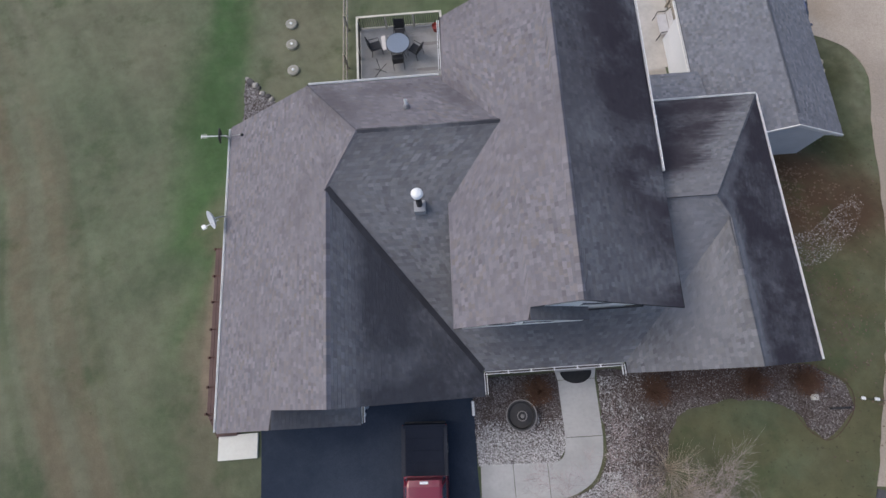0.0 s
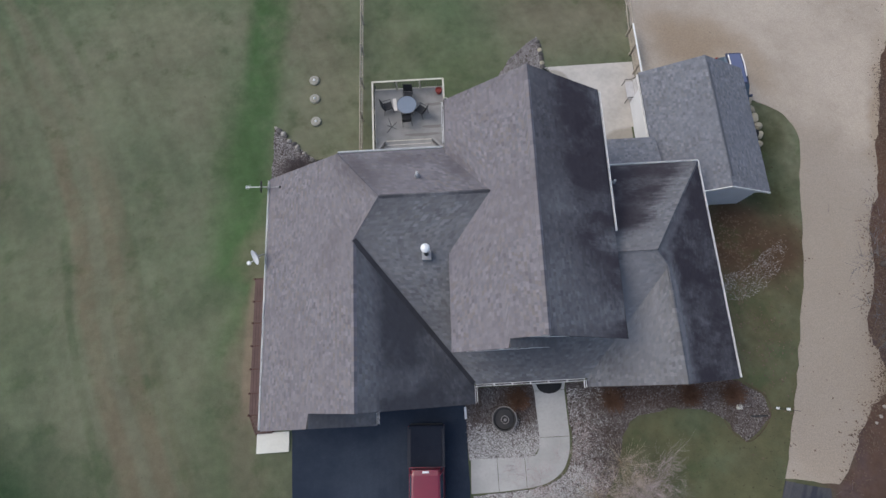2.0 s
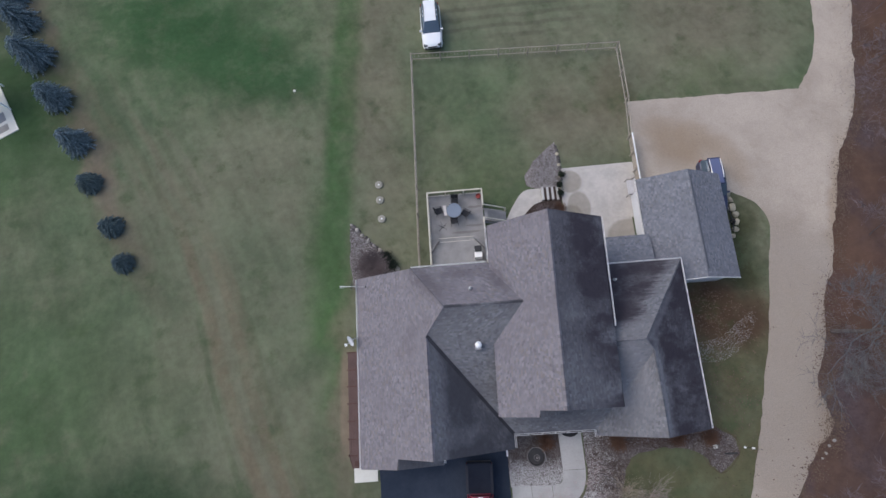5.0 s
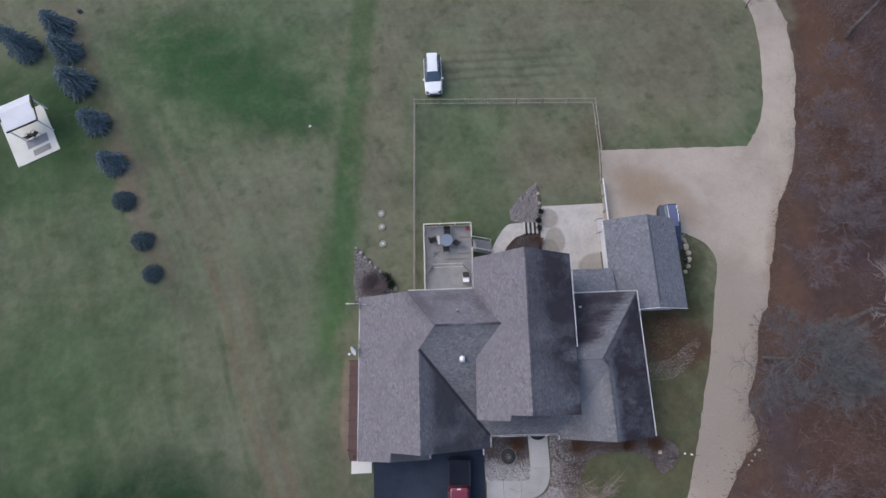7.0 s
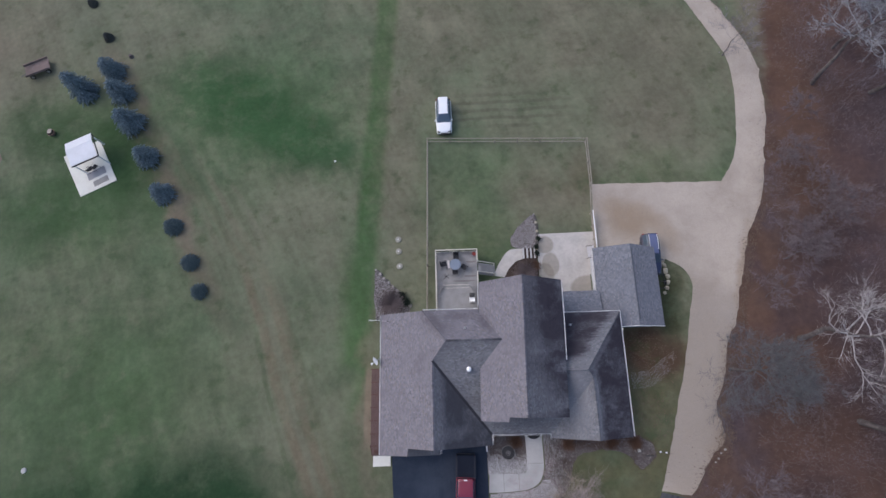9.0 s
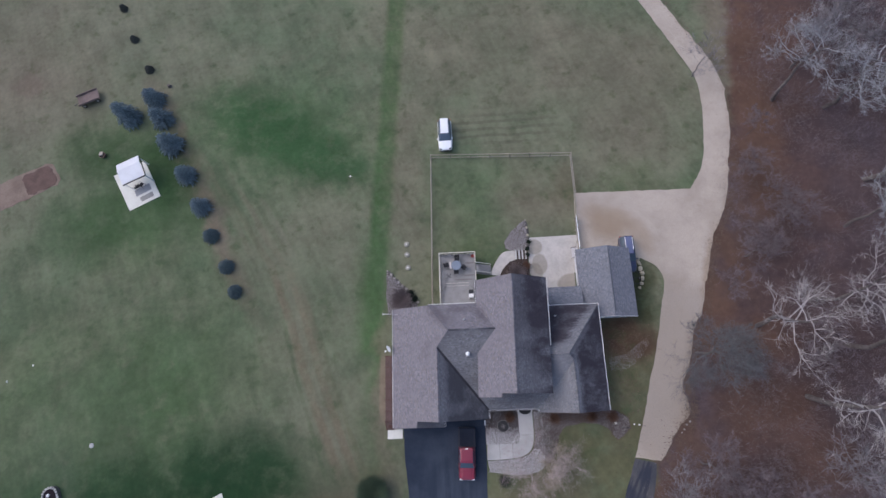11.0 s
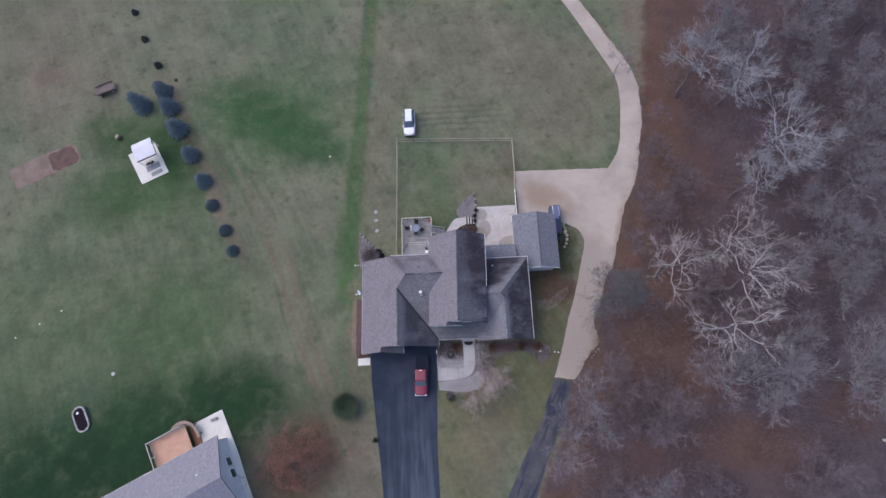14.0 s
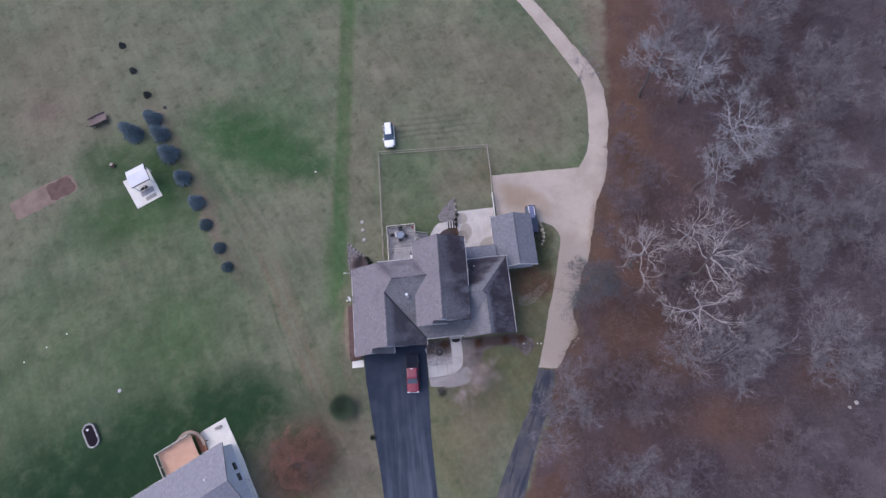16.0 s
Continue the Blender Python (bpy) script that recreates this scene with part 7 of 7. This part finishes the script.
# ---- small things ----
def dish(x, y, z, turn, tilt, mat, label):
    ob = tagged(empty("satellite_dish", pose(x, y, z, 0, 0, turn)), label, "satellite dish")
    prof = [(0.02, 0.02), (0.16, 0.035), (0.3, 0.085), (0.38, 0.14), (0.39, 0.14), (0.3, 0.065), (0.16, 0.012), (0.02, 0.0)]
    bm = lathe(prof, 28)
    bmesh.ops.rotate(bm, matrix=Matrix.Rotation(radians(tilt), 3, "Y"), verts=bm.verts)
    bmesh.ops.translate(bm, vec=(-0.25, 0, 0.45), verts=bm.verts)
    part("reflector", bm, mat, ob, smooth=True)
    part("mast", tube([(0.12, 0, 0), (0.0, 0, 0.3), (-0.22, 0, 0.45)], 0.025, 8), steel, ob)
    part("arm", tube([(-0.2, 0, 0.2), (-0.75, 0.0, 0.3)], 0.022, 6), steel, ob)
    part("receiver", box(-0.88, -0.72, -0.09, 0.09, 0.27, 0.38, 0.02), white_plastic, ob)
    return ob


dish(-8.36, 6.75, 4.2, 32, -60, surface("grey_dish_paint", (0.52, 0.54, 0.58), (0.4, 0.42, 0.45), 0.5), "pale grey satellite dish on the garage eave")


def antenna(x, y, z):
    ob = tagged(empty("aerial", pose(x, y, z)), "white boom aerial with a dark screen on the garage eave", "aerial")
    part("mast", tube([(0.12, 0, -0.1), (0.05, 0, 0.42)], 0.022, 8), steel, ob)
    part("boom", tube([(0.1, 0.02, 0.4), (-1.0, 0.06, 0.42)], 0.022, 6), white_plastic, ob, "white boom")
    for k in range(3):
        part("element", tube([(-0.98 + 0.1 * k, -0.1 + 0.05, 0.42), (-0.98 + 0.1 * k, 0.16, 0.42)], 0.012, 5), white_plastic, ob)
    screen = box(-0.025, 0.025, -0.22, 0.3, -0.2, 0.2, 0.01)
    bmesh.ops.rotate(screen, matrix=Matrix.Rotation(radians(14), 3, "Y"), verts=screen.verts)
    bmesh.ops.translate(screen, vec=(-0.2, 0, 0.42), verts=screen.verts)
    part("screen", screen, black_metal, ob, "dark screen")
    part("stay", tube([(0.05, 0, 0.36), (0.85, -0.12, 0.68)], 0.014, 5), steel, ob)
    part("foot", lathe([(0.06, 0), (0.05, 0.05), (0.02, 0.08)], 10, (0.85, -0.12, 0.62)), black_metal, ob)


antenna(-8.36, 10.3, 4.2)
for i, (x, y) in enumerate(((-58.4, 2.7), (-55.5, 4.6), (-52.9, 6.4), (-14.5, 29.2))):
    boulder("field_stone", x, y, 0.13, concrete_new, "small white stone lying in the lawn", "white stones in the lawn", 120 + i)

lid_stone = surface("lichened_concrete", (0.33, 0.325, 0.27), (0.22, 0.215, 0.17), 0.9, big=2, fine=9)
for i, (x, y) in enumerate(((-7.2, 19.55), (-7.15, 18.2), (-7.05, 16.55))):
    ob = tagged(empty("septic_lid", pose(x, y, ground_z(x, y))), "round pale concrete lid set in the grass", "lid", "concrete lids in a row")
    part("cover", lathe([(0.34, -0.1), (0.34, 0.1), (0.31, 0.13), (0.05, 0.14)], 10), lid_stone, ob)
    part("vent_knob", lathe([(0.07, 0.13), (0.075, 0.17), (0.05, 0.2)], 12), white_plastic, ob)
    part("ring", lathe([(0.24, 0.12), (0.27, 0.15), (0.22, 0.155)], 24, ring=True), stone, ob)

patch = tagged(part("ground_lid", lathe([(0.26, -0.05), (0.26, 0.06), (0.22, 0.09), (0.04, 0.1)], 20), concrete), "round pale lid in the lawn near the neighbouring house", "lid")
patch.location = (-43.3, -2.8, ground_z(-43.3, -2.8))

fountain = tagged(empty("garden_fountain", pose(3.3, -1.9, 1.83)), "dark round tiered garden fountain, dry, in the stony bed", "fountain")
dark_cast = surface("dark_cast_stone", (0.055, 0.055, 0.058), (0.085, 0.08, 0.078), 0.88)
grey_cast = surface("grey_cast_stone", (0.3, 0.28, 0.265), (0.2, 0.185, 0.175), 0.85)
part("basin", lathe([(0.55, 0), (0.62, 0.25), (0.62, 0.3), (0.53, 0.3), (0.5, 0.12), (0.02, 0.1)], 40), dark_cast, fountain, "dark basin")
part("basin_rim", lathe([(0.59, 0.29), (0.63, 0.3), (0.63, 0.33), (0.59, 0.335)], 40, ring=True), grey_cast, fountain, "grey rim")
part("basin_floor", lathe([(0.5, 0.12), (0.49, 0.15), (0.05, 0.15)], 36), dark_cast, fountain)
bowl = part("bowl", lathe([(0.05, 0.12), (0.06, 0.4), (0.18, 0.5), (0.2, 0.53), (0.16, 0.53), (0.04, 0.45)], 30), dark_cast, fountain)
part("bowl_rim", lathe([(0.165, 0.525), (0.2, 0.53), (0.2, 0.55), (0.17, 0.552)], 24, ring=True), grey_cast, bowl)
part("finial", lathe([(0.03, 0.44), (0.05, 0.55), (0.08, 0.6), (0.06, 0.62), (0.015, 0.66)], 20), grey_cast, bowl)

door_mat = tagged(part("door_mat", slab([(5.15 + 0.62 + 0.66 * math.cos(a), -0.3 + 0.5 * math.sin(a)) for a in [math.pi + k * math.pi / 14 for k in range(15)]], 1.866, 1.885), rubber), "black half-round rubber door mat on the walk", "mat")
tagged(part("downspout_extension", box(1.31, 1.42, -1.82, -1.24, 1.84, 1.92, 0.015), white_trim), "white downspout extension lying beside the driveway", "downspout")
lamp = tagged(empty("wall_lantern", pose(-2.87, -1.32, 3.6)), "small pale lantern on the garage front", "lantern")
part("back_plate", box(-0.05, 0.05, 0.0, 0.1, -0.1, 0.1), black_metal, lamp)
part("lantern_body", lathe([(0.05, 0), (0.09, 0.04), (0.09, 0.2), (0.03, 0.27)], 10, (0, -0.05, -0.1)), white_plastic, lamp, "pale glass body")
tagged(part("utility_box", box(15.15, 15.38, -2.05, -1.82, 1.78, 2.0, 0.03), concrete_new), "small pale square utility box in the stony bed", "utility box")
edging = tagged(part("metal_bar", box(15.8, 16.62, -2.46, -2.38, 1.84, 1.92, 0.01), black_metal), "short black metal bar on the stones", "bar")
sign = tagged(empty("fallen_sign", pose(17.6, -2.15, 1.83, 0, 0, -8)), "fallen yard marker with white panels beside the track", "sign")
part("stake", tube([(-0.6, 0, 0.05), (0.75, -0.05, 0.04)], 0.015, 6), black_metal, sign)
for i, (x, w) in enumerate(((-0.42, 0.14), (0.1, 0.16))):
    part("panel", box(x - w / 2, x + w / 2, -0.06, 0.06, 0.05, 0.12 + 0.03 * i, 0.02), white_plastic, sign)


pale_slat = surface("pale_grey_slats", (0.56, 0.55, 0.56), (0.42, 0.41, 0.42), 0.8, big=1.5, fine=14)


def garden_bench(x, y, turn):
    ob = tagged(empty("garden_bench", pose(x, y, 0.062, 0, 0, turn)), "slatted pale bench with black metal ends on the patio", "bench")
    for i in range(6):
        part("seat_slat", box(-0.62, 0.62, -0.2 + i * 0.085, -0.13 + i * 0.085, 0.42, 0.45), pale_slat, ob)
    for i in range(4):
        part("back_slat", box(-0.62, 0.62, 0.3 + i * 0.02, 0.325 + i * 0.02, 0.52 + i * 0.1, 0.59 + i * 0.1), pale_slat, ob)
    for s in (-1, 1):
        part("end_frame", tube([(0.64 * s, -0.24, 0), (0.64 * s, -0.2, 0.42), (0.64 * s, -0.24, 0.62), (0.64 * s, 0.2, 0.64), (0.64 * s, 0.36, 0.92)], 0.025, 6), black_metal, ob)
        part("back_leg", tube([(0.64 * s, 0.32, 0), (0.64 * s, 0.26, 0.44)], 0.025, 6), black_metal, ob)
    return ob


garden_bench(13.05, 17.3, -90)
frame_thing = tagged(empty("trailer_frame", pose(20.05, 14.3, 0.05)), "black tubular metal trailer frame parked beside the shed", "trailer")
for s in (-0.32, 0.32):
    part("side_tube", tube([(s, -1.1, 0.35), (s, 0.9, 0.35), (0, 1.5, 0.3)], 0.04, 6), black_metal, frame_thing)
for y in (-1.05, -0.35, 0.35):
    part("cross_tube", tube([(-0.32, y, 0.35), (0.32, y, 0.35)], 0.035, 6), black_metal, frame_thing)
for s in (-0.42, 0.42):
    wheel(frame_thing, s, -0.4, 0.26, 0.14)


# ---- the pavilion on its pad, west of the spruces ----
def turned(cx, cy, ang, pts):
    c, s = math.cos(radians(ang)), math.sin(radians(ang))
    return [(cx + x * c - y * s, cy + x * s + y * c) for x, y in pts]


slab_thing("concrete_pad", "bright concrete pad under the pavilion", [[(-47.2, 31.3), (-43.1, 33.3), (-40.2, 28.0), (-44.2, 26.1)]], concrete_new, 0.08, "pad")
pav = tagged(empty("pavilion", pose(-43.13, 30.87, 0.08, 0, 0, 24)), "white-roofed open pavilion on a concrete pad", "pavilion")
for y0, z0, y1, z1 in ((-1.55, 2.28, 0.45, 2.5), (0.45, 2.5, 1.55, 2.25)):
    quad_plate([(-1.55, y0, z0), (1.55, y0, z0), (1.55, y1, z1), (-1.55, y1, z1)], 0.05, siding, pav, "roof_panel", "white roof panel")
part("front_beam", box(-1.55, 1.55, -1.62, -1.56, 2.1, 2.27, 0.01), black_metal, pav, "dark front beam")
part("side_beam", box(1.56, 1.62, -1.55, 1.5, 2.1, 2.25, 0.01), black_metal, pav, "dark side beam")
for x in (-1.4, 1.4):
    for y in (-1.4, 1.35):
        part("post", box(x - 0.06, x + 0.06, y - 0.06, y + 0.06, 0, 2.24, 0.01), white_trim, pav)
mat2 = tagged(part("outdoor_rug", box(-0.9, 0.9, -0.35, 0.35, 0, 0.012), surface("grey_rug", (0.3, 0.29, 0.27), (0.2, 0.19, 0.18), 0.95)), "grey outdoor rug on the pad", "rug")
mat2.matrix_world = pose(-42.05, 28.0, 0.082, 0, 0, 27)
rug = tagged(part("outdoor_rug", box(-1.1, 1.1, -0.5, 0.5, 0, 0.012), surface("dark_grey_rug", (0.3, 0.3, 0.31), (0.2, 0.2, 0.21), 0.95)), "plain grey outdoor rug before the pavilion", "rug")
rug.matrix_world = pose(-42.75, 29.0, 0.082, 0, 0, 27)
for x, y, r in ((-43.3, 29.35, 20), (-42.75, 29.6, -30)):
    c = copy_thing(first, pose(x, y, 0.1, 0, 0, r))
    tagged(c, "black folding chair on the pavilion pad", group="chairs on the pad")

wagon = tagged(empty("farm_wagon", pose(-52.4, 43.4, 0, 0, 0, 22)), "weathered brown wooden flat wagon standing on the grass", "wagon")
wagon_wood = surface("weathered_brown_wood", (0.22, 0.17, 0.155), (0.12, 0.095, 0.085), 0.9)
for i in range(7):
    part("plank", box(-1.5, 1.5, -0.8 + i * 0.23, -0.6 + i * 0.23, 0.6, 0.66), wagon_wood, wagon)
for y in (-0.85, 0.83):
    part("side_board", box(-1.5, 1.5, y - 0.03, y + 0.03, 0.66, 0.95), wagon_wood, wagon)
for x in (-1.0, 1.0):
    for y in (-0.75, 0.75):
        wheel(wagon, 0, 0, 0.3, 0.16)
        w2 = wagon.children[-1]
        w2.matrix_basis = pose(x, y, 0, 0, 0, 90)
part("drawbar", tube([(-1.5, 0, 0.45), (-2.5, 0.1, 0.15)], 0.04, 6), black_metal, wagon)
crate = tagged(empty("fire_bowl", pose(-49.1, 34.4, 0)), "rusty metal fire bowl with a wooden cover on the grass", "fire bowl")
part("drum", lathe([(0.25, 0), (0.42, 0.3), (0.45, 0.45), (0.38, 0.45), (0.3, 0.2)], 18), surface("rusty_metal", (0.16, 0.1, 0.07), (0.08, 0.06, 0.05), 0.85), crate)
part("spark_lid", box(-0.38, 0.1, -0.1, 0.45, 0.44, 0.52, 0.02), tan_wood, crate, "bleached wooden cover")


# the small pond
def stadium(w, l, n=12):
    return [(w * math.cos(t), l + w * math.sin(t)) for t in [k * math.pi / n for k in range(n + 1)]] + [(-w * math.cos(t), -l - w * math.sin(t)) for t in [k * math.pi / n for k in range(n + 1)]]


pond = tagged(empty("garden_pond", pose(-46.5, -8.55, 2.05, 0, 0, 28)), "small oval pond with a pale stone rim and dark water", "pond")
liner = bmesh.new()
outer, inn = stadium(0.92, 0.85), stadium(0.7, 0.85)
n = len(outer)
ring = [[liner.verts.new((x, y, z)) for x, y in p] for p, z in ((outer, -0.3), (outer, 0.3), (inn, 0.34), (inn, 0.1))]
for q, s in zip(ring, ring[1:]):
    for k in range(n):
        liner.faces.new((q[k], q[(k + 1) % n], s[(k + 1) % n], s[k]))
bmesh.ops.recalc_face_normals(liner, faces=liner.faces[:])
part("liner", liner, surface("pond_liner", (0.1, 0.095, 0.09), (0.06, 0.055, 0.05), 0.8), pond)
rim_mat = surface("pale_rim_stone", (0.6, 0.58, 0.54), (0.4, 0.38, 0.35), 0.9, big=2.5, fine=10)
pr = random.Random(9)
mid = stadium(0.82, 0.85, 9)
for x, y in mid + [(sx * 0.82, yy) for sx in (-1, 1) for yy in (-0.55, -0.28, 0.0, 0.28, 0.55)]:
    bm = bmesh.new()
    bmesh.ops.create_icosphere(bm, subdivisions=1, radius=1)
    for v in bm.verts:
        v.co *= pr.uniform(0.8, 1.15)
    bmesh.ops.scale(bm, vec=(pr.uniform(0.11, 0.17), pr.uniform(0.11, 0.17), 0.1), verts=bm.verts)
    bmesh.ops.translate(bm, vec=(x, y, 0.37), verts=bm.verts)
    part("rim_stone", bm, rim_mat, pond)
part("water", slab(stadium(0.72, 0.85), 0.2, 0.32), surface("dark_pond_water", (0.012, 0.009, 0.013), (0.022, 0.016, 0.02), 0.9), pond, "dark still water")
part("float", lathe([(0.05, 0), (0.17, 0.06), (0.17, 0.14), (0.05, 0.2)], 16, (-0.1, 0.95, 0.3)), white_plastic, pond, "white float")


# ---- the neighbouring house ----
def make_neighbour():
    turn = 26.2
    ob = tagged(empty("neighbour_house", pose(-26.2, -10.9, 0, 0, 0, turn)), "neighbouring white-sided house with a grey gabled shingle roof", "house")
    E, k, half, long = 5.3, 0.56, 4.8, 22.0
    pale = shingle_material("lilac_grey_shingles", ((0.215, 0.213, 0.24), (0.245, 0.243, 0.27), (0.2, 0.198, 0.225), (0.225, 0.223, 0.25)), (0.18, 0.178, 0.2), 0.3, 0.5, 0.8, vary=0.2)
    shingled_slope("roof_slope", [(0, 0), (0, -half), (-long, -half), (-long, 0)], lambda x, y: E - k * y, (0, -1), pale, ob, "", 41, course=0.2)
    shingled_slope("roof_slope", [(0, -2 * half), (-long, -2 * half), (-long, -half), (0, -half)], lambda x, y: E + k * (2 * half + y), (0, 1), pale, ob, "", 42, course=0.2)
    part("wall", box(-long + 0.4, -0.35, -2 * half + 0.4, -0.4, 1.9, E + 0.1), siding, ob)
    gable = bmesh.new()
    tri = [(-0.4, E + 0.1), (-half, E + k * half - 0.2), (-2 * half + 0.4, E + 0.1)]
    f = [gable.verts.new((x, y, z)) for x in (-0.6, -0.35) for y, z in tri]
    for q in ((0, 1, 2), (5, 4, 3), (0, 3, 4, 1), (1, 4, 5, 2), (2, 5, 3, 0)):
        gable.faces.new([f[i] for i in q])
    bmesh.ops.recalc_face_normals(gable, faces=gable.faces[:])
    part("gable_wall", gable, siding, ob)
    for y in (-3.4, -4.9):
        w2 = part("window", box(-0.36, -0.32, y - 0.5, y + 0.5, 3.6, 4.7), dark_glass, ob, "dark window")
        for a0, a1, c0, c1 in ((y - 0.57, y - 0.5, 3.53, 4.77), (y + 0.5, y + 0.57, 3.53, 4.77), (y - 0.5, y + 0.5, 3.53, 3.6), (y - 0.5, y + 0.5, 4.7, 4.77)):
            part("frame", box(-0.36, -0.31, a0, a1, c0, c1), white_trim, w2)
    gutter([(-long, 0.06, E - 0.02), (0, 0.06, E - 0.02)], ob)
    part("vent_pipe", lathe([(0.08, 0), (0.08, 0.5), (0.1, 0.52)], 12, (-2.8, -3.2, 6.9)), white_plastic, ob)
    slab_thing("concrete_drive", "pale concrete drive beside the neighbouring house", [[(-27.5, -7.95), (-30.9, -9.55), (-29.5, -13), (-24, -16), (-21, -24), (-19.5, -24.5), (-24.4, -13.6)]], concrete_new, 0.06, "driveway")
    for x, y, r, l in ((-28.3, -9.1, 20, 0.9),):
        c = tagged(part("planter_box", box(-l / 2, l / 2, -0.14, 0.14, 0, 0.3, 0.03), grey_cast), "low grey oblong planter box on the pale drive", "planter")
        c.matrix_world = pose(x, y, ground_z(x, y) + 0.06, 0, 0, r)
    deck = tagged(empty("cedar_deck"), "new orange cedar deck with pale rails behind the neighbouring house", "deck")
    cedar = surface("fresh_cedar", (0.56, 0.34, 0.23), (0.46, 0.27, 0.18), 0.75, big=1.2, fine=14, dirt=0.3)
    cedar_dark = surface("dark_cedar", (0.2, 0.085, 0.05), (0.13, 0.06, 0.035), 0.8)
    c0 = (-32.9, -12.35)
    for i in range(24):
        p = part("deck_board", box(-2.4, 2.4, -1.75 + i * 0.15, -1.61 + i * 0.15, 3.5, 3.54), cedar, deck)
        p.matrix_world = pose(*c0, 0, 0, 0, turn)
    pts = turned(*c0, turn, [(-2.4, -1.9), (-2.4, 1.85), (2.4, 1.85)])
    railing(pts, 3.54, deck, 0.9, rail_wood, 0.05)
    for x, y in turned(*c0, turn, [(-2.3, 1.7), (2.3, 1.7), (0, 1.7), (-2.3, -1.6)]):
        part("leg", box(x - 0.08, x + 0.08, y - 0.08, y + 0.08, 1.8, 3.5), cedar, deck)
    arc = [(1.5 + 2.1 * math.sin(t), 0.1 + 2.55 * math.cos(t)) for t in [k * math.pi / 16 for k in range(-5, 10)]]
    arc_in2 = [(1.5 + 1.7 * math.sin(t), 0.1 + 2.15 * math.cos(t)) for t in [k * math.pi / 16 for k in range(9, -6, -1)]]
    # platform widened and darkened to take in the shaded gap east of the deck
    part("lower_platform", slab(turned(*c0, turn, [(2.42, 1.7), (3.1, 1.1), (3.3, 0.2), (3.3, -1.8), (2.42, -1.8)]), 2.6, 2.75), cedar_dark, deck, "dark red-brown lower platform")
    part("curved_bench", slab(turned(*c0, turn, arc + arc_in2), 3.1, 3.2), surface("weathered_bench_wood", (0.3, 0.235, 0.18), (0.2, 0.155, 0.12), 0.85), deck, "weathered curved wooden bench")
    for x, y in turned(*c0, turn, arc[1::3]):
        part("bench_leg", box(x - 0.05, x + 0.05, y - 0.05, y + 0.05, 1.9, 3.1), cedar_dark, deck)


make_neighbour()
